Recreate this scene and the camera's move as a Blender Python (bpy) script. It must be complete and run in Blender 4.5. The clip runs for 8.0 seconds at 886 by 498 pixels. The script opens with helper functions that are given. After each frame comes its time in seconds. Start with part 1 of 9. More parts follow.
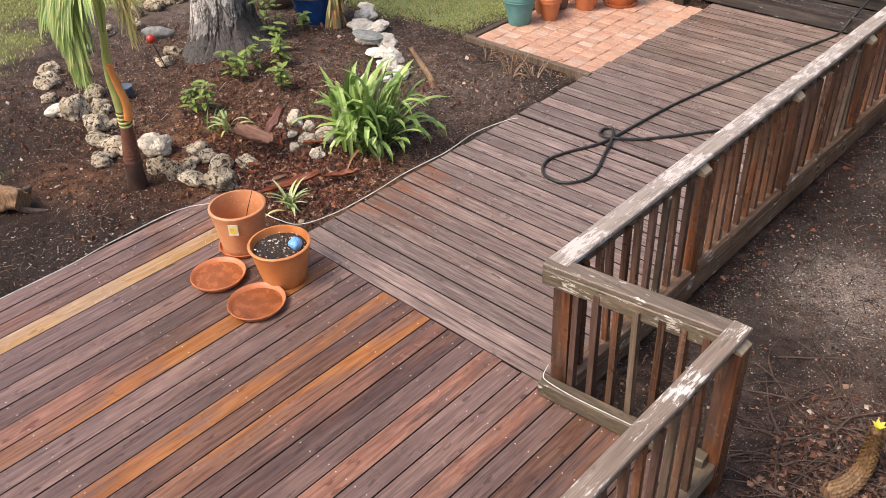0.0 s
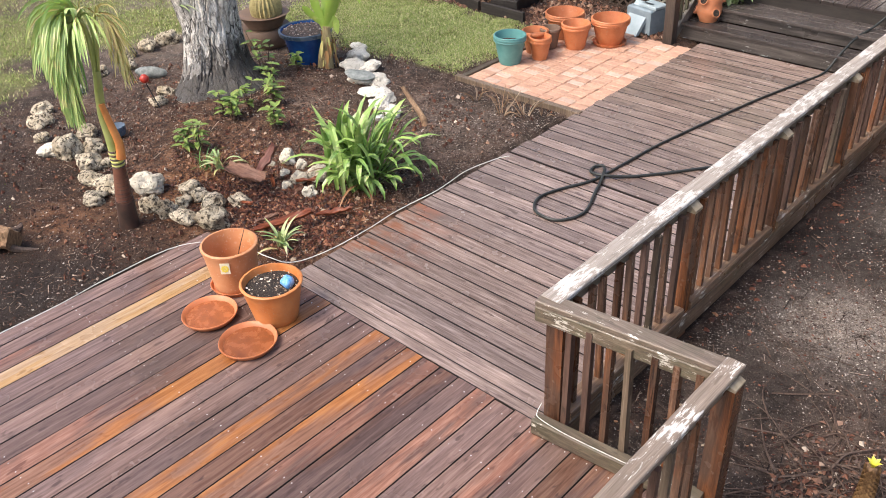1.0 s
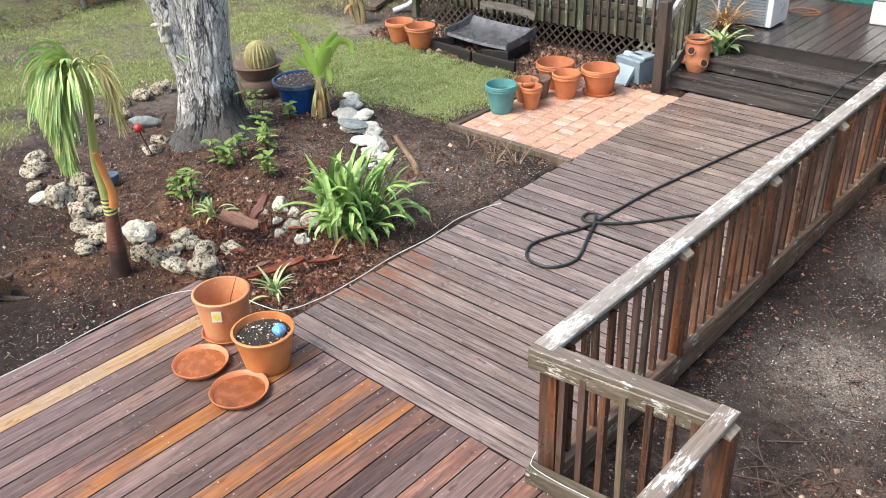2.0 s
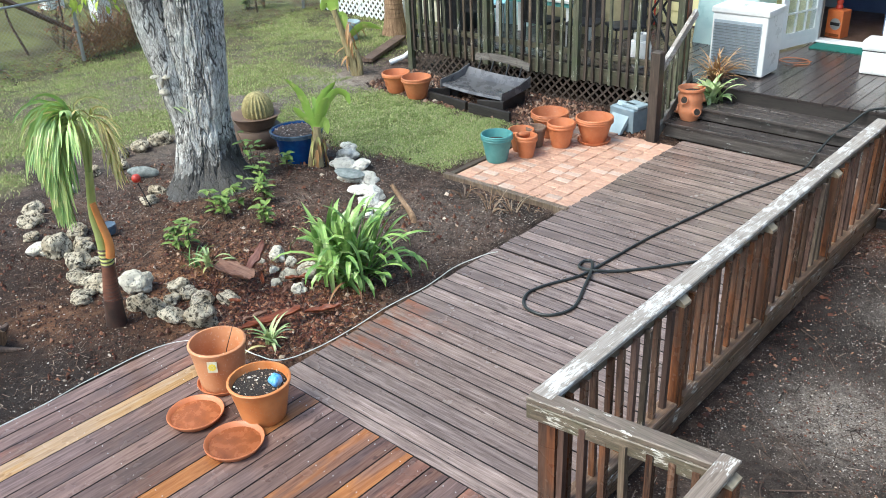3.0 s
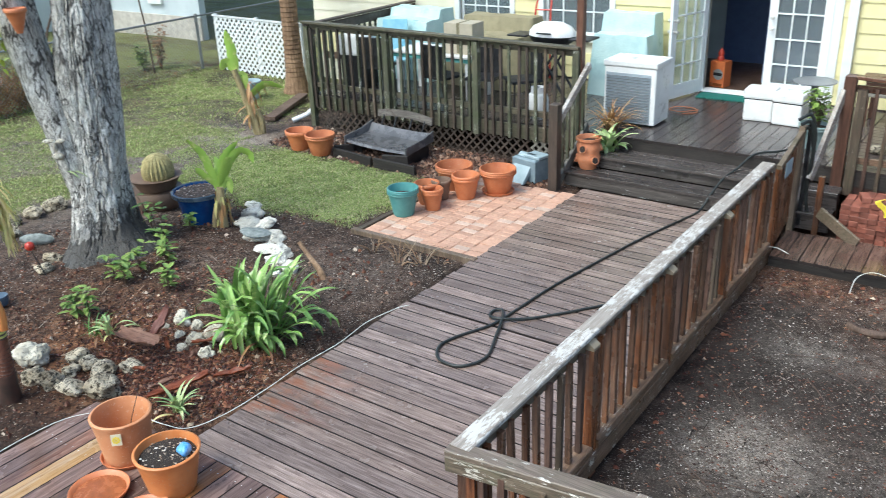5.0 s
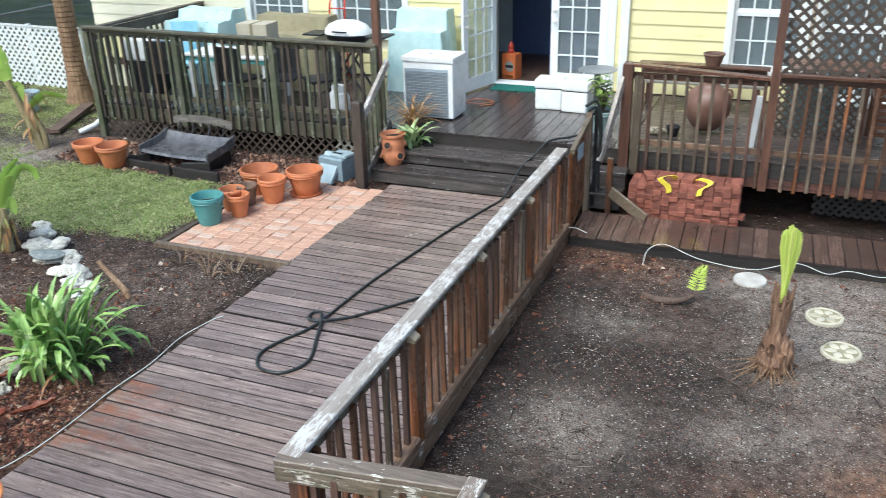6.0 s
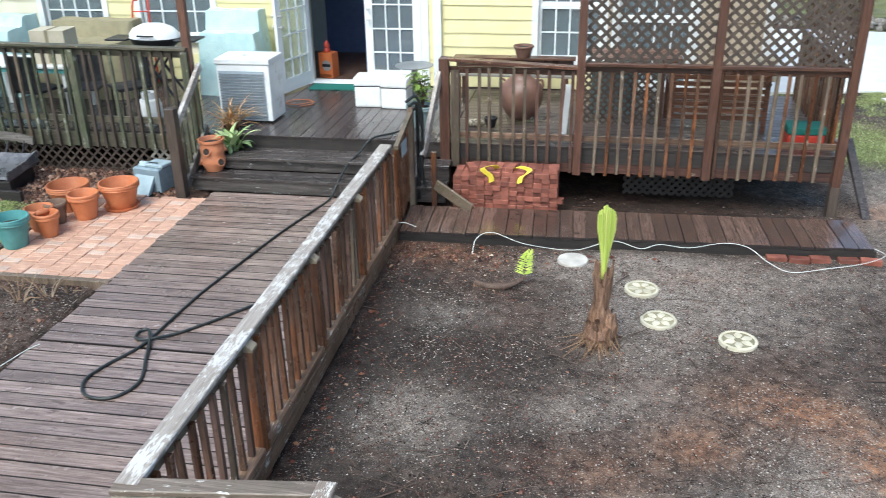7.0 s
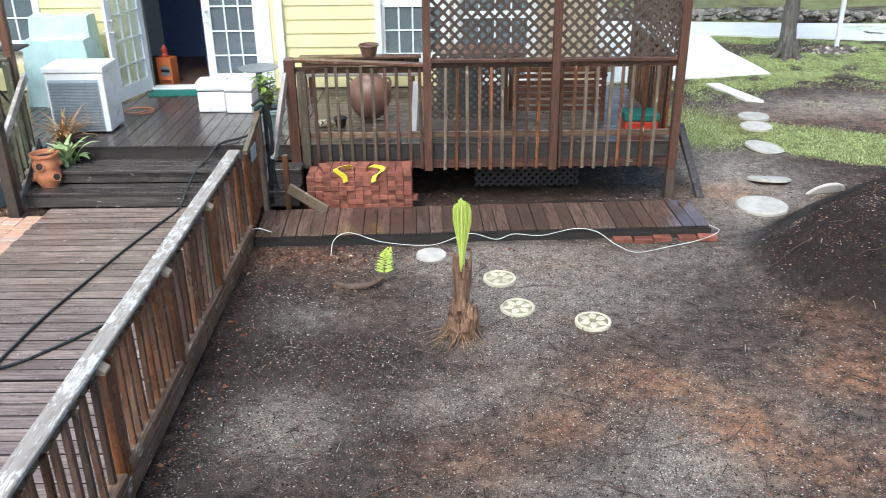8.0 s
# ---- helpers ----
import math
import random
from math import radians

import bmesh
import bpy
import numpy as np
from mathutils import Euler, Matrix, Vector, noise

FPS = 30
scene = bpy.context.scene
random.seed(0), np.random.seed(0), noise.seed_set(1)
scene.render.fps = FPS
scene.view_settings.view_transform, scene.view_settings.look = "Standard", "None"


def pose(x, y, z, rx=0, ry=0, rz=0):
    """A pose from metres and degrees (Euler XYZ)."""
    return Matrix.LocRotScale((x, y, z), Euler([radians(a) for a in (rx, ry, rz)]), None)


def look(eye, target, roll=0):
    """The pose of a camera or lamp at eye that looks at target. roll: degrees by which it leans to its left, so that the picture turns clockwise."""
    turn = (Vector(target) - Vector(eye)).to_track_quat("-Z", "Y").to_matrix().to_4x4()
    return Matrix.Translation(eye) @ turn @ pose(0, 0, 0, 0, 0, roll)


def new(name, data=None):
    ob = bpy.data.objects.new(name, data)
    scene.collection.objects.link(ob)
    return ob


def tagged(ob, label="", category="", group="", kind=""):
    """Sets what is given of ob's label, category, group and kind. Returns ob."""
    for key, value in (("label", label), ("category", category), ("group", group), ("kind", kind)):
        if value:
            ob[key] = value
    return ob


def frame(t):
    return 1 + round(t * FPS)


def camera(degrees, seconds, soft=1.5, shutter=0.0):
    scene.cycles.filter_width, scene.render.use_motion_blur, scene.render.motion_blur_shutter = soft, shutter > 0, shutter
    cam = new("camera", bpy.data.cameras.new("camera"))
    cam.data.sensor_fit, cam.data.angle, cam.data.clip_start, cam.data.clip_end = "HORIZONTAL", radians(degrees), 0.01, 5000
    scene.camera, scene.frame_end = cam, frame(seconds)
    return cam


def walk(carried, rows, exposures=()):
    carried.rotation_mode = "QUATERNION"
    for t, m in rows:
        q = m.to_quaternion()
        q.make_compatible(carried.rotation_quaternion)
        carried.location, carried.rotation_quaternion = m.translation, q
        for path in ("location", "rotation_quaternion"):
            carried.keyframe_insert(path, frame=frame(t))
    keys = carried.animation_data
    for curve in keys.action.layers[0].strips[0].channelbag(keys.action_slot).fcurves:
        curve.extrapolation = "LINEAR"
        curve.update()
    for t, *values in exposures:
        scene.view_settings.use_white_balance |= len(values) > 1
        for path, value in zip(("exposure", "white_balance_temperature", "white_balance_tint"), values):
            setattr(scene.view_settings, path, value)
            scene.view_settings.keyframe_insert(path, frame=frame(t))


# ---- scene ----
cam = camera(54.5, 8.0, soft=0.9, shutter=0.25)
# seconds, eye, (yaw to the left of +y, pitch, roll)
PATH = [
    (0.0, (0.043, 0.053, 3.720), (44.95, -35.70, -3.04)),
    (0.5, (0.043, 0.053, 3.720), (44.53, -34.69, -2.89)),
    (1.0, (0.043, 0.053, 3.720), (44.17, -33.23, -2.83)),
    (1.5, (0.043, 0.053, 3.720), (43.76, -31.68, -2.69)),
    (3.0, (0.043, 0.053, 3.720), (43.00, -26.89, -2.70)),
    (3.5, (0.043, 0.053, 3.720), (42.88, -25.19, -2.80)),
    (4.0, (0.043, 0.053, 3.720), (42.50, -23.59, -2.65)),
    (4.2, (0.043, 0.053, 3.720), (42.07, -23.44, -2.59)),
    (5.3, (0.043, 0.053, 3.720), (32.35, -23.75, -2.04)),
    (5.5, (0.043, 0.053, 3.720), (29.41, -23.86, -1.81)),
    (6.0, (0.043, 0.053, 3.720), (22.69, -24.09, -1.54)),
    (6.5, (0.043, 0.053, 3.720), (16.48, -24.30, -1.28)),
    (7.0, (0.043, 0.053, 3.720), (10.45, -24.46, -1.03)),
    (7.5, (0.043, 0.053, 3.720), (4.35, -24.57, -0.82)),
    (8.0, (0.043, 0.053, 3.720), (0.13, -24.67, -0.64)),
]
def facing(eye, turn):
    """Camera pose from an eye and (yaw, pitch, roll) in degrees."""
    yaw, pitch = radians(turn[0]), radians(turn[1])
    way = Vector((-math.sin(yaw) * math.cos(pitch), math.cos(yaw) * math.cos(pitch), math.sin(pitch)))
    return look(eye, Vector(eye) + way, turn[2])


walk(cam, [(t, facing(eye, turn)) for t, eye, turn in PATH],
     exposures=[(0.0, 0.88, 7100, 17), (0.5, 1.03, 6900, 15), (1.0, 1.16, 6700, 12), (1.7, 1.24, 6400, 8), (3.0, 1.14, 5800, -1), (4.2, 1.08, 5750, -2), (5.5, 0.97, 5650, -1), (6.5, 0.99, 5620, 0), (7.2, 1.05, 5650, 0), (8.0, 1.08, 5700, 1)])

# ---- light: an overcast, wet day ----
world = bpy.data.worlds.new("world")
scene.world = world
world.use_nodes = True
wn = world.node_tree.nodes
sky = wn.new("ShaderNodeTexSky")
sky.sky_type = "NISHITA"
sky.sun_disc = False
sky.sun_elevation, sky.sun_rotation = radians(52), radians(200)
sky.air_density, sky.dust_density, sky.ozone_density = 1.0, 4.0, 0.6
wn["Background"].inputs["Strength"].default_value = 0.13
world.node_tree.links.new(sky.outputs["Color"], wn["Background"].inputs["Color"])
sun = new("sun", bpy.data.lights.new("sun", "SUN"))
sun.data.energy, sun.data.angle, sun.data.color = 1.3, radians(25), (1.0, 0.97, 0.92)
sun.matrix_world = look((-3, -8, 14), (0, 0, 0))


# ---- materials ----
def material(name):
    m = bpy.data.materials.new(name)
    m.use_nodes = True
    return m, m.node_tree.nodes, m.node_tree.links, m.node_tree.nodes["Principled BSDF"]


def coords(n, l, scale, jitter=True):
    """Object coordinates, scaled, shifted at random from object to object."""
    tc = n.new("ShaderNodeTexCoord")
    mp = n.new("ShaderNodeMapping")
    mp.inputs["Scale"].default_value = scale
    l.new(tc.outputs["Object"], mp.inputs["Vector"])
    if jitter:
        oi = n.new("ShaderNodeObjectInfo")
        mul = n.new("ShaderNodeMath")
        mul.operation = "MULTIPLY"
        mul.inputs[1].default_value = 37.0
        l.new(oi.outputs["Random"], mul.inputs[0])
        l.new(mul.outputs[0], mp.inputs["Location"])
    return mp.outputs["Vector"]


def noise_tex(n, l, vec, scale, detail=4.0, rough=0.6, dist=0.0):
    t = n.new("ShaderNodeTexNoise")
    t.inputs["Scale"].default_value, t.inputs["Detail"].default_value = scale, detail
    t.inputs["Roughness"].default_value, t.inputs["Distortion"].default_value = rough, dist
    l.new(vec, t.inputs["Vector"])
    return t.outputs["Fac"]


def ramp(n, l, fac, stops):
    r = n.new("ShaderNodeValToRGB")
    while len(r.color_ramp.elements) < len(stops):
        r.color_ramp.elements.new(0.5)
    for e, (p, c) in zip(r.color_ramp.elements, stops):
        e.position, e.color = p, (*c, 1.0)
    l.new(fac, r.inputs["Fac"])
    return r.outputs["Color"]


def mix(n, l, fac, a, b, kind="MIX"):
    m = n.new("ShaderNodeMix")
    m.data_type, m.blend_type = "RGBA", kind
    for v, i in ((fac, 0), (a, 6), (b, 7)):
        if isinstance(v, (int, float)):
            m.inputs[i].default_value = v
        elif isinstance(v, tuple):
            m.inputs[i].default_value = (*v, 1.0)
        else:
            l.new(v, m.inputs[i])
    return m.outputs[2]


def span(n, l, v, a, b, c, d):
    m = n.new("ShaderNodeMapRange")
    for i, k in enumerate((a, b, c, d)):
        m.inputs[i + 1].default_value = k
    l.new(v, m.inputs[0])
    return m.outputs[0]


def bump(n, l, height, strength, distance, p):
    b = n.new("ShaderNodeBump")
    b.inputs["Strength"].default_value, b.inputs["Distance"].default_value = strength, distance
    l.new(height, b.inputs["Height"])
    l.new(b.outputs["Normal"], p.inputs["Normal"])


def random_of(n):
    return n.new("ShaderNodeObjectInfo").outputs["Random"]


def island_of(n):
    return n.new("ShaderNodeNewGeometry").outputs["Random Per Island"]


def wood(name, dark, mid, light, axis=1, rough=(0.25, 0.6), vary=0.35, worn=None, worn_at=0.6, moss=0.0, patch=None, fine=0.36):
    """Weathered timber with grain along an axis; worn: colour of paint or bare fibres left in patches."""
    m, n, l, p = material(name)
    sc = [14.0, 14.0, 14.0]
    sc[axis] = 0.9
    v = coords(n, l, sc)
    plain = coords(n, l, (1, 1, 1))
    grain = noise_tex(n, l, v, 3.0, 8.0, 0.7, 0.4)
    thin = [62.0, 62.0, 62.0]
    thin[axis] = 0.9
    streak = noise_tex(n, l, coords(n, l, thin), 2.4, 5.0, 0.7, 0.3)
    blotch = noise_tex(n, l, plain, 2.2, 4.0, 0.6)
    col = ramp(n, l, grain, [(0.28, dark), (0.5, mid), (0.74, light)])
    col = mix(n, l, 1.0, col, span(n, l, streak, 0.3, 0.68, 1 - fine, 1 + fine), "MULTIPLY")
    tone = span(n, l, random_of(n), 0, 1, 1 - vary, 1 + vary)
    tinted = mix(n, l, 1.0, col, tone, "MULTIPLY")
    col = mix(n, l, span(n, l, blotch, 0.35, 0.7, 0.0, 0.45), tinted, dark)
    if patch:
        far = [3.0, 3.0, 3.0]
        far[axis] = 0.55
        pt = noise_tex(n, l, coords(n, l, far), 1.6, 5.0, 0.6)
        col = mix(n, l, span(n, l, pt, 0.43, 0.53, 0.0, 0.95), col, mix(n, l, 1.0, ramp(n, l, grain, [(0.28, patch[0]), (0.5, patch[1]), (0.74, patch[2])]), tone, "MULTIPLY"))
    knot = noise_tex(n, l, coords(n, l, [2.0 if i == axis else 6.0 for i in range(3)]), 3.2, 3.0, 0.55)
    col = mix(n, l, span(n, l, knot, 0.63, 0.69, 0.0, 0.75), col, dark)
    if moss:
        mo = noise_tex(n, l, plain, 5.0, 5.0, 0.7)
        col = mix(n, l, span(n, l, mo, 0.45, 0.7, 0.0, moss), col, (0.07, 0.085, 0.04))
    if worn:
        wv = [30.0, 30.0, 30.0]
        wv[axis] = 5.0
        w = noise_tex(n, l, coords(n, l, wv), 2.0, 8.0, 0.75, 0.5)
        wide = noise_tex(n, l, coords(n, l, (1, 1, 1)), 4.5, 4.0, 0.6)
        both = n.new("ShaderNodeMath")
        both.operation = "ADD"
        l.new(w, both.inputs[0])
        l.new(span(n, l, wide, 0.25, 0.75, -0.2, 0.2), both.inputs[1])
        w = span(n, l, both.outputs[0], worn_at, worn_at + 0.04, 0.0, 1.0)
        col = mix(n, l, w, col, worn)
    l.new(col, p.inputs["Base Color"])
    l.new(span(n, l, blotch, 0.3, 0.7, rough[0], rough[1]), p.inputs["Roughness"])
    bump(n, l, streak, 0.4, 0.003, p)
    return m


def plain(name, a, b=None, rough=0.6, scale=8.0, metal=0.0, relief=0.15, depth=0.004, vary=0.15, speck=None, spec=0.5):
    """A surface of two near colours mingled at two scales."""
    m, n, l, p = material(name)
    b = b or tuple(min(1.0, c * 1.35) for c in a)
    v = coords(n, l, (1, 1, 1))
    big = noise_tex(n, l, v, scale, 5.0, 0.6)
    fine = noise_tex(n, l, v, scale * 9, 3.0, 0.6)
    col = mix(n, l, span(n, l, big, 0.32, 0.68, 0, 1), a, b)
    col = mix(n, l, 1.0, col, span(n, l, random_of(n), 0, 1, 1 - vary, 1 + vary), "MULTIPLY")
    if speck:
        col = mix(n, l, span(n, l, fine, 0.6, 0.68, 0, 0.8), col, speck)
    l.new(col, p.inputs["Base Color"])
    l.new(span(n, l, big, 0.3, 0.7, max(0.05, rough - 0.12), min(1, rough + 0.12)), p.inputs["Roughness"])
    p.inputs["Metallic"].default_value = metal
    p.inputs["Specular IOR Level"].default_value = spec
    bump(n, l, fine, relief, depth, p)
    return m


def pitted(name, a, b, pit, share):
    """Coral rock: pale, with dark pits and lichen."""
    m, n, l, p = material(name)
    v = coords(n, l, (1, 1, 1))
    big = noise_tex(n, l, v, 6.0, 5.0, 0.6)
    holes = noise_tex(n, l, v, 28.0, 5.0, 0.75, 0.9)
    col = mix(n, l, span(n, l, big, 0.35, 0.65, 0, 1), a, b)
    col = mix(n, l, 1.0, col, span(n, l, random_of(n), 0, 1, 0.75, 1.15), "MULTIPLY")
    col = mix(n, l, span(n, l, holes, share - 0.07, share - 0.02, 0.95, 0.0), col, pit)
    l.new(col, p.inputs["Base Color"])
    p.inputs["Roughness"].default_value = 0.9
    p.inputs["Specular IOR Level"].default_value = 0.2
    bump(n, l, holes, 1.0, 0.03, p)
    return m


def foliage(name, a, b, tip=None, rough=0.45, through_light=0.15):
    """Leaves that differ from one to the next."""
    m, n, l, p = material(name)
    v = coords(n, l, (1, 1, 1), False)
    f = noise_tex(n, l, v, 9.0, 3.0)
    col = mix(n, l, island_of(n), a, b)
    if tip:
        col = mix(n, l, span(n, l, f, 0.56, 0.7, 0, 0.85), col, tip)
    l.new(col, p.inputs["Base Color"])
    p.inputs["Roughness"].default_value = rough
    p.inputs["Transmission Weight"].default_value = 0.0
    p.inputs["Subsurface Weight"].default_value = through_light
    p.inputs["Subsurface Radius"].default_value = (0.01, 0.02, 0.005)
    return m


def chips(name, stops, rough=0.75):
    """Loose bits, each of its own colour."""
    m, n, l, p = material(name)
    l.new(ramp(n, l, island_of(n), stops), p.inputs["Base Color"])
    p.inputs["Roughness"].default_value = rough
    p.inputs["Specular IOR Level"].default_value = 0.25
    return m


def stained_board():
    """The grey deck board with a wet red-brown stain that dies out along it."""
    m = wood("deck_walk_red", (0.092, 0.062, 0.049), (0.233, 0.168, 0.139), (0.395, 0.308, 0.263), 0, (0.08, 0.34), 0.2)
    n, l = m.node_tree.nodes, m.node_tree.links
    p = n["Principled BSDF"]
    was = p.inputs["Base Color"].links[0].from_socket
    tc = n.new("ShaderNodeTexCoord")
    sep = n.new("ShaderNodeSeparateXYZ")
    l.new(tc.outputs["Object"], sep.inputs[0])
    fade = n.new("ShaderNodeMath")
    fade.operation = "MULTIPLY"
    l.new(span(n, l, sep.outputs["X"], 0.0, 0.8, 0.8, 0.0), fade.inputs[0])
    l.new(span(n, l, noise_tex(n, l, coords(n, l, (2, 5, 5)), 2.0, 5.0), 0.42, 0.62, 0.0, 1.0), fade.inputs[1])
    l.new(mix(n, l, fade.outputs[0], was, (0.24, 0.085, 0.04)), p.inputs["Base Color"])
    return m


DECK_GREY = wood("deck_grey", (0.092, 0.062, 0.049), (0.233, 0.168, 0.139), (0.395, 0.308, 0.263), 0, (0.08, 0.34), 0.28)
DECK_GREY.node_tree.nodes["Principled BSDF"].inputs["Specular IOR Level"].default_value = 0.8
DECK_DARK = wood("deck_dark", (0.07, 0.044, 0.037), (0.15, 0.096, 0.082), (0.24, 0.165, 0.142), 1, (0.07, 0.34), 0.3, patch=((0.075, 0.044, 0.035), (0.17, 0.105, 0.085), (0.27, 0.18, 0.148)), fine=0.22)
DECK_WET = wood("deck_wet", (0.05, 0.029, 0.024), (0.11, 0.068, 0.057), (0.18, 0.118, 0.1), 1, (0.05, 0.22), 0.3, patch=((0.06, 0.027, 0.016), (0.14, 0.072, 0.048), (0.22, 0.125, 0.088)), fine=0.22)
DECK_RED = wood("deck_red", (0.12, 0.05, 0.032), (0.25, 0.122, 0.082), (0.36, 0.21, 0.15), 1, (0.07, 0.34), 0.15, patch=((0.05, 0.027, 0.022), (0.13, 0.075, 0.058), (0.22, 0.14, 0.11)), fine=0.22)
DECK_ORANGE = wood("deck_orange", (0.17, 0.06, 0.02), (0.34, 0.135, 0.042), (0.42, 0.2, 0.085), 1, (0.07, 0.34), 0.1, patch=((0.09, 0.038, 0.022), (0.2, 0.1, 0.062), (0.3, 0.17, 0.115)), fine=0.22)
DECK_YELLOW = wood("deck_yellow", (0.24, 0.13, 0.05), (0.4, 0.235, 0.095), (0.5, 0.34, 0.19), 1, (0.1, 0.36), 0.08, patch=((0.2, 0.12, 0.07), (0.36, 0.24, 0.14), (0.48, 0.35, 0.24)), fine=0.22)
DECK_WALK_RED = stained_board()
DECK_UP = wood("deck_upper", (0.036, 0.029, 0.027), (0.078, 0.063, 0.058), (0.146, 0.119, 0.108), 1, (0.06, 0.3), 0.3)
DECK_DRY = wood("deck_dry", (0.04, 0.029, 0.024), (0.1, 0.074, 0.062), (0.18, 0.138, 0.118), 0, (0.2, 0.5), 0.25)
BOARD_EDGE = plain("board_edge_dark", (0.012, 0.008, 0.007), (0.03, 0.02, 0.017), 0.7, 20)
DECK_LOW = wood("deck_low", (0.045, 0.027, 0.02), (0.1, 0.06, 0.045), (0.17, 0.11, 0.085), 1, (0.04, 0.2), 0.4)
DECK_LOW.node_tree.nodes["Principled BSDF"].inputs["Specular IOR Level"].default_value = 0.9
STEP = wood("step_board", (0.026, 0.021, 0.019), (0.07, 0.058, 0.053), (0.14, 0.12, 0.111), 0, (0.12, 0.4), 0.3, (0.3, 0.27, 0.24), 0.74)
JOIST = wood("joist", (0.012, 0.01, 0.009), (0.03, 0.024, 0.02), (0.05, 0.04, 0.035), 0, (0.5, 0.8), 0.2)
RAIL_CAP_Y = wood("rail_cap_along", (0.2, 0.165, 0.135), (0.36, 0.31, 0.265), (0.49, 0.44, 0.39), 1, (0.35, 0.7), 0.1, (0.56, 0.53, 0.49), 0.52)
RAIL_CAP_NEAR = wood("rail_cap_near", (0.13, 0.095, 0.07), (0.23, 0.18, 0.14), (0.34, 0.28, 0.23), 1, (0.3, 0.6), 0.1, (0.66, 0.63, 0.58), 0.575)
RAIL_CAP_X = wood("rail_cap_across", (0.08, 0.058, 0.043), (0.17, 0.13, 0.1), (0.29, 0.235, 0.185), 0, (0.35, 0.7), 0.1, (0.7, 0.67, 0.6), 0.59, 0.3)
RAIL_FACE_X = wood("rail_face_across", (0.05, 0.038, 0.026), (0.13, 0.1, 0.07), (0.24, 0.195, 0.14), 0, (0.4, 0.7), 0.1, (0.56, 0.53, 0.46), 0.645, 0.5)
POST = wood("post_red", (0.05, 0.016, 0.007), (0.2, 0.068, 0.024), (0.36, 0.15, 0.06), 2, (0.1, 0.36), 0.25, patch=((0.03, 0.015, 0.01), (0.09, 0.045, 0.028), (0.17, 0.1, 0.065)))
BEAM_LEDGE = wood("beam_ledge", (0.06, 0.032, 0.018), (0.19, 0.112, 0.066), (0.38, 0.26, 0.175), 1, (0.2, 0.5), 0.25, (0.52, 0.46, 0.38), 0.63, 0.2)
RISER = wood("step_riser", (0.03, 0.026, 0.023), (0.08, 0.068, 0.061), (0.15, 0.13, 0.118), 0, (0.2, 0.5), 0.2, (0.45, 0.46, 0.43), 0.64)
POST_TIP = plain("post_end_grain", (0.2, 0.155, 0.1), (0.34, 0.28, 0.2), 0.7, 20)
BALUSTER = wood("baluster_red", (0.035, 0.013, 0.006), (0.17, 0.062, 0.024), (0.34, 0.155, 0.07), 2, (0.12, 0.42), 0.6, (0.42, 0.34, 0.26), 0.7, patch=((0.03, 0.017, 0.011), (0.1, 0.053, 0.033), (0.22, 0.135, 0.088)))
BALUSTER_DARK = wood("baluster_dark", (0.035, 0.02, 0.015), (0.105, 0.058, 0.042), (0.21, 0.13, 0.1), 2, (0.2, 0.5), 0.4)
BALUSTER_GREY = wood("baluster_grey", (0.05, 0.034, 0.024), (0.13, 0.092, 0.064), (0.26, 0.2, 0.145), 2, (0.3, 0.6), 0.45, (0.5, 0.44, 0.36), 0.68, 0.25)
BALUSTER_MOSS = wood("baluster_moss", (0.022, 0.022, 0.014), (0.09, 0.087, 0.056), (0.22, 0.212, 0.145), 2, (0.4, 0.7), 0.6, (0.5, 0.49, 0.43), 0.63, 0.9)
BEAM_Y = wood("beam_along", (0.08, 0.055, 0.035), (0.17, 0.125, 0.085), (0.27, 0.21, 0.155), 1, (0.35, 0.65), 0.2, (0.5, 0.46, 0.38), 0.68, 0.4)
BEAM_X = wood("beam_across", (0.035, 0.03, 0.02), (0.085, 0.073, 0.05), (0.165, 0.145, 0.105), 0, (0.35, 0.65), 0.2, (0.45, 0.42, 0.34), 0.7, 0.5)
GAZ_X = wood("pergola_across", (0.03, 0.015, 0.011), (0.085, 0.038, 0.024), (0.18, 0.09, 0.055), 0, (0.2, 0.5), 0.35, (0.3, 0.19, 0.12), 0.68)
FASCIA_RED = wood("fascia_red", (0.028, 0.013, 0.01), (0.08, 0.034, 0.024), (0.17, 0.078, 0.052), 0, (0.5, 0.8), 0.3, (0.3, 0.24, 0.19), 0.72)
GAZ_Z = wood("pergola_upright", (0.045, 0.02, 0.013), (0.115, 0.052, 0.033), (0.2, 0.105, 0.07), 2, (0.3, 0.6), 0.25)
LATTICE = wood("lattice_brown", (0.03, 0.022, 0.017), (0.07, 0.05, 0.038), (0.12, 0.09, 0.07), 2, (0.4, 0.7), 0.3)
LATTICE_PALE = wood("lattice_weathered", (0.1, 0.09, 0.07), (0.2, 0.18, 0.15), (0.3, 0.28, 0.24), 2, (0.5, 0.8), 0.3)
LATTICE_WHITE = plain("lattice_white", (0.62, 0.64, 0.63), (0.78, 0.8, 0.8), 0.5)
NAIL = plain("nail_steel", (0.55, 0.53, 0.49), (0.72, 0.7, 0.67), 0.35, 30, 0.3)
SIDING = plain("siding_yellow", (0.7, 0.635, 0.33), (0.76, 0.695, 0.395), 0.5, 3, 0, 0.1, 0.002, 0.03)
SIDING_TAN = plain("siding_tan", (0.42, 0.34, 0.24), (0.52, 0.43, 0.32), 0.5, 3, 0, 0.1, 0.002, 0.03)
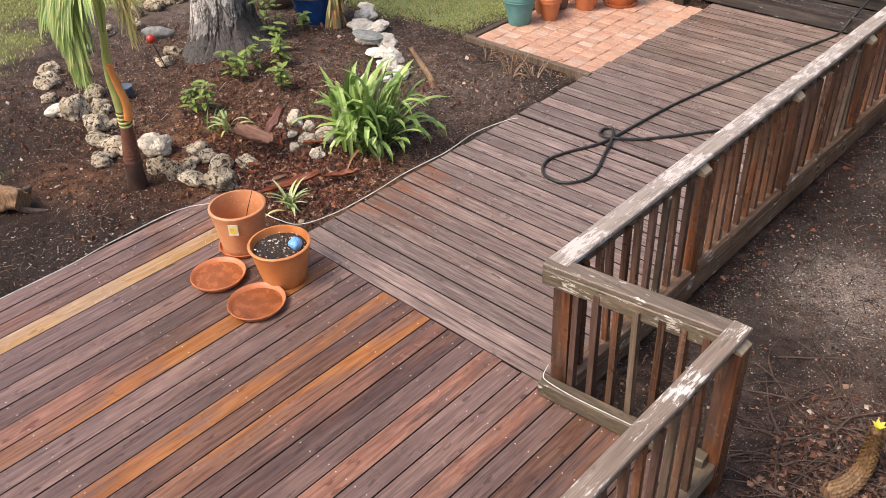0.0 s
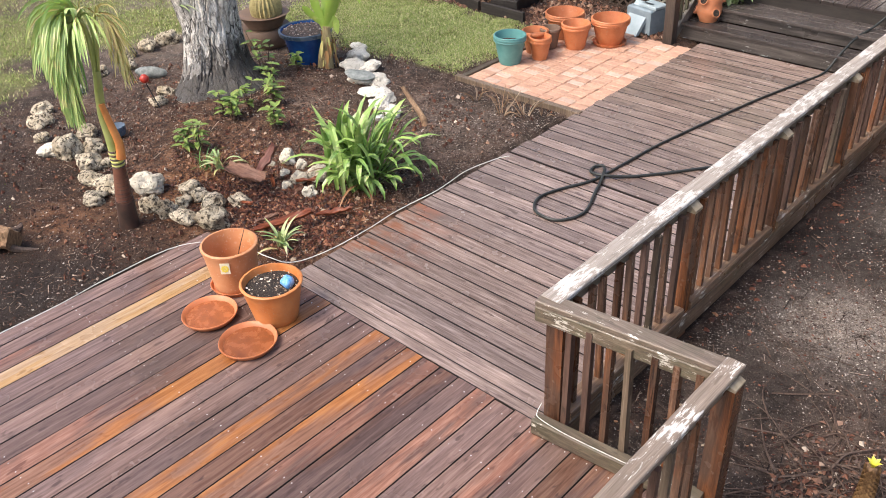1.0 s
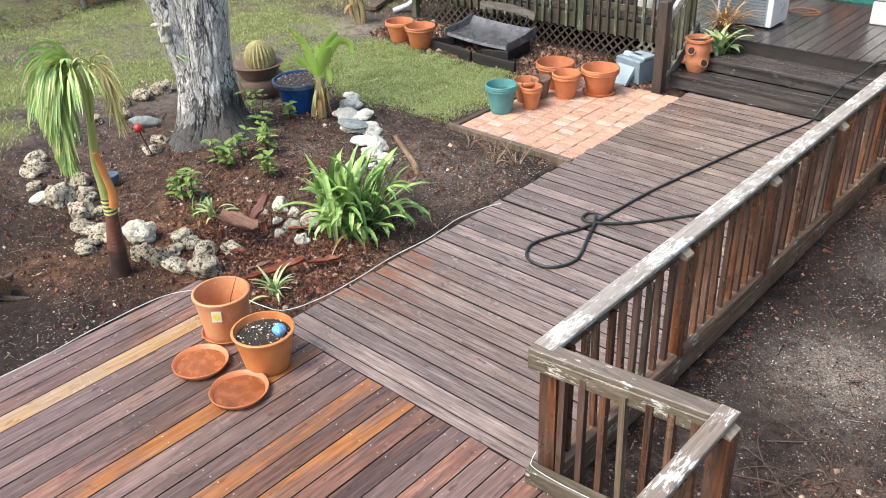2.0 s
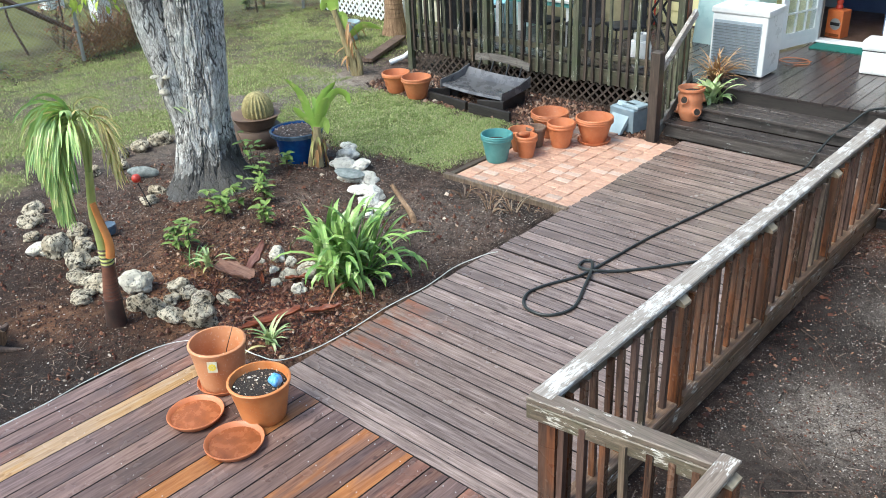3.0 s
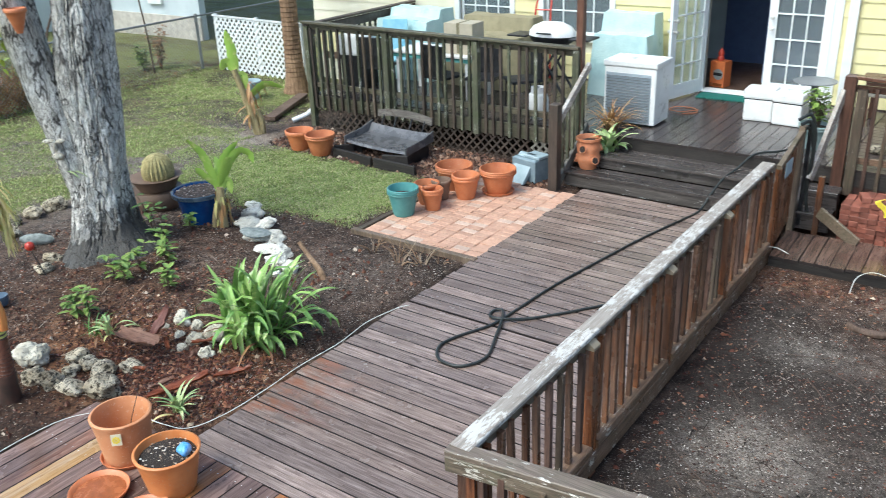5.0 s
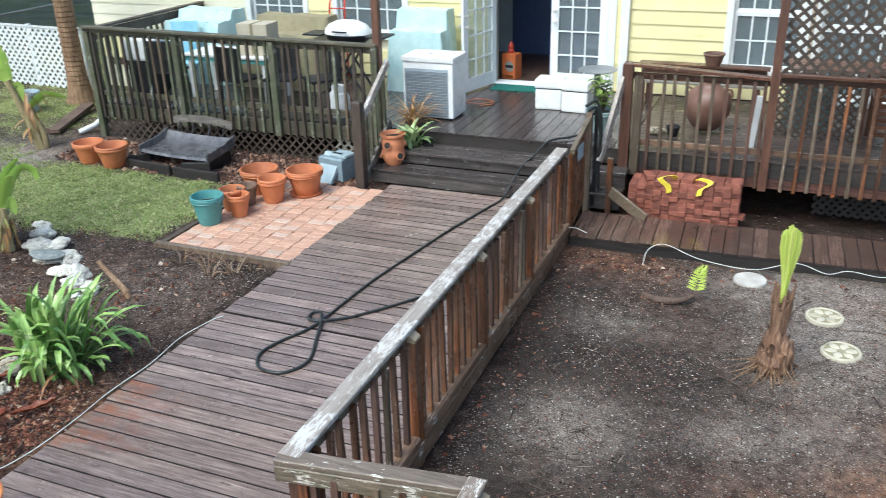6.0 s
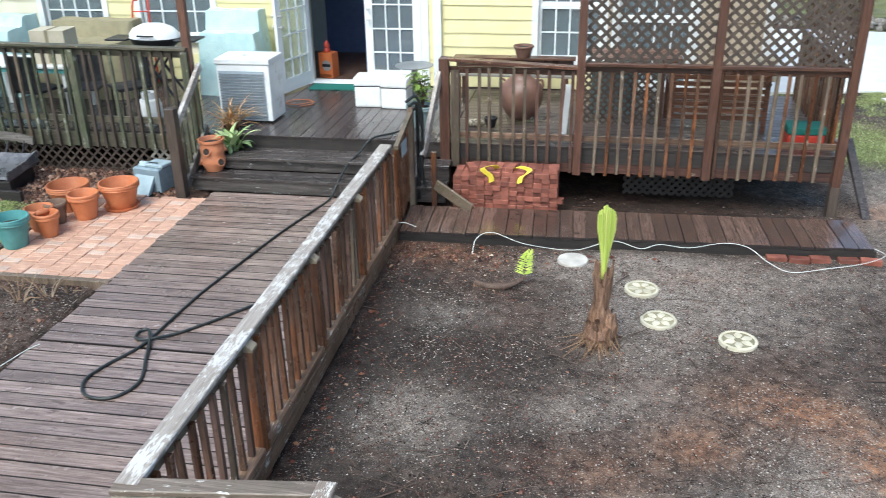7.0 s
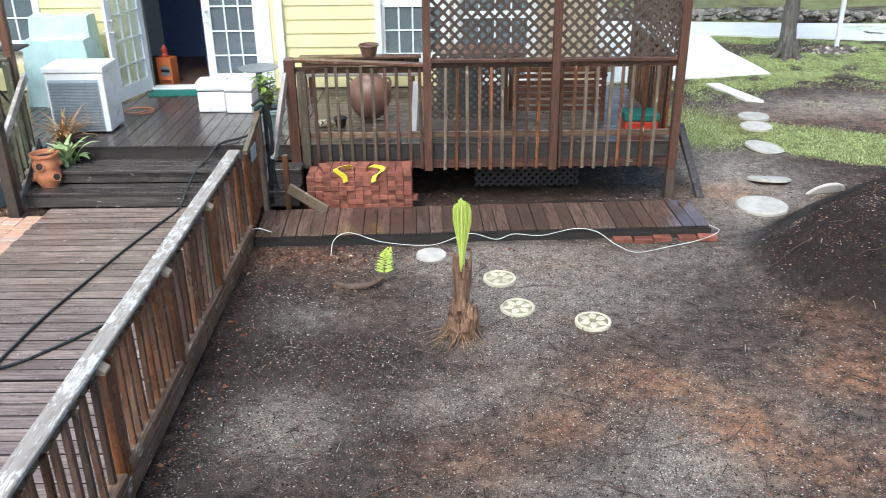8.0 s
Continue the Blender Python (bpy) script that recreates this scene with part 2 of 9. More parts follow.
SIDING_PALE = plain("siding_cream", (0.7, 0.66, 0.5), (0.76, 0.72, 0.58), 0.5, 3, 0, 0.1, 0.002, 0.03)
WHITE = plain("paint_white", (0.72, 0.74, 0.74), (0.8, 0.81, 0.8), 0.4, 5, 0, 0.08, 0.002, 0.03)
WHITE_DIRTY = plain("plastic_white", (0.66, 0.66, 0.64), (0.78, 0.78, 0.77), 0.35, 6, 0, 0.06, 0.002, 0.04)
BLUE_WALL = plain("wall_navy", (0.06, 0.09, 0.19), (0.08, 0.12, 0.24), 0.6)
ROOM_WALL = plain("wall_room_grey", (0.2, 0.24, 0.27), (0.26, 0.3, 0.33), 0.7)
ROOM_FLOOR = wood("floor_room", (0.05, 0.03, 0.02), (0.11, 0.065, 0.045), (0.16, 0.1, 0.07), 0, (0.3, 0.5), 0.1)
ROOF = plain("roof_shingle", (0.12, 0.12, 0.12), (0.2, 0.2, 0.2), 0.85, 10)
TERRA_BRIGHT = plain("terracotta_orange", (0.55, 0.175, 0.045), (0.68, 0.27, 0.09), 0.45, 7, 0, 0.2, 0.002, 0.1, (0.5, 0.26, 0.14))
TERRA = plain("terracotta", (0.47, 0.14, 0.05), (0.57, 0.21, 0.09), 0.45, 7, 0, 0.2, 0.002, 0.14, (0.46, 0.24, 0.14))
TERRA_PALE = plain("terracotta_bleached", (0.54, 0.215, 0.088), (0.65, 0.31, 0.15), 0.55, 6, 0, 0.25, 0.003, 0.08, (0.6, 0.4, 0.28))
TERRA_WET = plain("terracotta_wet", (0.17, 0.05, 0.018), (0.36, 0.115, 0.042), 0.25, 11, 0, 0.25, 0.003, 0.2, (0.1, 0.035, 0.016))
TEAL = plain("glaze_teal", (0.08, 0.26, 0.25), (0.14, 0.36, 0.34), 0.4, 6)
COBALT = plain("glaze_cobalt", (0.008, 0.04, 0.16), (0.016, 0.085, 0.28), 0.15, 5, 0, 0.05)
COBALT_RIM = plain("glaze_slate", (0.06, 0.09, 0.13), (0.1, 0.14, 0.19), 0.3, 8)
CLAY_BROWN = plain("clay_brown", (0.12, 0.075, 0.05), (0.2, 0.13, 0.09), 0.6, 7)
SOIL = plain("potting_soil", (0.018, 0.013, 0.01), (0.045, 0.032, 0.024), 0.9, 14, 0, 0.9, 0.02, 0.1, (0.36, 0.28, 0.2))
ROCK = pitted("coral_rock", (0.42, 0.34, 0.23), (0.76, 0.67, 0.51), (0.045, 0.034, 0.023), 0.51)
ROCK_WHITE = pitted("coral_rock_white", (0.66, 0.59, 0.46), (0.86, 0.81, 0.69), (0.1, 0.08, 0.058), 0.45)
ROCK_BRIGHT = pitted("coral_rock_bright", (0.76, 0.71, 0.6), (0.92, 0.89, 0.8), (0.2, 0.16, 0.12), 0.44)
RUBBER = plain("hose_rubber", (0.012, 0.014, 0.013), (0.025, 0.028, 0.026), 0.4, 20)
CORD = plain("cord_white", (0.6, 0.6, 0.56), (0.72, 0.72, 0.68), 0.5, 20)

# ---- building helpers ----
def thing(name, label, category, at=(0, 0, 0), rz=0.0, group="", kind=""):
    ob = new(name)
    ob.empty_display_size = 0.1
    ob.location, ob.rotation_euler = at, (0, 0, radians(rz))
    return tagged(ob, label, category, group, kind)


def mesh_from(bm, mat, smooth=False):
    if isinstance(bm, bpy.types.Mesh):
        return bm
    me = bpy.data.meshes.new("mesh")
    bmesh.ops.recalc_face_normals(bm, faces=bm.faces)
    bm.to_mesh(me)
    bm.free()
    me.materials.append(mat)
    if smooth:
        me.shade_smooth()
        me.set_sharp_from_angle(angle=radians(50))
    return me


def part(name, bm, mat, parent, label="", at=None, smooth=False):
    ob = new(name, mesh_from(bm, mat, smooth))
    ob.parent = parent
    if at is not None:
        ob.matrix_local = at if isinstance(at, Matrix) else Matrix.Translation(at)
    return tagged(ob, label) if label else ob


def solid(name, bm, mat, label, category, group="", kind="", smooth=False, at=None):
    ob = new(name, mesh_from(bm, mat, smooth))
    if at is not None:
        ob.matrix_world = at if isinstance(at, Matrix) else Matrix.Translation(at)
    return tagged(ob, label, category, group, kind)


def raw(name, verts, faces, mat, smooth=False):
    me = bpy.data.meshes.new(name)
    me.from_pydata(verts, [], faces)
    me.materials.append(mat)
    if smooth:
        me.shade_smooth()
    return me


def B():
    return bmesh.new()


def prism(bm, ring, way):
    """A closed outline pushed along a way, capped."""
    way = Vector(way)
    a = [bm.verts.new(Vector(p)) for p in ring]
    b = [bm.verts.new(Vector(p) + way) for p in ring]
    k = len(ring)
    for i in range(k):
        bm.faces.new((a[i], a[(i + 1) % k], b[(i + 1) % k], b[i]))
    bm.faces.new(a[::-1])
    bm.faces.new(b)
    return bm


def box(bm, x0, x1, y0, y1, z0, z1, c=0.0, m=None):
    """A box with chamfers c on its four upright or, seen from above, its top edges."""
    was = len(bm.verts)
    if c:
        lo = [bm.verts.new(v) for v in ((x0, y0, z0), (x1, y0, z0), (x1, y1, z0), (x0, y1, z0))]
        mid = [bm.verts.new(v) for v in ((x0, y0, z1 - c), (x1, y0, z1 - c), (x1, y1, z1 - c), (x0, y1, z1 - c))]
        top = [bm.verts.new(v) for v in ((x0 + c, y0 + c, z1), (x1 - c, y0 + c, z1), (x1 - c, y1 - c, z1), (x0 + c, y1 - c, z1))]
        rings = [lo, mid, top]
    else:
        lo = [bm.verts.new(v) for v in ((x0, y0, z0), (x1, y0, z0), (x1, y1, z0), (x0, y1, z0))]
        top = [bm.verts.new(v) for v in ((x0, y0, z1), (x1, y0, z1), (x1, y1, z1), (x0, y1, z1))]
        rings = [lo, top]
    for r, s in zip(rings, rings[1:]):
        for i in range(4):
            bm.faces.new((r[i], r[(i + 1) % 4], s[(i + 1) % 4], s[i]))
    bm.faces.new(rings[0][::-1])
    bm.faces.new(rings[-1])
    if m is not None:
        bm.verts.ensure_lookup_table()
        bmesh.ops.transform(bm, matrix=m, verts=bm.verts[was:])
    return bm


def beam(bm, a, b, w, h, c=0.004):
    """A bevelled timber from a to b, w across and h high."""
    a, b = Vector(a), Vector(b)
    d = (b - a).normalized()
    side = d.cross(Vector((0, 0, 1)))
    side = side.normalized() if side.length > 1e-4 else Vector((1, 0, 0))
    up = side.cross(d).normalized()
    c = min(c, w / 4, h / 4)
    ring = [a + side * x + up * z for x, z in ((-w / 2 + c, -h / 2), (w / 2 - c, -h / 2), (w / 2, -h / 2 + c), (w / 2, h / 2 - c),
                                              (w / 2 - c, h / 2), (-w / 2 + c, h / 2), (-w / 2, h / 2 - c), (-w / 2, -h / 2 + c))]
    return prism(bm, ring, b - a)


def lathe(bm, prof, n=28, wob=0.0):
    """A turned shape from (radius, height) pairs."""
    rings = []
    for r, z in prof:
        rings.append([bm.verts.new((r * math.cos(2 * math.pi * i / n) * (1 + wob * math.sin(3 * i + z * 9)),
                                    r * math.sin(2 * math.pi * i / n) * (1 + wob * math.cos(2 * i)), z)) for i in range(n)])
    for r, s in zip(rings, rings[1:]):
        for i in range(n):
            bm.faces.new((r[i], r[(i + 1) % n], s[(i + 1) % n], s[i]))
    for r in (rings[0], rings[-1]):
        if (r[0].co - r[n // 2].co).length > 1e-3:
            bm.faces.new(r)
    return bm


def smooth_line(pts, k=6):
    """A rounded line through the points."""
    p = [Vector(q) for q in pts]
    p = [p[0] * 2 - p[1]] + p + [p[-1] * 2 - p[-2]]
    out = []
    for i in range(1, len(p) - 2):
        for j in range(k):
            t = j / k
            out.append(0.5 * (2 * p[i] + (p[i + 1] - p[i - 1]) * t + (2 * p[i - 1] - 5 * p[i] + 4 * p[i + 1] - p[i + 2]) * t * t
                              + (3 * p[i] - p[i - 1] - 3 * p[i + 1] + p[i + 2]) * t ** 3))
    return out + [p[-2]]


def tube(bm, pts, r, n=8, end=None, lump=0.0):
    """A round line through the points, tapering from r to end."""
    pts = [Vector(q) for q in pts]
    end = r if end is None else end
    rings, side = [], None
    for i, p in enumerate(pts):
        d = (pts[min(i + 1, len(pts) - 1)] - pts[max(i - 1, 0)]).normalized()
        if side is None:
            side = d.orthogonal().normalized()
        side = (side - d * side.dot(d)).normalized()
        up = d.cross(side)
        q = r + (end - r) * i / max(1, len(pts) - 1)
        rings.append([bm.verts.new(p + (side * math.cos(a) + up * math.sin(a)) * q * (1 + lump * noise.noise(p * 5 + Vector((a, 0, 0)))))
                      for a in [2 * math.pi * k / n for k in range(n)]])
    for a, b in zip(rings, rings[1:]):
        for i in range(n):
            bm.faces.new((a[i], a[(i + 1) % n], b[(i + 1) % n], b[i]))
    bm.faces.new(rings[0][::-1])
    bm.faces.new(rings[-1])
    return bm


def blade(bm, base, yaw, length, width, rise, droop, steps=7, fold=0.25, twist=0.0, blunt=3, late=False):
    """A long leaf from a base: it leaves at the angle rise and bends down by droop, both in degrees."""
    p, pitch = Vector(base), radians(rise)
    rows = []
    for i in range(steps + 1):
        s = i / steps
        w = width * min(1.0, 0.55 + 1.6 * s) * (1 - s ** blunt) * 0.5 + 0.0008
        a = yaw + twist * s
        out = Vector((math.cos(a), math.sin(a), 0))
        across = Vector((-math.sin(a), math.cos(a), 0))
        d = out * math.cos(pitch) + Vector((0, 0, 1)) * math.sin(pitch)
        up = across.cross(d) * -1
        rows.append([bm.verts.new(p - across * w + up * fold * w), bm.verts.new(p), bm.verts.new(p + across * w + up * fold * w)])
        p = p + d * (length / steps)
        pitch -= radians(droop) / steps * (3 * s * s if late else 0.5 + s)
    for a, b in zip(rows, rows[1:]):
        for k in (0, 1):
            bm.faces.new((a[k], a[k + 1], b[k + 1], b[k]))
    return bm


def lattice(bm, x0, x1, z0, z1, pitch, w, t, y=0.0):
    """Two layers of slats crossed at 45 degrees, cut to a panel in the xz plane."""
    for layer, s in ((0, 1), (1, -1)):
        k = x0 - (z1 - z0) - pitch
        while k < x1 + (z1 - z0) + pitch:
            # the slat x = k + s * (z - z0)
            za, zb = z0, z1
            xa, xb = (k, k + (z1 - z0)) if s > 0 else (k, k - (z1 - z0))
            lo, hi = (min(xa, xb), max(xa, xb))
            if hi > x0 and lo < x1:
                def cut(x):
                    return za + (x - xa) * (1 if s > 0 else -1)
                ends = sorted((min(max(xa, x0), x1), min(max(xb, x0), x1)))
                p, q = (ends[0], cut(ends[0])), (ends[1], cut(ends[1]))
                if q[0] - p[0] > 0.02:
                    d = Vector((q[0] - p[0], 0, q[1] - p[1])).normalized()
                    n2 = Vector((-d.z, 0, d.x)) * w / 2
                    yy = y + layer * t
                    a, b = Vector((p[0], yy, p[1])), Vector((q[0], yy, q[1]))
                    prism(bm, [a - n2, b - n2, b + n2, a + n2], (0, t, 0))
            k += pitch
    return bm


def stone(bm, size, seed, sub=2, rough=0.35):
    """A pitted lump of rock about its own middle."""
    r = bmesh.ops.create_icosphere(bm, subdivisions=sub, radius=1.0)
    off = Vector((seed * 7.3, seed * 3.1, seed * 1.7))
    for v in r["verts"]:
        d = v.co.copy()
        k = 1 + rough * noise.noise(d * 1.2 + off) + 0.3 * rough * noise.noise(d * 3 + off) - 0.34 * rough * max(0.0, noise.noise(d * 8 + off) - 0.08)
        v.co = Vector((d.x * size[0], d.y * size[1], d.z * size[2])) * k
    return bm


def vnoise(x, y, s, seed=0):
    """Smooth noise on arrays, 0 to 1, with cells of s metres."""
    x, y = np.asarray(x, float) / s + seed * 17.13, np.asarray(y, float) / s + seed * 9.7
    i, j = np.floor(x), np.floor(y)
    u, v = x - i, y - j
    u, v = u * u * (3 - 2 * u), v * v * (3 - 2 * v)

    def at(a, b):
        q = np.sin(a * 127.1 + b * 311.7) * 43758.5453
        return q - np.floor(q)
    return (at(i, j) * (1 - u) + at(i + 1, j) * u) * (1 - v) + (at(i, j + 1) * (1 - u) + at(i + 1, j + 1) * u) * v


def blob(x, y, cx, cy, rx, ry=None):
    return np.exp(-(((x - cx) / rx) ** 2 + ((y - cy) / (ry or rx)) ** 2))


def step01(v, a, b):
    t = np.clip((v - a) / (b - a), 0, 1)
    return t * t * (3 - 2 * t)


# ---- ground ----
def ground_z(x, y):
    x, y = np.asarray(x, float), np.asarray(y, float)
    left = -0.05 + 0.05 * (vnoise(x, y, 1.1, 1) - 0.5) + 0.03 * (vnoise(x, y, 0.3, 2) - 0.5)
    left = left + 0.1 * blob(x, y, -7.6, 4.9, 1.5, 1.3)
    right = -0.18 + 0.05 * (vnoise(x, y, 1.3, 3) - 0.5) + 0.025 * (vnoise(x, y, 0.28, 4) - 0.5)
    d = np.hypot((x - 5.6) / 2.3, (y - 8.15) / 1.65)
    right = right + 1.0 * np.clip(1 - d ** 1.6, 0, 1) * (0.85 + 0.3 * vnoise(x, y, 0.5, 5))
    edge = np.where(y < 3.07, -5.66, -4.66)
    w = step01(x, edge - 0.01, edge + 0.12)
    w2 = step01(x, -2.5, -2.2)
    under = -0.2
    z = left * (1 - w) + w * (under * (1 - w2) + right * w2)
    back = step01(y, 9.9, 10.3) * step01(x, -10.2, -9.9) * (1 - step01(x, 2.9, 3.2))
    flat = np.where(x > -2.3, -0.31, -0.12)
    return np.where((x < -4.6) | (x > 3.2), z, z * (1 - back) + flat * back)


def lawn(x, y):
    """How much grass grows at a place, 0 to 1."""
    n = vnoise(x, y, 0.9, 6) * 0.5 + vnoise(x, y, 0.22, 7) * 0.5
    bed = np.hypot((x + 7.8) / 2.5, (y - 4.7) / 2.3)
    a = step01(bed, 0.88, 1.15) * step01(-x, 6.1, 6.9) * (1 - step01(y, 8.5, 9.2) * (x > -10.3))
    a = a * np.where(y < 3.6, 0.75, 1.0) * np.where((x > -7.4) & (y < 6.9), 0.0, 1.0)
    a = a * (1 - 0.75 * blob(x, y, -10.2, 8.3, 0.9, 1.3))
    a = np.maximum(a, 0.9 * blob(x, y, -7.7, 7.95, 1.3, 0.75) * (x < -6.25))
    b = step01(y + 0.25 * (x - 4), 14.2, 15.0) * (x > 3.0) * (1 - 0.85 * blob(x, y, 6.3, 14.6, 1.8, 0.7))
    b = b * (1 - 0.8 * blob(x, y, 7.5, 12.7, 1.3, 1.2))
    far = (np.abs(x) > 20) | (y > 24) | (y < -6)
    bare = step01(vnoise(x, y, 1.3, 15) * 0.55 + vnoise(x, y, 0.35, 16) * 0.45, 0.4, 0.62)
    bare = np.maximum(bare, 0.4 * step01(-x, 10.5, 12.5))
    front = 0.95 * np.clip(1.5 * blob(x, y, -7.4, 8.0, 1.1, 0.7) + 1.2 * blob(x, y, -8.6, 7.7, 0.8, 0.5) + 0.9 * blob(x, y, -9.6, 8.1, 0.7, 0.35) + 0.8 * blob(x, y, -7.8, 7.15, 0.5, 0.3), 0, 1) * (x < -6.25) * (0.45 + 0.75 * n)
    band = (y - 12.1 + 0.45 * (x - 5.6)) / 0.8
    side = np.clip(1.6 * np.exp(-band ** 4) * step01(x, 4.7, 5.1) + 1.3 * blob(x, y, 4.0, 13.0, 0.8, 0.95), 0, 1) * (x > 3.0) * (0.55 + 0.7 * n)
    return np.maximum(np.maximum(front, side), np.clip(np.where(far, 0.8, np.maximum(a * (x < -5), b)) * (0.35 + 1.0 * n) * np.where(far, 1, 0.25 + 0.75 * bare), 0, 1))


def build_ground():
    xs = np.unique(np.concatenate([np.linspace(-2500, -60, 8), np.linspace(-60, -18, 22), np.arange(-18, 12.01, 0.11), np.linspace(12, 60, 26), np.linspace(60, 2500, 8)]).round(3))
    ys = np.unique(np.concatenate([np.linspace(-2500, -40, 7), np.linspace(-40, -3, 16), np.arange(-3, 16, 0.11), np.arange(16, 26.1, 0.25), np.linspace(26, 60, 14), np.linspace(60, 2500, 8)]).round(3))
    X, Y = np.meshgrid(xs, ys)
    Z = ground_z(X, Y)
    nx, ny = len(xs), len(ys)
    idx = np.arange(nx * ny).reshape(ny, nx)
    quads = np.stack([idx[:-1, :-1], idx[:-1, 1:], idx[1:, 1:], idx[1:, :-1]], -1).reshape(-1, 4)
    me = raw("ground", np.stack([X, Y, Z], -1).reshape(-1, 3).tolist(), quads.tolist(), GROUND, True)
    grass = lawn(X, Y)
    B_ = lambda *a: blob(X, Y, *a)
    mound = step01(1.25 - np.hypot((X - 5.6) / 2.3, (Y - 8.15) / 1.65), 0.15, 0.35)
    sand = 0.85 * B_(0.4, 8.2, 0.9, 0.35) + 0.9 * B_(1.0, 8.0, 0.9, 0.55) + 0.7 * B_(0.7, 7.2, 0.8, 0.5) + 0.45 * B_(0.58, 6.5, 0.45, 0.3)
    sand = sand + 0.85 * B_(-1.2, 5.4, 0.42, 0.42) + 0.5 * B_(-1.16, 7.05, 0.4, 0.25) + 0.4 * B_(-0.09, 5.6, 0.35, 0.3) + 0.75 * B_(1.8, 5.0, 0.4, 0.4) + 0.45 * B_(1.0, 4.6, 1.0, 0.35) + 0.3 * B_(1.9, 7.3, 0.7, 0.5) + 0.35 * B_(0.5, 5.8, 0.6, 0.4)
    sand = sand + 0.08 * (X > -1.9) * (Y < 8.6) + 0.3 * B_(2.4, 5.4, 1.1, 0.9) + 0.28 * B_(-5.5, 5.9, 0.8, 0.7) + 0.16 * B_(-6.2, 5.0, 1.2, 0.8) + 0.3 * B_(-6.9, 5.3, 0.3, 0.3) + 1.0 * B_(3.9, 10.6, 0.8, 1.4) + 0.4 * B_(3.6, 9.4, 0.9, 0.6) + 0.9 * B_(7.2, 14.0, 2.4, 0.7) + 0.6 * B_(-11.5, 7.0, 3.0, 2.5) + 0.9 * B_(-10.5, 8.95, 0.9, 0.4) + 0.5 * B_(2.6, 8.3, 0.7, 0.4)
    rust = 1.1 * B_(2.24, 5.36, 0.36, 0.36) + 0.75 * B_(1.82, 5.9, 0.35, 0.25) + 0.9 * B_(3.4, 6.05, 0.55, 0.35) + 0.5 * B_(1.38, 5.98, 0.4, 0.3) + 0.6 * B_(0.92, 5.35, 0.35, 0.25) + 0.55 * B_(2.75, 4.9, 0.6, 0.3) + 0.4 * B_(3.6, 7.0, 0.4, 0.3) + 0.4 * B_(0.3, 4.9, 0.35, 0.25) + 0.3 * B_(1.06, 8.1, 0.5, 0.2) + 0.3 * B_(-1.8, 8.4, 0.5, 0.2)
    rust = rust + 0.7 * B_(-5.3, 3.9, 0.6, 0.5) + 0.5 * B_(-6.2, 3.8, 0.9, 0.6) + 0.36 * B_(-7.2, 4.6, 1.7, 1.4) + 0.45 * B_(-6.0, 3.4, 1.2, 0.7) + 0.9 * B_(-5.05, 4.2, 0.28, 0.25) + 0.5 * B_(-6.9, 2.4, 0.5, 0.3)
    rust = rust + 0.8 * B_(3.6, 10.1, 0.5, 0.35) + 0.3 * B_(6.6, 13.4, 2.4, 0.8) + 0.5 * B_(-7.4, 9.4, 2.2, 0.4) + 0.4 * B_(-1.4, 8.3, 0.6, 0.25)
    # The blob at (0.6, 10.2) paints shade below the trellised deck.
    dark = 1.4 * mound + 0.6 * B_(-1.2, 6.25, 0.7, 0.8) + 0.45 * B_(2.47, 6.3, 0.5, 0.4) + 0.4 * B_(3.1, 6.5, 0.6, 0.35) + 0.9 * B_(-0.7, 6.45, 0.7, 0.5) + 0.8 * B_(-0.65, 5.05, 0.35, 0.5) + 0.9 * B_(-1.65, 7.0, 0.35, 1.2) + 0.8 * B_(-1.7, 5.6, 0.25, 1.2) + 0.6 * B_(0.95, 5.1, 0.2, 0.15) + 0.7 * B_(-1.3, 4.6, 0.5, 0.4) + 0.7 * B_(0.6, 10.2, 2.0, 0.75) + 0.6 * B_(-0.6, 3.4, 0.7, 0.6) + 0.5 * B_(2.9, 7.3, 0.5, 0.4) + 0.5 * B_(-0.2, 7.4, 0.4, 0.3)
    # The last blob here paints shade below the garden side of the deck.
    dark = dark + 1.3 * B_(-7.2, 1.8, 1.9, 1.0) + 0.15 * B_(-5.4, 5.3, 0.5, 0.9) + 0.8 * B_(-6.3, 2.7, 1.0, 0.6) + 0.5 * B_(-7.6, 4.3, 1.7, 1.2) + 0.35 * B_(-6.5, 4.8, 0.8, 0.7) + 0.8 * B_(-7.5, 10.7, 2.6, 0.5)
    sand, rust = sand * (1 - mound), rust * (1 - mound)
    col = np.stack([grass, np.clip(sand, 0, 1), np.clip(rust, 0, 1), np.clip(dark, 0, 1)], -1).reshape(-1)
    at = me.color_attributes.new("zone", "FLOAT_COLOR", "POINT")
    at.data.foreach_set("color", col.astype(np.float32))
    ob = new("ground", me)
    return tagged(ob, "dark wet garden soil with gravel, mulch and patchy lawn", "ground", kind="structure")


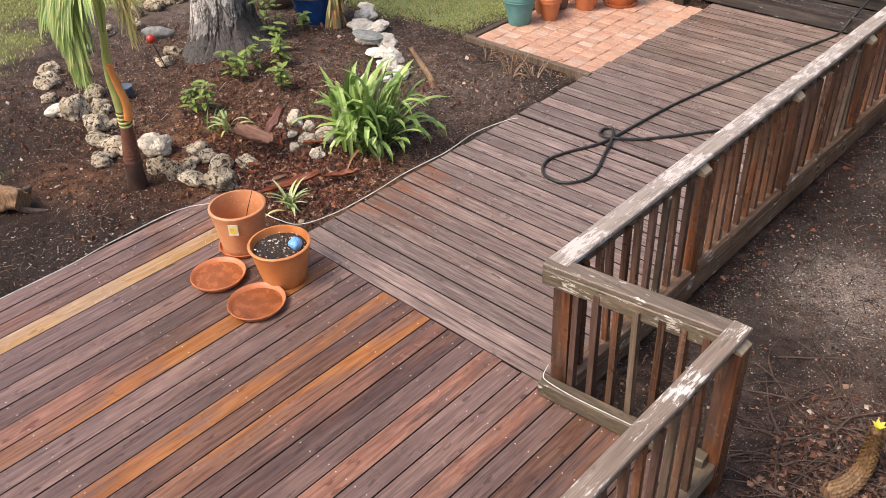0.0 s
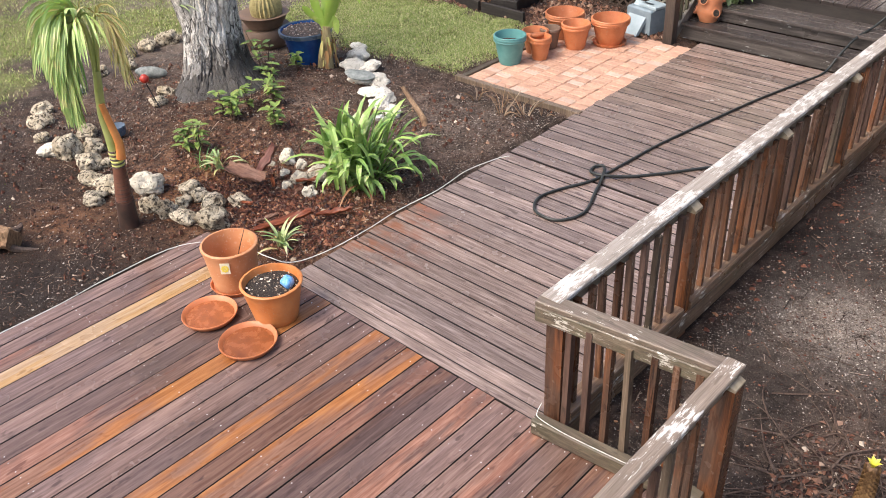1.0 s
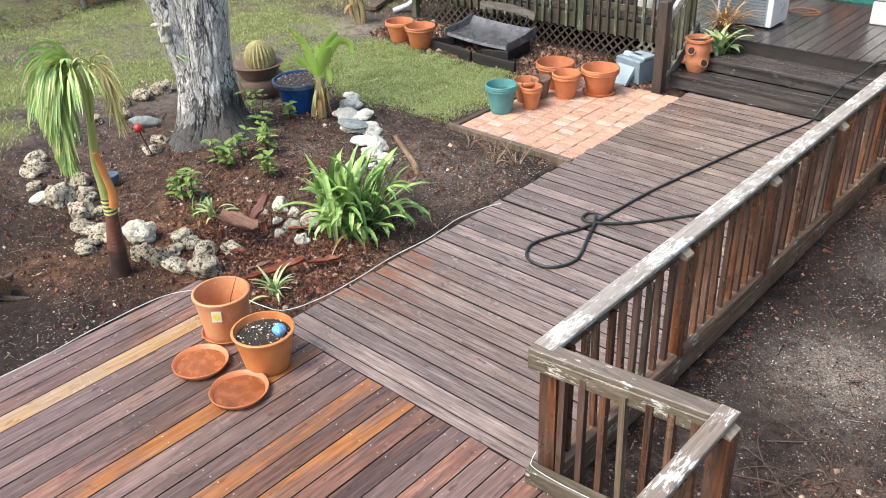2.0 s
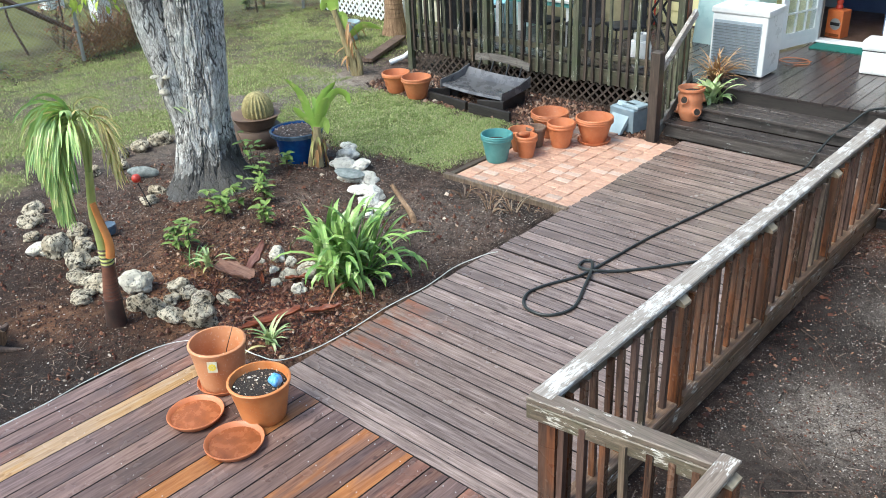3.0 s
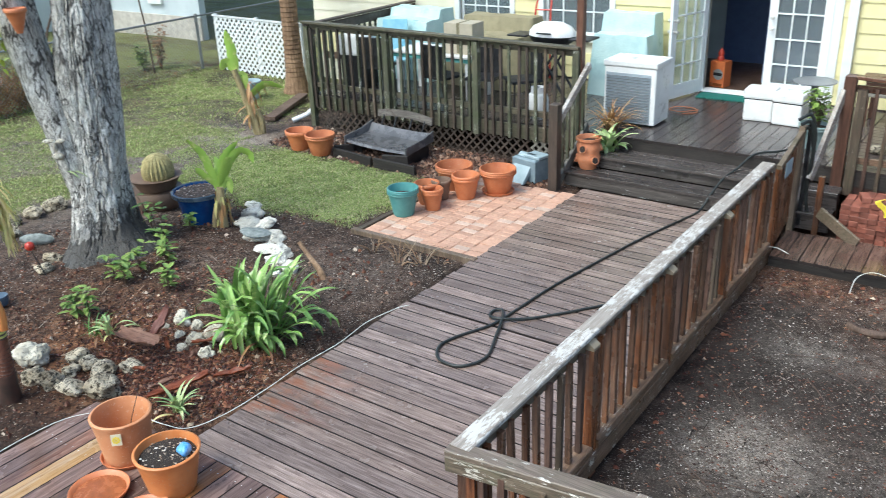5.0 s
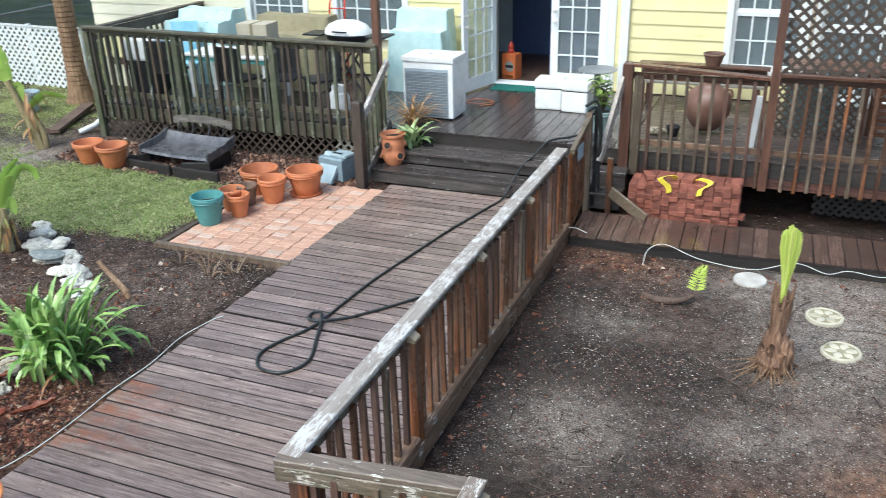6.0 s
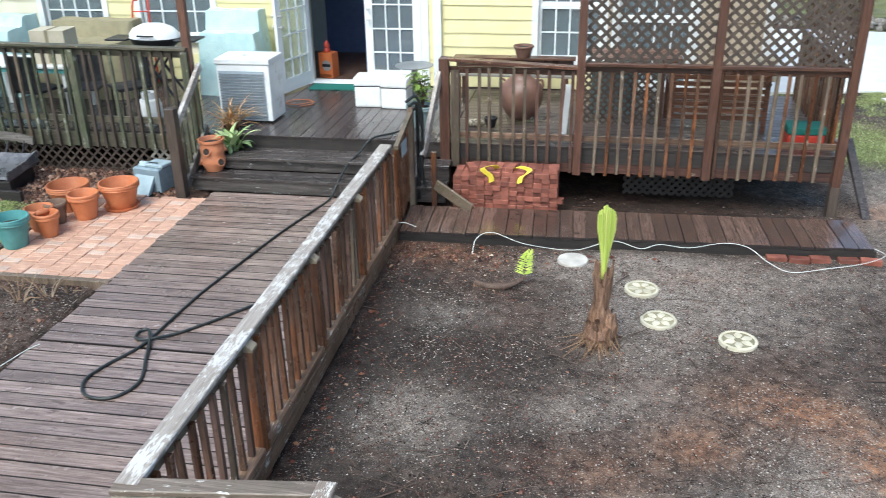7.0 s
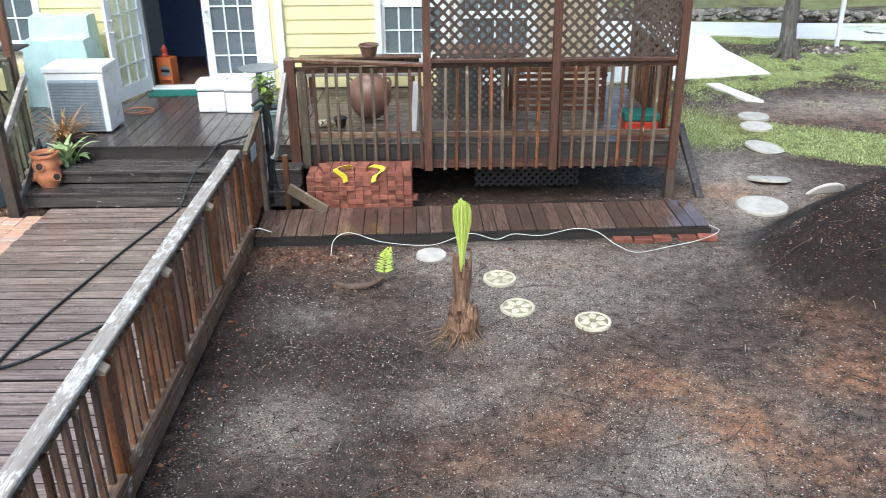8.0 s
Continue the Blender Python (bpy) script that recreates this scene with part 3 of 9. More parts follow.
def ground_material():
    m, n, l, p = material("ground_soil")
    v = coords(n, l, (1, 1, 1), False)
    at = n.new("ShaderNodeVertexColor")
    at.layer_name = "zone"
    sep = n.new("ShaderNodeSeparateColor")
    l.new(at.outputs["Color"], sep.inputs["Color"])
    big = noise_tex(n, l, v, 1.3, 6.0, 0.65)
    mid = noise_tex(n, l, v, 9.0, 6.0, 0.7)
    fine = noise_tex(n, l, v, 85.0, 3.0, 0.8)
    soil = ramp(n, l, mid, [(0.36, (0.014, 0.0085, 0.006)), (0.5, (0.044, 0.028, 0.021)), (0.66, (0.125, 0.085, 0.063))])
    soil = mix(n, l, span(n, l, big, 0.45, 0.62, 0, 0.55), soil, ramp(n, l, fine, [(0.35, (0.02, 0.012, 0.009)), (0.65, (0.12, 0.07, 0.05))]))
    sandy = ramp(n, l, fine, [(0.36, (0.1, 0.078, 0.063)), (0.5, (0.3, 0.255, 0.213)), (0.66, (0.62, 0.555, 0.485))])
    edge = n.new("ShaderNodeMath")
    edge.operation = "MULTIPLY"
    l.new(sep.outputs["Green"], edge.inputs[0])
    l.new(span(n, l, mid, 0.3, 0.62, 0.2, 1.15), edge.inputs[1])
    # Dark humus colour, which also paints the shade under the raised deck.
    humus_and_shade = ramp(n, l, mid, [(0.35, (0.012, 0.01, 0.009)), (0.65, (0.035, 0.027, 0.023)), (0.8, (0.07, 0.05, 0.04))])
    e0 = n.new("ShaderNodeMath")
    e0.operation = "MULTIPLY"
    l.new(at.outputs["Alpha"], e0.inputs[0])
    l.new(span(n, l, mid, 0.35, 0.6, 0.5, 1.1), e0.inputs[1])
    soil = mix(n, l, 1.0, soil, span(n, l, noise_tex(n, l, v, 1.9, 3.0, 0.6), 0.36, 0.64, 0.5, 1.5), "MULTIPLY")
    soil = mix(n, l, e0.outputs[0], soil, humus_and_shade)
    col = mix(n, l, edge.outputs[0], soil, sandy)
    rusty = ramp(n, l, mid, [(0.3, (0.12, 0.05, 0.025)), (0.5, (0.34, 0.142, 0.06)), (0.7, (0.5, 0.255, 0.125))])
    e2 = n.new("ShaderNodeMath")
    e2.operation = "MULTIPLY"
    l.new(sep.outputs["Blue"], e2.inputs[0])
    l.new(span(n, l, mid, 0.35, 0.62, 0.2, 0.85), e2.inputs[1])
    col = mix(n, l, e2.outputs[0], col, rusty)
    turf = ramp(n, l, fine, [(0.34, (0.07, 0.08, 0.026)), (0.52, (0.19, 0.2, 0.068)), (0.7, (0.36, 0.34, 0.15))])
    col = mix(n, l, span(n, l, sep.outputs["Red"], 0.25, 0.7, 0.0, 0.9), col, turf)
    speck = n.new("ShaderNodeMath")
    speck.operation = "MULTIPLY"
    l.new(span(n, l, fine, 0.63, 0.68, 0.0, 0.6), speck.inputs[0])
    l.new(span(n, l, at.outputs["Alpha"], 0.0, 1.0, 1.0, 0.15), speck.inputs[1])
    col = mix(n, l, speck.outputs[0], col, (0.42, 0.37, 0.31))
    bare = span(n, l, sep.outputs["Red"], 0.2, 0.6, 1.0, 0.25)
    for scale, often in ((118.0, 0.885), (52.0, 0.962)):
        vo = n.new("ShaderNodeTexVoronoi")
        vo.inputs["Scale"].default_value = scale
        l.new(v, vo.inputs["Vector"])
        pick = n.new("ShaderNodeSeparateColor")
        l.new(vo.outputs["Color"], pick.inputs["Color"])
        chance = n.new("ShaderNodeMath")
        chance.operation = "MULTIPLY_ADD"
        l.new(sep.outputs["Green"], chance.inputs[0])
        chance.inputs[1].default_value = 0.28
        l.new(pick.outputs["Red"], chance.inputs[2])
        more = n.new("ShaderNodeMath")
        more.operation = "ADD"
        l.new(chance.outputs[0], more.inputs[0])
        l.new(span(n, l, at.outputs["Alpha"], 0.0, 1.0, 0.03, -0.14), more.inputs[1])
        less = n.new("ShaderNodeMath")
        less.operation = "MULTIPLY"
        l.new(span(n, l, more.outputs[0], often, often + 0.04, 0.0, 0.9), less.inputs[0])
        l.new(bare, less.inputs[1])
        shape = n.new("ShaderNodeMath")
        shape.operation = "MULTIPLY"
        l.new(less.outputs[0], shape.inputs[0])
        l.new(span(n, l, vo.outputs["Distance"], 0.3, 0.48, 1.0, 0.0), shape.inputs[1])
        col = mix(n, l, shape.outputs[0], col, ramp(n, l, pick.outputs["Green"], [(0.0, (0.09, 0.055, 0.04)), (0.4, (0.25, 0.19, 0.15)), (0.8, (0.46, 0.4, 0.34)), (1.0, (0.72, 0.68, 0.61))]))
    l.new(col, p.inputs["Base Color"])
    p.inputs["Specular IOR Level"].default_value = 0.15
    l.new(span(n, l, big, 0.35, 0.65, 0.5, 0.85), p.inputs["Roughness"])
    bump(n, l, fine, 1.0, 0.016, p)
    return m


GROUND = ground_material()
build_ground()

# ---- timber decks ----
PITCH, GAP, THICK = 0.147, 0.006, 0.032


def plank(length, axis, mat, width=PITCH - GAP, thick=THICK):
    """A deck board with eased edges, its top at 0, starting at its origin."""
    bm = B()
    c = 0.0018
    ring = [(0, -thick), (width, -thick), (width, -c), (width - c, 0), (c, 0), (0, -c)]
    if axis == 1:
        prism(bm, [(x, 0, z) for x, z in ring], (0, length, 0))
    else:
        prism(bm, [(0, x, z) for x, z in ring], (length, 0, 0))
    me = mesh_from(bm, mat)
    # Sides and chamfers near black: grime, plus gap shade put into the colour.
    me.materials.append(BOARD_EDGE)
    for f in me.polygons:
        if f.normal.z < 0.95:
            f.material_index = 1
    return me


def deck_near():
    d = thing("deck_near", "wet reddish-brown timber deck with mismatched boards", "deck", (-5.6, -2.6, 0), kind="structure")
    y0, y1 = -2.6, 3.082
    mats = dict(d=DECK_DARK, r=DECK_RED, o=DECK_ORANGE, y=DECK_YELLOW, w=DECK_WET)
    plan = "ddryddddrodddoworwdrddrdwwwww"
    kinds, x, lefts = {}, -0.015, []
    for i, k in enumerate(plan):
        pitch = 0.14 if i < 3 else 0.1645 if i < 9 else 0.1545
        if (k, pitch) not in kinds:
            kinds[k, pitch] = plank(y1 - y0, 1, mats[k], pitch - GAP)
        part("board", kinds[k, pitch], None, d, at=(x, random.uniform(-0.008, 0.004), random.uniform(-0.002, 0.002)))
        lefts.append((x, pitch))
        x += pitch
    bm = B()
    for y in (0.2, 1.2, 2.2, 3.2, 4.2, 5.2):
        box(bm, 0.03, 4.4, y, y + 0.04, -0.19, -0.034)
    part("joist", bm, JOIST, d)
    # Added dark sheet, standing in for the shade below the board gaps.
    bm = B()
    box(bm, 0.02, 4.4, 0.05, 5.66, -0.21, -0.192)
    part("weed_sheet", bm, JOIST, d, "added black sheet that darkens the board gaps")
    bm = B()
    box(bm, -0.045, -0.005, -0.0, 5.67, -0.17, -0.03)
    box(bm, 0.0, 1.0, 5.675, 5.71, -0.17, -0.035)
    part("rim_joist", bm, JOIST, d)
    bm = B()
    for x, pitch in lefts:
        for y in (0.42, 1.42, 2.42, 3.42, 4.42, 5.22, 5.6):
            for dx in (0.03, pitch - 0.04):
                r = bmesh.ops.create_circle(bm, cap_ends=True, segments=6, radius=0.0042,
                                            matrix=Matrix.Translation((x + dx + random.uniform(-0.008, 0.008), y + random.uniform(-0.01, 0.01), 0.0035)))
    nails = part("nail_heads", bm, NAIL, d, "steel nail heads")
    tagged(nails, kind="stuff")


def deck_walk():
    d = thing("deck_walk", "wet grey-brown timber walkway of crosswise boards", "walkway", (-4.56, 3.09, 0), kind="structure")
    P = 0.1513
    grey, red = plank(2.45, 0, DECK_GREY, 0.1405), plank(2.45, 0, DECK_WALK_RED, 0.1405)
    part("board", plank(2.45, 0, DECK_GREY, 0.083), None, d, at=(0, 0, 0))
    y = 3.179
    i = 0
    while y + P < 9.53:
        if 5.66 < y < 5.80 and i < 100:
            y += 0.022
            i = 100
        k = red if 3.6 < y < 4.4 else grey
        part("board", k, None, d, at=(random.uniform(-0.012, 0.012), y - 3.09, random.uniform(-0.002, 0.002)))
        y += P
        i += 1
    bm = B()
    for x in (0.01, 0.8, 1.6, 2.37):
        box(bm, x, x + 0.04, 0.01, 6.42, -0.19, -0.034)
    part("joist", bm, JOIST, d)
    # Same added sheet here, black so the walkway gaps look shaded.
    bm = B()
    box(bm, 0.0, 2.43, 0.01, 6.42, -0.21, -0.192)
    part("weed_sheet", bm, JOIST, d, "added black sheet that darkens the board gaps")
    bm = B()
    for k in range(42):
        for x in (0.07, 0.82, 1.62, 2.42):
            for dy in (0.03, 0.108):
                bmesh.ops.create_circle(bm, cap_ends=True, segments=6, radius=0.004,
                                        matrix=Matrix.Translation((x + random.uniform(-0.01, 0.01), k * 0.1513 + 0.089 + dy + (0.022 if k > 16 else 0), 0.0035)))
    nails = part("nail_heads", bm, JOIST, d, "dark nail heads")
    tagged(nails, kind="stuff")


deck_near()
deck_walk()

# ---- walkway railing ----
def railing_walk():
    r = thing("railing_walk", "weathered timber railing with flaking white paint on its cap", "railing", (-2.14, 3.1, 0), kind="structure")
    x0, y0 = -2.14, 3.1
    L = lambda x, y, z: (x - x0, y - y0, z)
    # long run
    bm = B()
    beam(bm, L(-2.15, 3.12, 0.902), L(-2.16, 8.7, 0.902), 0.128, 0.036, 0.006)
    part("cap", bm, RAIL_CAP_Y, r, "grey cap with flaking white paint")
    bm = B()
    beam(bm, L(-2.135, 3.2, 0.84), L(-2.135, 8.68, 0.84), 0.038, 0.085)
    part("upper_rail", bm, BEAM_Y, r)
    posts = [3.17, 4.59, 5.95, 7.29]
    for a, b in zip(posts, posts[1:] + [8.72]):
        bm = B()
        beam(bm, L(-2.1, a + 0.05, 0.04), L(-2.1, b - 0.05, 0.04), 0.12, 0.065, 0.006)
        part("lower_rail", bm, BEAM_LEDGE, r)
    bm = B()
    beam(bm, L(-2.06, 3.1, -0.075), L(-2.06, 8.75, -0.075), 0.045, 0.15)
    part("skirt_board", bm, BEAM_LEDGE, r)
    for y in posts[1:]:
        p = B()
        prism(p, [(-0.045, -0.045, -0.3), (0.045, -0.045, -0.3), (0.045, 0.045, -0.3), (-0.045, 0.045, -0.3)], (0, 0, 1.12))
        ob = part("post", p, POST, r, at=L(-2.1, y, 0))
        c = B()
        prism(c, [(-0.046, -0.046, 0.82), (0.046, -0.046, 0.82), (0.046, -0.046, 0.84), (0.0, -0.046, 0.875), (-0.046, -0.046, 0.875)], (0, 0.092, 0))
        part("post_tip", c, POST_TIP, ob)
    # corner post and short run towards the garden
    p = B()
    box(p, -0.055, 0.055, -0.05, 0.05, -0.25, 0.88, 0.004)
    part("post", p, POST, r, at=L(-2.112, 3.17, 0))
    bm = B()
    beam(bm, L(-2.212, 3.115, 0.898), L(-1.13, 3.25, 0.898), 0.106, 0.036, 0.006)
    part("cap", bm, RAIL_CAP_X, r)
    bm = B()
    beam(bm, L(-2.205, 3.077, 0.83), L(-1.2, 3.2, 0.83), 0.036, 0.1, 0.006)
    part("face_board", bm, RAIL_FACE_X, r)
    bm = B()
    beam(bm, L(-2.162, 3.028, 0.062), L(-1.14, 3.122, 0.062), 0.085, 0.11, 0.008)
    part("lower_rail", bm, RAIL_FACE_X, r)
    # run along the near deck
    bm = B()
    beam(bm, L(-1.155, 3.29, 0.905), L(-1.155, -2.6, 0.905), 0.098, 0.036, 0.006)
    part("cap", bm, RAIL_CAP_NEAR, r, "grey wet cap with traces of white paint")
    bm = B()
    beam(bm, L(-1.155, 3.2, 0.84), L(-1.155, -2.6, 0.84), 0.038, 0.085)
    part("upper_rail", bm, BEAM_Y, r)
    bm = B()
    beam(bm, L(-1.135, 3.15, 0.0), L(-1.135, -2.6, 0.0), 0.085, 0.12, 0.008)
    part("lower_rail", bm, BEAM_Y, r)
    for y in (3.2, 1.8, 0.4, -1.0, -2.4):
        p = B()
        prism(p, [(-0.052, -0.052, -0.35), (0.052, -0.052, -0.35), (0.052, 0.052, -0.35), (-0.052, 0.052, -0.35)], (0, 0, 1.2))
        ob = part("post", p, POST, r, at=L(-1.132, y, 0))
        c = B()
        prism(c, [(-0.053, -0.053, 0.85), (0.053, -0.053, 0.85), (0.053, -0.053, 0.862), (0.005, -0.053, 0.885), (-0.053, -0.053, 0.885)], (0, 0.106, 0))
        part("post_tip", c, POST_TIP, ob)
    def stick(mat):
        b = B()
        box(b, -0.019, 0.019, -0.019, 0.019, -0.02, 0.84)
        return mesh_from(b, mat)
    sticks = [stick(BALUSTER)] * 7 + [stick(BALUSTER_DARK)] * 2 + [stick(BALUSTER_GREY)]
    def put(x, y):
        part("baluster", random.choice(sticks), None, r,
             at=Matrix.Translation(L(x, y, 0)) @ pose(0, 0, 0, random.uniform(-1, 1), random.uniform(-1.2, 1.2), random.uniform(-6, 6)))
    for a, b in zip(posts, posts[1:] + [8.8]):
        k = 9
        for i in range(1, k + 1):
            put(-2.1, a + (b - a) * i / (k + 1))
    for i in range(1, 8):
        put(-2.13 + 1.0 * i / 8, 3.09 + 0.1 * i / 8)
    y = 3.05
    while y > -2.4:
        y -= 0.135
        put(-1.135, y)


railing_walk()

# ---- stairs to the upper deck ----
UP, EDGE, WALL = 0.49, 10.22, 13.0


def stairs_main():
    s = thing("stairs_main", "dark worn timber stairs of three risers", "stairs", (-4.85, 9.5, 0), kind="structure")
    for y, z0, z1 in ((-0.018, -0.02, 0.13), (0.32, 0.16, 0.29), (0.71, 0.33, 0.455)):
        bm = B()
        box(bm, 0, 2.75, y, y + 0.03, z0, z1)
        part("riser", bm, RISER, s)
    for y, z in ((0.0, 0.163), (0.305, 0.326)):
        for k in range(2 if y == 0 else 3):
            bm = B()
            box(bm, -0.02, 2.75, y - 0.03 * (k == 0) - 0.008 + k * 0.15, y + 0.122 + k * 0.15, z - 0.032, z, 0.0015)
            part("tread", bm, STEP, s)
    bm = B()
    for x in (-0.06, 2.76):
        prism(bm, [(x, 0.02, -0.15), (x, 0.7, -0.15), (x, 0.7, 0.44), (x, 0.34, 0.28), (x, 0.05, 0.12)], (0.04, 0, 0))
    part("stringer", bm, STEP, s)


def deck_upper():
    d = thing("deck_upper", "wet dark raised timber deck along the house", "deck", (-9.85, EDGE - 0.02, UP), kind="structure")
    dark, dry = plank(WALL - EDGE + 0.02, 1, DECK_UP), plank(4.6, 0, DECK_DRY)
    n = int((-1.75 + 9.85) / PITCH)
    for i in range(n):
        part("board", dark, None, d, at=(i * PITCH, random.uniform(-0.004, 0.004), random.uniform(-0.002, 0.002)))
    x0 = n * PITCH
    for k in range(19):
        part("board", dry, None, d, at=(x0 + 0.004, 0.0 + k * PITCH, 0))
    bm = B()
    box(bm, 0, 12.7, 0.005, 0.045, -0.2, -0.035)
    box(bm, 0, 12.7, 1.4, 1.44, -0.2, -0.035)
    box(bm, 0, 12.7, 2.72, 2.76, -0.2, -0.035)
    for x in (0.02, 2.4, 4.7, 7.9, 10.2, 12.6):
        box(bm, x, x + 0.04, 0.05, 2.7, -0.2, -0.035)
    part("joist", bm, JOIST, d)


stairs_main()
deck_upper()

# ---- low boardwalk and side stairs ----
def deck_low():
    d = thing("deck_low", "low wet boardwalk of short dark boards", "walkway", (-2.02, 8.6, -0.04), 2.2, kind="structure")
    board = plank(0.78, 1, DECK_LOW)
    for i in range(34):
        part("board", board, None, d, at=(i * PITCH + random.uniform(-0.003, 0.003), random.uniform(-0.012, 0.012), random.uniform(-0.003, 0.002)))
    bm = B()
    box(bm, 0.0, 5.02, 0.0, 0.04, -0.17, -0.036)
    box(bm, 0.0, 5.02, 0.7, 0.74, -0.17, -0.036)
    part("joist", bm, JOIST, d)


def stairs_side():
    s = thing("stairs_side", "dark timber side stairs down to the boardwalk", "stairs", (-2.04, 9.55, -0.05), kind="structure")
    for k, (y, z) in enumerate(((0.05, 0.16), (0.32, 0.34))):
        bm = B()
        box(bm, 0, 0.36, y, y + 0.27, z - 0.035, z, 0.004)
        part("tread", bm, STEP, s)
        bm = B()
        box(bm, 0, 0.36, y + 0.02, y + 0.045, z - 0.2, z - 0.036)
        part("riser", bm, STEP, s)
    bm = B()
    beam(bm, (0.27, -0.06, 0.24), (0.72, -0.24, 0.02), 0.035, 0.13)
    part("brace", bm, BEAM_Y, s, "grey weathered brace board")
    bm = B()
    beam(bm, (0.22, 0.62, 1.42), (0.1, 0.05, 0.55), 0.05, 0.1)
    part("handrail", bm, RAIL_CAP_Y, s, "weathered white handrail")
    bm = B()
    box(bm, 0.21, 0.27, -0.02, 0.04, -0.05, 0.62)
    part("post", bm, POST, s)


deck_low()
stairs_side()


def railing_stairs_left():
    s = thing("railing_stairs", "dark timber stair railing with a pale worn handrail", "railing", (-4.95, 9.28, 0), kind="structure")
    bm = B()
    box(bm, -0.02, 0.1, -0.06, 0.06, -0.1, 1.08, 0.01)
    part("newel", bm, LATTICE, s)
    bm = B()
    beam(bm, (0.07, 0.05, 0.86), (0.0, 0.98, 1.36), 0.05, 0.1)
    part("handrail", bm, RAIL_CAP_Y, s)
    bm = B()
    beam(bm, (0.07, 0.05, 0.05), (0.0, 0.98, 0.55), 0.04, 0.12)
    part("lower_rail", bm, LATTICE_PALE, s)
    for k in range(5):
        t = (k + 1) / 6
        bm = B()
        box(bm, -0.018, 0.018, -0.018, 0.018, 0.08 + 0.5 * t, 0.84 + 0.5 * t)
        part("baluster", bm, BALUSTER_MOSS, s, at=(0.05 - 0.06 * t, 0.05 + 0.93 * t, 0))


railing_stairs_left()


# ---- railing and skirt of the upper deck, garden side ----
def railing_left():
    y = 10.1
    r = thing("railing_deck_left", "mossy weathered timber railing of the raised deck", "railing", (-9.85, y, 0), kind="structure")
    W = 4.84
    bm = B()
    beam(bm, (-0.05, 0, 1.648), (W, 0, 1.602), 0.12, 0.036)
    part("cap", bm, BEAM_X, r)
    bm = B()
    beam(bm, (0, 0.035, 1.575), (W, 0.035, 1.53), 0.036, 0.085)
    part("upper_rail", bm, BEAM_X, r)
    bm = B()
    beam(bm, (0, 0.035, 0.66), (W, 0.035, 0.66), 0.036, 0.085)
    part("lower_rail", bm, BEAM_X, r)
    bm = B()
    beam(bm, (0, 0.04, 0.38), (W, 0.04, 0.38), 0.036, 0.2)
    part("fascia", bm, BEAM_X, r, "dark mossy fascia board")
    for x in (0.03, 1.63, 3.24, W - 0.04):
        bm = B()
        box(bm, -0.045, 0.045, -0.045, 0.045, 0.27 if x > 0.1 else -0.15, 1.58)
        part("post", bm, BALUSTER_MOSS, r, at=(x, 0.0, 0))
    kinds = []
    for wd, m in ((0.019, BALUSTER_MOSS), (0.021, BALUSTER_MOSS), (0.018, BALUSTER_GREY), (0.019, LATTICE)):
        b = B()
        box(b, -wd, wd, -0.016, 0.016, 0.28, 1.56)
        kinds.append(mesh_from(b, m))
    b = kinds[0]
    x = 0.12
    while x < W - 0.08:
        if min(abs(x - p) for p in (1.63, 3.24)) > 0.07:
            part("baluster", random.choice((kinds[0], kinds[1], kinds[2], kinds[3], kinds[3])), None, r, at=Matrix.Translation((x, -0.005, random.uniform(-0.015, 0.015))) @ pose(0, 0, 0, 0, random.uniform(-0.8, 0.8), random.uniform(-8, 8)))
        x += 0.136
    bm = B()
    lattice(bm, 0.02, W - 0.75, -0.14, 0.27, 0.135, 0.03, 0.007, 0.05)
    tagged(part("lattice_skirt", bm, LATTICE, r, "dark brown lattice skirt"))
    bm = B()
    lattice(bm, W - 0.74, W + 0.05, -0.14, 0.27, 0.12, 0.034, 0.007, 0.05)
    part("lattice_skirt", bm, LATTICE_PALE, r, "pale weathered lattice skirt")
    # side towards the house
    bm = B()
    beam(bm, (0.0, 0.0, 1.6), (0.0, 2.85, 1.6), 0.12, 0.036)
    part("cap", bm, LATTICE, r)
    bm = B()
    beam(bm, (0.03, 0.0, 1.5), (0.03, 2.85, 1.5), 0.036, 0.14)
    part("upper_rail", bm, LATTICE, r)
    for k in range(19):
        part("baluster", b, None, r, at=(0.02, 0.14 + k * 0.143, 0))
    bm = B()
    box(bm, -0.045, 0.045, -0.045, 0.045, -0.05, 3.3)
    part("roof_post", bm, GAZ_Z, r, "tall reddish-brown post", at=(W - 0.02, 0.06, 0))


railing_left()


# ---- railing, trellis and posts of the upper deck, yard side ----
RAIL_TAN = wood("rail_tan", (0.05, 0.03, 0.02), (0.14, 0.085, 0.055), (0.27, 0.18, 0.12), 0, (0.3, 0.6), 0.3)


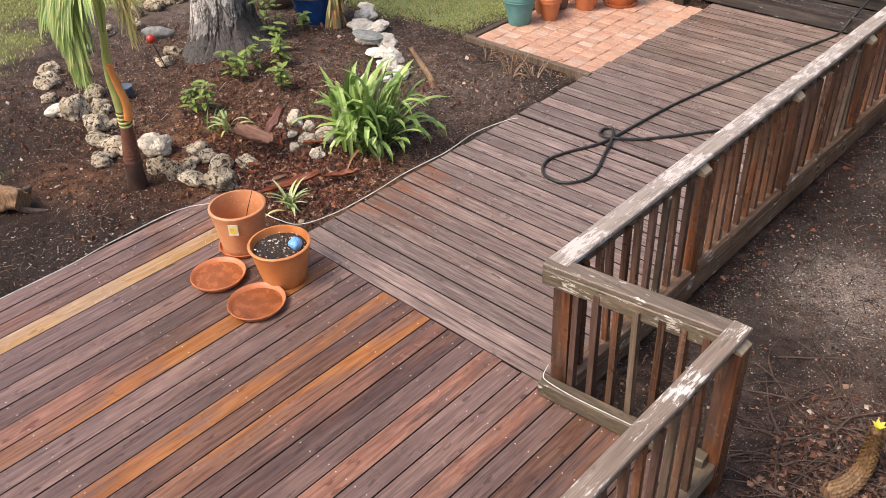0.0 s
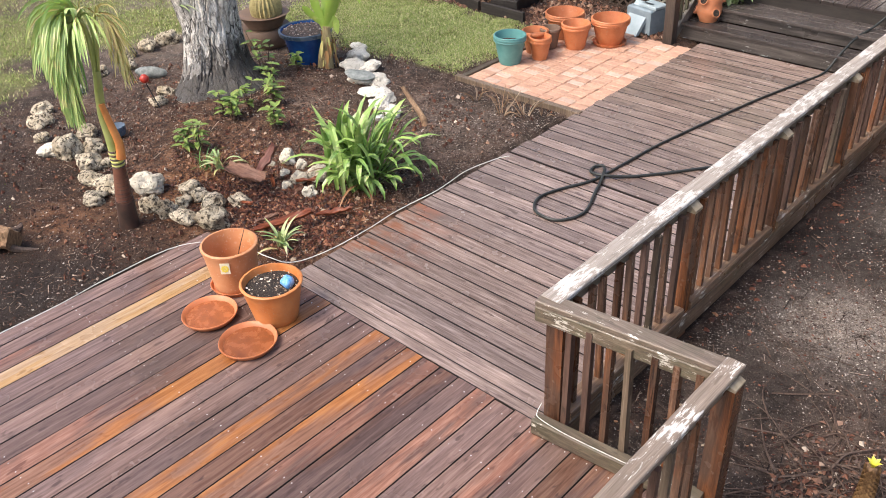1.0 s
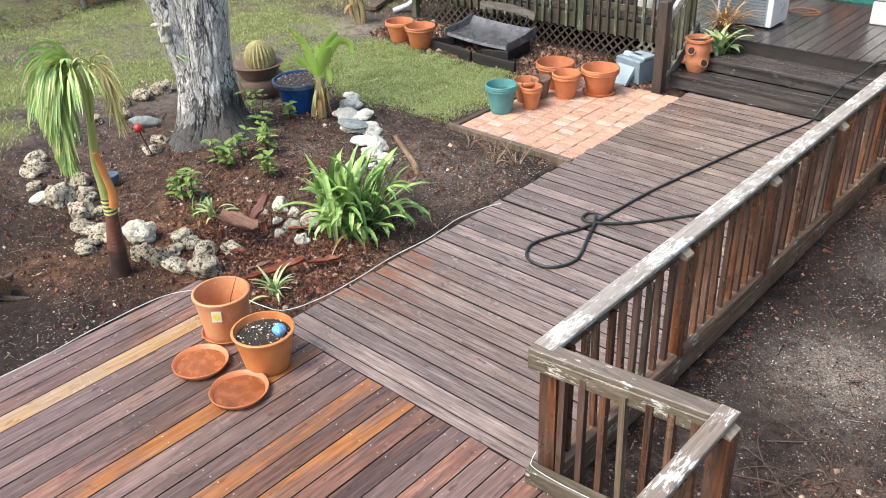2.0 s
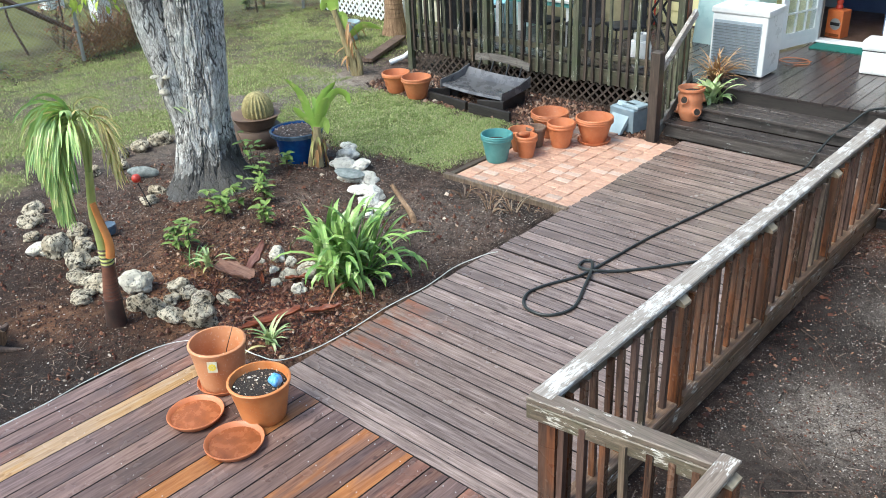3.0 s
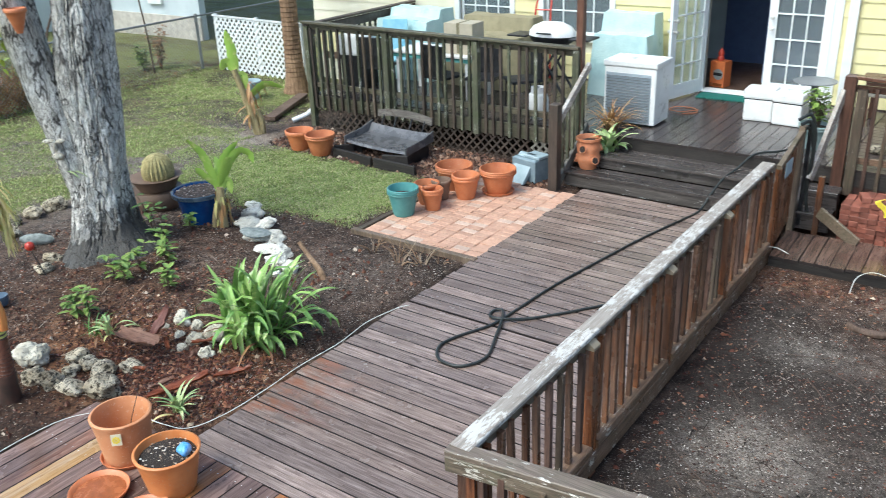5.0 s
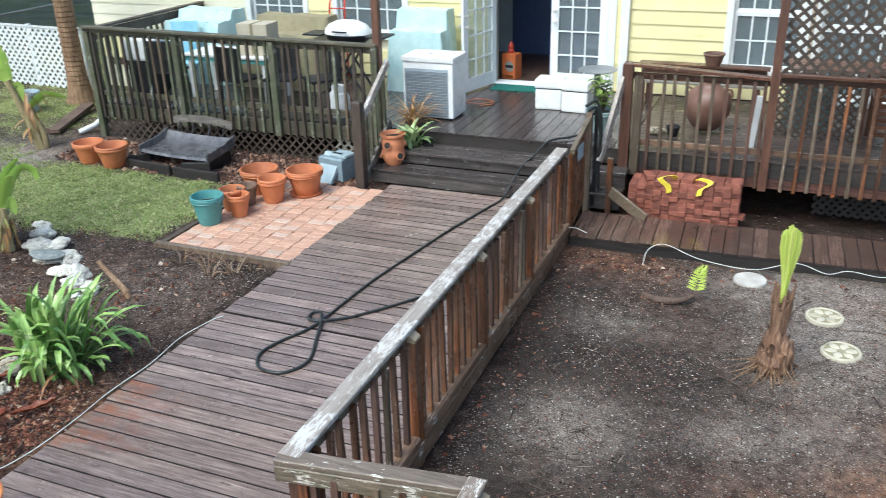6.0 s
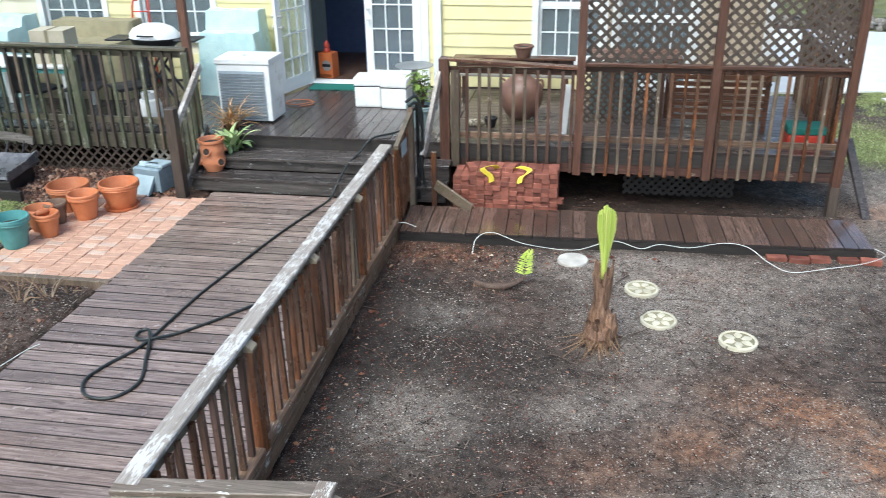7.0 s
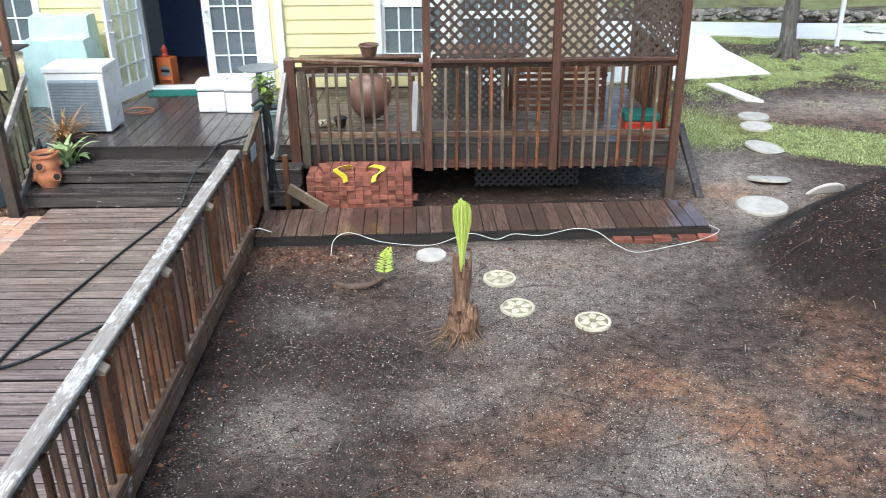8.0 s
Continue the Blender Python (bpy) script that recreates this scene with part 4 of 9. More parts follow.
def railing_right():
    y = 10.2
    r = thing("railing_deck_right", "reddish-brown timber railing with trellis panels above", "railing", (-1.8, y, 0), kind="structure")
    W = 4.64
    posts = [1.655, 3.18, 4.655]
    bm = B()
    beam(bm, (0.0, 0, 1.535), (posts[0], 0, 1.455), 0.12, 0.036)
    part("cap", bm, GAZ_X, r)
    for a, b in zip(posts, posts[1:]):
        bm = B()
        beam(bm, (a + 0.05, 0, 1.505), (b - 0.05, 0, 1.505), 0.1, 0.04)
        part("cap", bm, GAZ_X, r)
    for a, b in zip([0.0] + posts, posts):
        for z, h in ((1.4 if a == 0 else 1.445, 0.075), (0.595, 0.075)):
            bm = B()
            beam(bm, (a + 0.05, 0.035, z), (b - 0.05, 0.035, z), 0.036, h)
            part("rail", bm, GAZ_X if z > 1 else RAIL_TAN, r)
        bm = B()
        beam(bm, (a + 0.03, 0.035, 0.325), (b, 0.035, 0.325), 0.036, 0.32)
        part("fascia", bm, FASCIA_RED, r, "dark reddish fascia board")
    bm = B()
    box(bm, -0.06, 0.06, -0.05, 0.05, -0.15, 1.56, 0.02)
    part("post", bm, GAZ_Z, r, at=(0.03, -0.02, 0))
    bm = B()
    box(bm, -0.05, 0.05, -0.04, 0.04, 0.2, 1.4)
    part("post", bm, BALUSTER_GREY, r, at=(0.16, -0.01, 0))
    for x, z0 in ((posts[0], 0.16), (posts[1], 0.16), (posts[2], 0.14)):
        bm = B()
        box(bm, -0.048, 0.048, -0.048, 0.048, z0, 3.25)
        part("post", bm, GAZ_Z, r, at=(x, -0.03, 0))
    bm = B()
    box(bm, -0.055, 0.055, -0.055, 0.055, -0.32, 0.138)
    part("post_foot", bm, LATTICE, r, "dark foot of the corner post", at=(posts[2], -0.03, 0))
    bm = B()
    beam(bm, (posts[0] - 0.3, -0.02, 3.18), (W + 0.2, -0.02, 3.18), 0.045, 0.14)
    part("top_beam", bm, GAZ_X, r)
    b1 = B()
    box(b1, -0.019, 0.019, -0.016, 0.016, 0.16, 1.43)
    b1 = mesh_from(b1, BALUSTER)
    b2 = B()
    box(b2, -0.019, 0.019, -0.016, 0.016, 0.17, 1.43)
    b2 = mesh_from(b2, BALUSTER_GREY)
    b3 = B()
    box(b3, -0.018, 0.018, -0.016, 0.016, 0.16, 1.43)
    b3 = mesh_from(b3, BALUSTER_GREY)
    b4 = B()
    box(b4, -0.019, 0.019, -0.016, 0.016, 0.16, 1.42)
    b4 = mesh_from(b4, BALUSTER_DARK)
    x = 0.3
    k = 0
    while x < W - 0.1:
        if min(abs(x - p) for p in posts) > 0.065:
            part("baluster", b2 if (x > 3.3 and k % 2) or k % 11 == 5 else random.choice((b4, b4, b3) if x < posts[0] else (b1, b1, b1, b1, b3)), None, r,
                 at=Matrix.Translation((x, -0.012, random.uniform(-0.012, 0.01))) @ pose(0, 0, 0, 0, random.uniform(-0.8, 0.8), random.uniform(-8, 8)))
        x += 0.1415
        k += 1
    for a, b in zip(posts, posts[1:]):
        bm = B()
        lattice(bm, a + 0.05, b - 0.05, 1.53, 3.1, 0.132, 0.038, 0.007, 0.01)
        part("trellis", bm, LATTICE, r, "brown diagonal trellis panel")
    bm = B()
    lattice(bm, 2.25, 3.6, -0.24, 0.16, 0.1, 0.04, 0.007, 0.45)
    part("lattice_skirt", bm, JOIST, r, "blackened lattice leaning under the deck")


railing_right()


# ---- east side of the trellised deck ----
def railing_east():
    r = thing("railing_deck_east", "reddish-brown timber railing and trellis at the deck's end", "railing", (2.84, 10.3, 0), kind="structure")
    for z, h in ((1.45, 0.08), (0.595, 0.08), (0.33, 0.3)):
        bm = B()
        beam(bm, (0, 0.0, z), (0, 2.6, z), 0.036, h)
        part("rail", bm, GAZ_X, r)
    b = B()
    box(b, -0.016, 0.016, -0.019, 0.019, 0.5, 1.44)
    b = mesh_from(b, BALUSTER)
    for k in range(17):
        part("baluster", b, None, r, at=(-0.03, 0.12 + 0.145 * k, 0))
    bm = B()
    lattice(bm, 0.0, 2.6, 1.53, 3.1, 0.132, 0.038, 0.007, 0.0)
    bmesh.ops.rotate(bm, verts=bm.verts, matrix=Matrix.Rotation(radians(90), 3, "Z"))
    part("trellis", bm, GAZ_Z, r, "brown diagonal trellis panel")


railing_east()
# Added rafters, out of view, that keep sky light off the trellised deck.
roof = thing("unseen_shade_rafters", "added unseen timber rafters that dim the trellised deck", "roof", (-0.35, 9.95, 3.26), kind="structure")
for k in range(9):
    bm = B()
    beam(bm, (0.1 + 0.41 * k, 0.0, 0.07), (0.1 + 0.41 * k, 3.03, 0.1), 0.045, 0.14)
    part("rafter", bm, GAZ_X, roof)


# ---- house ----
OPENINGS = [(-8.85, -7.8, 1.2, 2.7), (-7.15, -5.95, 1.2, 2.7), (-4.4, -2.62, UP, 2.55), (-0.86, 0.06, 0.95, 2.5), (0.3, 1.35, 0.6, 2.5)]
HX0, HX1, HTOP = -12.4, 2.35, 3.1


def free_spans(z0, z1, pad):
    cuts = [(a - pad, b + pad) for a, b, c, d in OPENINGS if c - pad < z1 and d + pad > z0]
    spans, x = [], HX0
    for a, b in sorted(cuts):
        if a > x:
            spans.append((x, a))
        x = max(x, b)
    spans.append((x, HX1))
    return spans


ROOM_PALE = plain("wall_room_pale", (0.5, 0.58, 0.6), (0.6, 0.67, 0.69), 0.7, 3)


def house():
    h = thing("wall_house", "house wall with pale yellow lap siding and white trim", "house wall", (HX0, WALL, UP), kind="structure")
    o = Vector((HX0, WALL, UP))
    zs = sorted({-0.25, UP, HTOP} | {v for op in OPENINGS for v in op[2:]})
    bm = B()
    for z0, z1 in zip(zs, zs[1:]):
        for a, b in free_spans(z0 + 0.001, z1 - 0.001, 0.0):
            box(bm, a - o.x, b - o.x, 0.03, 0.2, z0 - o.z, z1 - o.z)
    part("wall_core", bm, SIDING_PALE, h)
    z = UP + 0.02
    step = 0.203
    while z < HTOP - 0.05:
        for a, b in free_spans(z, z + step, 0.09):
            if b - a > 0.05:
                bm = B()
                prism(bm, [(a - o.x, -0.016, z - o.z), (a - o.x, 0.03, z - o.z), (a - o.x, 0.03, z + step - o.z), (a - o.x, 0.0, z + step - o.z)], (b - a, 0, 0))
                part("siding_board", bm, SIDING_PALE if b < -8.0 else SIDING_TAN if a > 0.0 else SIDING, h)
        z += step
    bm = B()
    box(bm, 9.98, 10.1, -0.09, -0.02, -0.02, HTOP - o.z)
    part("downspout", bm, WHITE, h, "white downspout")
    bm = B()
    box(bm, HX1 - o.x - 0.02, HX1 - o.x + 0.1, -0.03, 0.12, -0.5, HTOP - o.z)
    part("corner_trim", bm, WHITE, h)
    for s in ((0.0, 0.2, 5.2), (HX1 - HX0 - 0.15, 0.2, 5.2)):
        bm = B()
        box(bm, s[0], s[0] + 0.15, s[1], s[2], -0.7, HTOP - o.z)
        part("side_wall", bm, SIDING, h)
    bm = B()
    box(bm, 0, HX1 - HX0, 5.0, 5.2, -0.7, HTOP - o.z)
    part("back_wall", bm, SIDING, h)
    roof = thing("roof_house", "grey shingled house roof", "roof", (HX0, WALL, HTOP), kind="structure")
    bm = B()
    prism(bm, [(-0.3, -0.1, 0.0), (-0.3, 2.6, 1.3), (-0.3, 5.5, 0.0), (-0.3, 5.5, 0.12), (-0.3, 2.6, 1.45), (-0.3, -0.1, 0.12)], (HX1 - HX0 + 0.6, 0, 0))
    part("roof_slab", bm, ROOF, roof)
    ceil = B()
    box(ceil, HX0 + 0.2, HX1 - 0.2, WALL + 0.21, WALL + 4.99, 2.98, 3.05)
    solid("ceiling", ceil, ROOM_WALL, "pale room ceiling", "ceiling", kind="structure")
    fl = B()
    box(fl, HX0 + 0.2, HX1 - 0.2, WALL + 0.0, WALL + 4.99, UP - 0.12, UP + 0.02)
    solid("floor_room", fl, ROOM_FLOOR, "dark timber room floor", "floor", kind="structure")
    w = B()
    box(w, -3.75, -3.65, WALL + 0.9, WALL + 4.9, UP + 0.021, 2.97)
    box(w, -4.84, -3.76, WALL + 2.3, WALL + 2.4, UP + 0.021, 2.97)
    box(w, -1.6, -1.5, WALL + 0.21, WALL + 4.9, UP + 0.021, 2.97)
    box(w, -6.3, -6.2, WALL + 0.21, WALL + 4.9, UP + 0.021, 2.97)
    box(w, -3.64, -1.61, WALL + 1.2, WALL + 1.3, UP + 0.021, 2.97)
    solid("wall_room", w, BLUE_WALL, "navy blue room walls", "wall", kind="structure")
    w = B()
    box(w, -6.19, -4.85, WALL + 2.4, WALL + 2.5, UP + 0.021, 2.97)
    solid("wall_room_pale", w, ROOM_PALE, "pale grey-blue room wall", "wall", kind="structure")


def glass_material():
    m, n, l, p = material("window_glass")
    p.inputs["Base Color"].default_value = (0.5, 0.56, 0.58, 1)
    p.inputs["Roughness"].default_value = 0.03
    p.inputs["Transmission Weight"].default_value = 0.85
    p.inputs["IOR"].default_value = 1.45
    return m


GLASS = glass_material()
BLIND = plain("window_blind", (0.05, 0.075, 0.1), (0.09, 0.125, 0.155), 0.6, 3)


def glazed(owner, x0, x1, z0, z1, nx, nz, y, frame_w, mat, t=0.03, bars=0.022):
    """Sash frame, muntins and panes between the limits, in the xz plane of the owner."""
    bm = B()
    box(bm, x0, x0 + frame_w, y, y + t, z0, z1)
    box(bm, x1 - frame_w, x1, y, y + t, z0, z1)
    box(bm, x0 + frame_w, x1 - frame_w, y, y + t, z0, z0 + frame_w)
    box(bm, x0 + frame_w, x1 - frame_w, y, y + t, z1 - frame_w, z1)
    sash = part("sash", bm, mat, owner)
    gx0, gx1, gz0, gz1 = x0 + frame_w, x1 - frame_w, z0 + frame_w, z1 - frame_w
    for i in range(1, nx):
        bm = B()
        x = gx0 + (gx1 - gx0) * i / nx
        box(bm, x - bars / 2, x + bars / 2, y + 0.002, y + t - 0.002, gz0, gz1)
        part("muntin", bm, mat, sash)
    for k in range(1, nz):
        bm = B()
        z = gz0 + (gz1 - gz0) * k / nz
        box(bm, gx0, gx1, y + 0.004, y + t - 0.004, z - bars / 2, z + bars / 2)
        part("muntin", bm, mat, sash)
    for i in range(nx):
        for k in range(nz):
            bm = B()
            box(bm, gx0 + (gx1 - gx0) * i / nx, gx0 + (gx1 - gx0) * (i + 1) / nx, y + t / 2 - 0.002, y + t / 2 + 0.002, gz0 + (gz1 - gz0) * k / nz, gz0 + (gz1 - gz0) * (k + 1) / nz)
            pane = part("pane", bm, GLASS, sash)
            pane.visible_shadow = False
    return sash


def windows():
    for i, (a, b, c, d) in enumerate(op for op in OPENINGS if op[2] > UP + 0.1):
        w = thing("window_%d" % (i + 1), "white-framed house window with small panes", "window", (a, WALL, c), kind="structure")
        W, H = b - a, d - c
        bm = B()
        box(bm, -0.09, 0.0, -0.03, 0.05, -0.09, H + 0.09)
        box(bm, W, W + 0.09, -0.03, 0.05, -0.09, H + 0.09)
        box(bm, 0, W, -0.03, 0.05, H, H + 0.09)
        part("window_frame", bm, WHITE, w)
        bm = B()
        box(bm, -0.0, W, -0.05, 0.06, -0.09, 0.0, 0.01)
        part("window_sill", bm, WHITE, w)
        glazed(w, 0.0, W, 0.0, H / 2, 4, 2, 0.06, 0.05, WHITE)
        glazed(w, 0.0, W, H / 2, H, 4, 2, 0.09, 0.05, WHITE)
        bm = B()
        box(bm, 0.0, W, 0.16, 0.17, 0.0, H)
        part("blind", bm, BLIND, w, "drawn grey blind")


def door_leaf(name, label, at, rz, mirror):
    d = thing(name, label, "door", at, rz, kind="structure")
    W, H = 0.86, 2.03
    s = glazed(d, 0.0, W, 0.0, H, 3, 5, -0.02, 0.115, WHITE, 0.042, 0.02)
    bm = B()
    box(bm, 0.11, W - 0.11, -0.019, 0.021, 0.11, 0.2)
    part("kick_rail", bm, WHITE, d)
    kx = W - 0.06 if not mirror else 0.06
    for z in (0.98, 1.14):
        for sgn in (1, -1):
            bm = B()
            lathe(bm, [(0.026, 0.0), (0.026, 0.008), (0.012, 0.012), (0.012, 0.035), (0.027, 0.045), (0.027, 0.062), (0.0005, 0.07)], 12)
            bmesh.ops.rotate(bm, verts=bm.verts, matrix=Matrix.Rotation(radians(90 * sgn), 3, "X"))
            part("door_knob", bm, NAIL, d, "brushed steel door knob", at=(kx, -0.02 if sgn > 0 else 0.022, z), smooth=True)
    return d


def doors():
    door_leaf("door_1", "white glazed french door standing open", (-4.38, WALL + 0.0, UP + 0.03), 254, False)
    door_leaf("door_2", "white glazed french door, closed leaf", (-3.5, WALL + 0.06, UP + 0.03), 0, True)
    t = thing("trim_door", "white door casing and threshold", "door frame", (-4.4, WALL, UP), kind="structure")
    bm = B()
    box(bm, -0.1, 0.0, -0.035, 0.16, 0.0, 2.15)
    part("jamb", bm, WHITE, t)
    bm = B()
    box(bm, 1.78, 1.9, -0.035, 0.16, 0.0, 2.15)
    part("jamb", bm, WHITE, t)
    bm = B()
    box(bm, 0.0, 1.78, -0.035, 0.16, 2.06, 2.15)
    part("head", bm, WHITE, t)
    bm = B()
    box(bm, 0.0, 1.78, -0.06, 0.16, 0.021, 0.045, 0.006)
    part("threshold", bm, WHITE, t)


house()
windows()
doors()


# ---- brick patio ----
def patio():
    p = thing("pavement_patio", "small patio of pale salmon bricks with timber edging", "patio", (-6.11, 6.92, -0.02), kind="structure")
    bm = B()
    box(bm, 0.0, 1.57, 0.0, 2.25, -0.12, -0.045)
    part("bedding", bm, SOIL, p)
    bm = B()
    beam(bm, (-0.12, -0.045, -0.01), (1.58, -0.045, -0.01), 0.07, 0.09)
    part("edging", bm, BALUSTER_GREY, p, "grey timber edging")
    bm = B()
    beam(bm, (-0.045, -0.02, -0.01), (-0.045, 1.6, -0.01), 0.07, 0.09)
    part("edging", bm, BALUSTER_GREY, p, "grey timber edging")
    W, D, g = 0.196, 0.1, 0.006
    b = B()
    box(b, 0, W - g, 0, D - g, -0.045, 0.02, 0.006)
    brick = mesh_from(b, PAVER)
    b = B()
    box(b, 0, W - g, 0, D - g, -0.045, 0.02, 0.006)
    pale = mesh_from(b, PAVER_PALE)
    for i in range(8):
        y = -0.05 * (i % 2)
        while y + D < 2.28:
            part("brick", pale if random.random() < 0.17 else brick, None, p,
                 at=Matrix.Translation((i * W, max(y, 0.0) + 0.003 if y >= 0 else 0.003 - 0.05, random.uniform(-0.005, 0.004))) @ pose(0, 0, 0, random.uniform(-1, 1), random.uniform(-0.6, 0.6), random.uniform(-1.2, 1.2)))
            y += D


PAVER = plain("brick_salmon", (0.44, 0.245, 0.165), (0.57, 0.355, 0.25), 0.6, 14, 0, 0.5, 0.004, 0.12, (0.4, 0.27, 0.2))
PAVER_PALE = plain("brick_bleached", (0.46, 0.32, 0.245), (0.58, 0.43, 0.34), 0.6, 14, 0, 0.5, 0.004, 0.14, (0.45, 0.33, 0.26))

# ---- pots ----
def pot_bm(r, h, rim=0.16, base=0.68, t=0.018, rings=0, lip=1.06):
    """A flower pot: tapering wall, raised rim band, open top with a wall thickness."""
    bm = B()
    prof = [(0.001, 0.0), (r * base * 0.97, 0.0), (r * base, 0.008)]
    zr = h * (1 - rim)
    for k in range(1, 6):
        s = k / 6
        prof.append((r * (base + (0.97 - base) * s), zr * s))
    if lip < 1.05:
        prof += [(r * 0.985, zr), (r * lip * 0.99, zr + (h - zr) * 0.35)]
    else:
        prof += [(r * 0.965, zr - 0.004), (r * lip * 0.985, zr), (r * lip, zr + 0.006)]
    if rings:
        for k in range(rings):
            z = zr + (h - zr) * (k + 0.5) / rings
            prof += [(r * lip, z - 0.006), (r * lip * 0.975, z), (r * lip, z + 0.006)]
    prof += [(r * lip, h - 0.006), (r * lip - 0.006, h), (r * lip - t, h), (r * lip - t - 0.004, h - 0.012),
             (r * (base + (0.97 - base) * 0.35 / (1 - rim)) - t, h * 0.35), (0.001, h * 0.3)]
    return lathe(bm, prof, 32)


def soil_bm(r, z, seed=0):
    bm = B()
    lathe(bm, [(0.001, z + 0.012), (r * 0.5, z + 0.012), (r * 0.85, z + 0.004), (r, z - 0.004), (r, z - 0.03)], 20)
    for v in bm.verts:
        v.co.z += 0.008 * noise.noise(v.co * 30 + Vector((seed, 0, 0)))
    return bm


def pot(label, at, r, h, mat, soil=None, saucer=False, rz=0.0, name="flower_pot", tilt=None, **kw):
    p = thing(name, label, "flower pot", at, rz, "garden pots")
    if tilt:
        p.rotation_euler = [radians(a) for a in tilt]
    z = 0.012 if saucer else 0.0
    part("pot_wall", pot_bm(r, h, **kw), mat, p, at=(0, 0, z), smooth=True)
    if soil is not None:
        base, rim = kw.get("base", 0.68), kw.get("rim", 0.16)
        inner = min(r * 0.985, r * (base + (0.97 - base) * soil / (1 - rim))) - 0.014
        part("soil", soil_bm(inner, h * soil), SOIL, p, "dark potting soil with pale chips", at=(0, 0, z))
    if saucer:
        bm = B()
        lathe(bm, [(0.001, 0), (r * 0.86, 0), (r * 0.95, 0.036), (r * 0.915, 0.036), (r * 0.84, 0.011), (0.001, 0.011)], 28)
        part("saucer", bm, TERRA, p, "darker terracotta saucer", smooth=True)
    return p


def saucer(label, at, r):
    p = thing("saucer", label, "pot saucer", at, 0, "loose saucers")
    bm = B()
    lathe(bm, [(0.001, 0.0), (r * 0.86, 0.0), (r * 0.9, 0.006), (r, 0.04), (r * 0.985, 0.046), (r * 0.95, 0.044), (r * 0.85, 0.014), (r * 0.6, 0.011), (0.001, 0.01)], 36)
    part("dish", bm, TERRA, p, smooth=True)
    bm = B()
    lathe(bm, [(0.001, 0.019), (r * 0.5, 0.019), (r * 0.855, 0.0165)], 30)
    part("rain_water", bm, TERRA_WET, p, "shallow brown rain water and silt", smooth=True)


LABEL_CREAM = plain("sticker_cream", (0.62, 0.58, 0.42), (0.7, 0.66, 0.5), 0.5, 30)
LABEL_YELLOW = plain("sticker_yellow", (0.6, 0.48, 0.05), (0.7, 0.56, 0.08), 0.5, 30)
BALL_BLUE = plain("ball_blue", (0.03, 0.24, 0.66), (0.25, 0.5, 0.82), 0.35, 40)
STEEL_DARK = plain("metal_dark", (0.02, 0.02, 0.022), (0.05, 0.05, 0.055), 0.45, 12, 0.6)

patio()

a = pot("large bleached terracotta pot with a daisy sticker, on its saucer", (-4.8, 2.79, 0.0), 0.205, 0.36, TERRA_PALE, 0.3, True, 0, "terracotta_pot", lip=1.03, rim=0.12, base=0.79)
bm = B()
way = Vector((0.62, -0.66, 0)).normalized()
for k in range(1):
    m = Matrix.Translation(way * 0.205 + Vector((0, 0, 0.28))) @ way.to_track_quat("-Y", "Z").to_matrix().to_4x4()
    box(bm, -0.035, 0.035, -0.004, 0.0, -0.042, 0.042, 0, m @ Matrix.Rotation(radians(-6), 4, "X"))
s = part("sticker", bm, LABEL_CREAM, a, "cream paper sticker")
bm = B()
for k in range(9):
    an = 2 * math.pi * k / 8
    rr = 0.02 if k < 8 else 0.0
    bmesh.ops.create_circle(bm, cap_ends=True, segments=8, radius=0.009,
                            matrix=m @ Matrix.Rotation(radians(-6), 4, "X") @ Matrix.Translation((rr * math.cos(an), -0.0062, rr * math.sin(an))) @ Matrix.Rotation(radians(90), 4, "X"))
part("flower_print", bm, LABEL_YELLOW, s, "yellow printed flower")
bm = B()
tube(bm, [(0.02, 0.0, 0.1), (0.04, 0.05, 0.3), (0.075, 0.12, 0.5)], 0.004, 6, 0.002)
part("plant_stake", bm, STEEL_DARK, a, "thin dark stake")
b = pot("orange terracotta pot filled with dark soil and a blue ball", (-4.25, 2.74, 0.0), 0.215, 0.31, TERRA_BRIGHT, 0.84, False, 0, "terracotta_pot", lip=1.03, rim=0.1, base=0.72)
bm = B()
stone(bm, (0.05, 0.048, 0.046), 5, 3, 0.35)
part("ball", bm, BALL_BLUE, b, "crumpled bright blue ball", at=(0.09, 0.07, 0.29), smooth=True)
R = random.Random(19)
bm = B()
for k in range(90):
    an, rr = R.uniform(0, 6.28), 0.175 * R.random() ** 0.5
    s = R.uniform(0.004, 0.012)
    was = len(bm.verts)
    stone(bm, (s, s * 0.7, s * 0.4), k, 1, 0.4)
    bm.verts.ensure_lookup_table()
    bmesh.ops.translate(bm, vec=(rr * math.cos(an), rr * math.sin(an), 0.274), verts=bm.verts[was:])
tagged(part("soil_chips", bm, chips("perlite_chips", [(0.0, (0.1, 0.07, 0.05)), (0.4, (0.3, 0.22, 0.16)), (0.8, (0.62, 0.55, 0.46)), (1.0, (0.75, 0.7, 0.64))]), b, "pale wood chips"), kind="stuff")
saucer("round terracotta saucer holding rain water, on the deck", (-4.61, 2.42, 0.004), 0.2)
saucer("round terracotta saucer with wet silt, on the deck", (-4.14, 2.41, 0.004), 0.203)

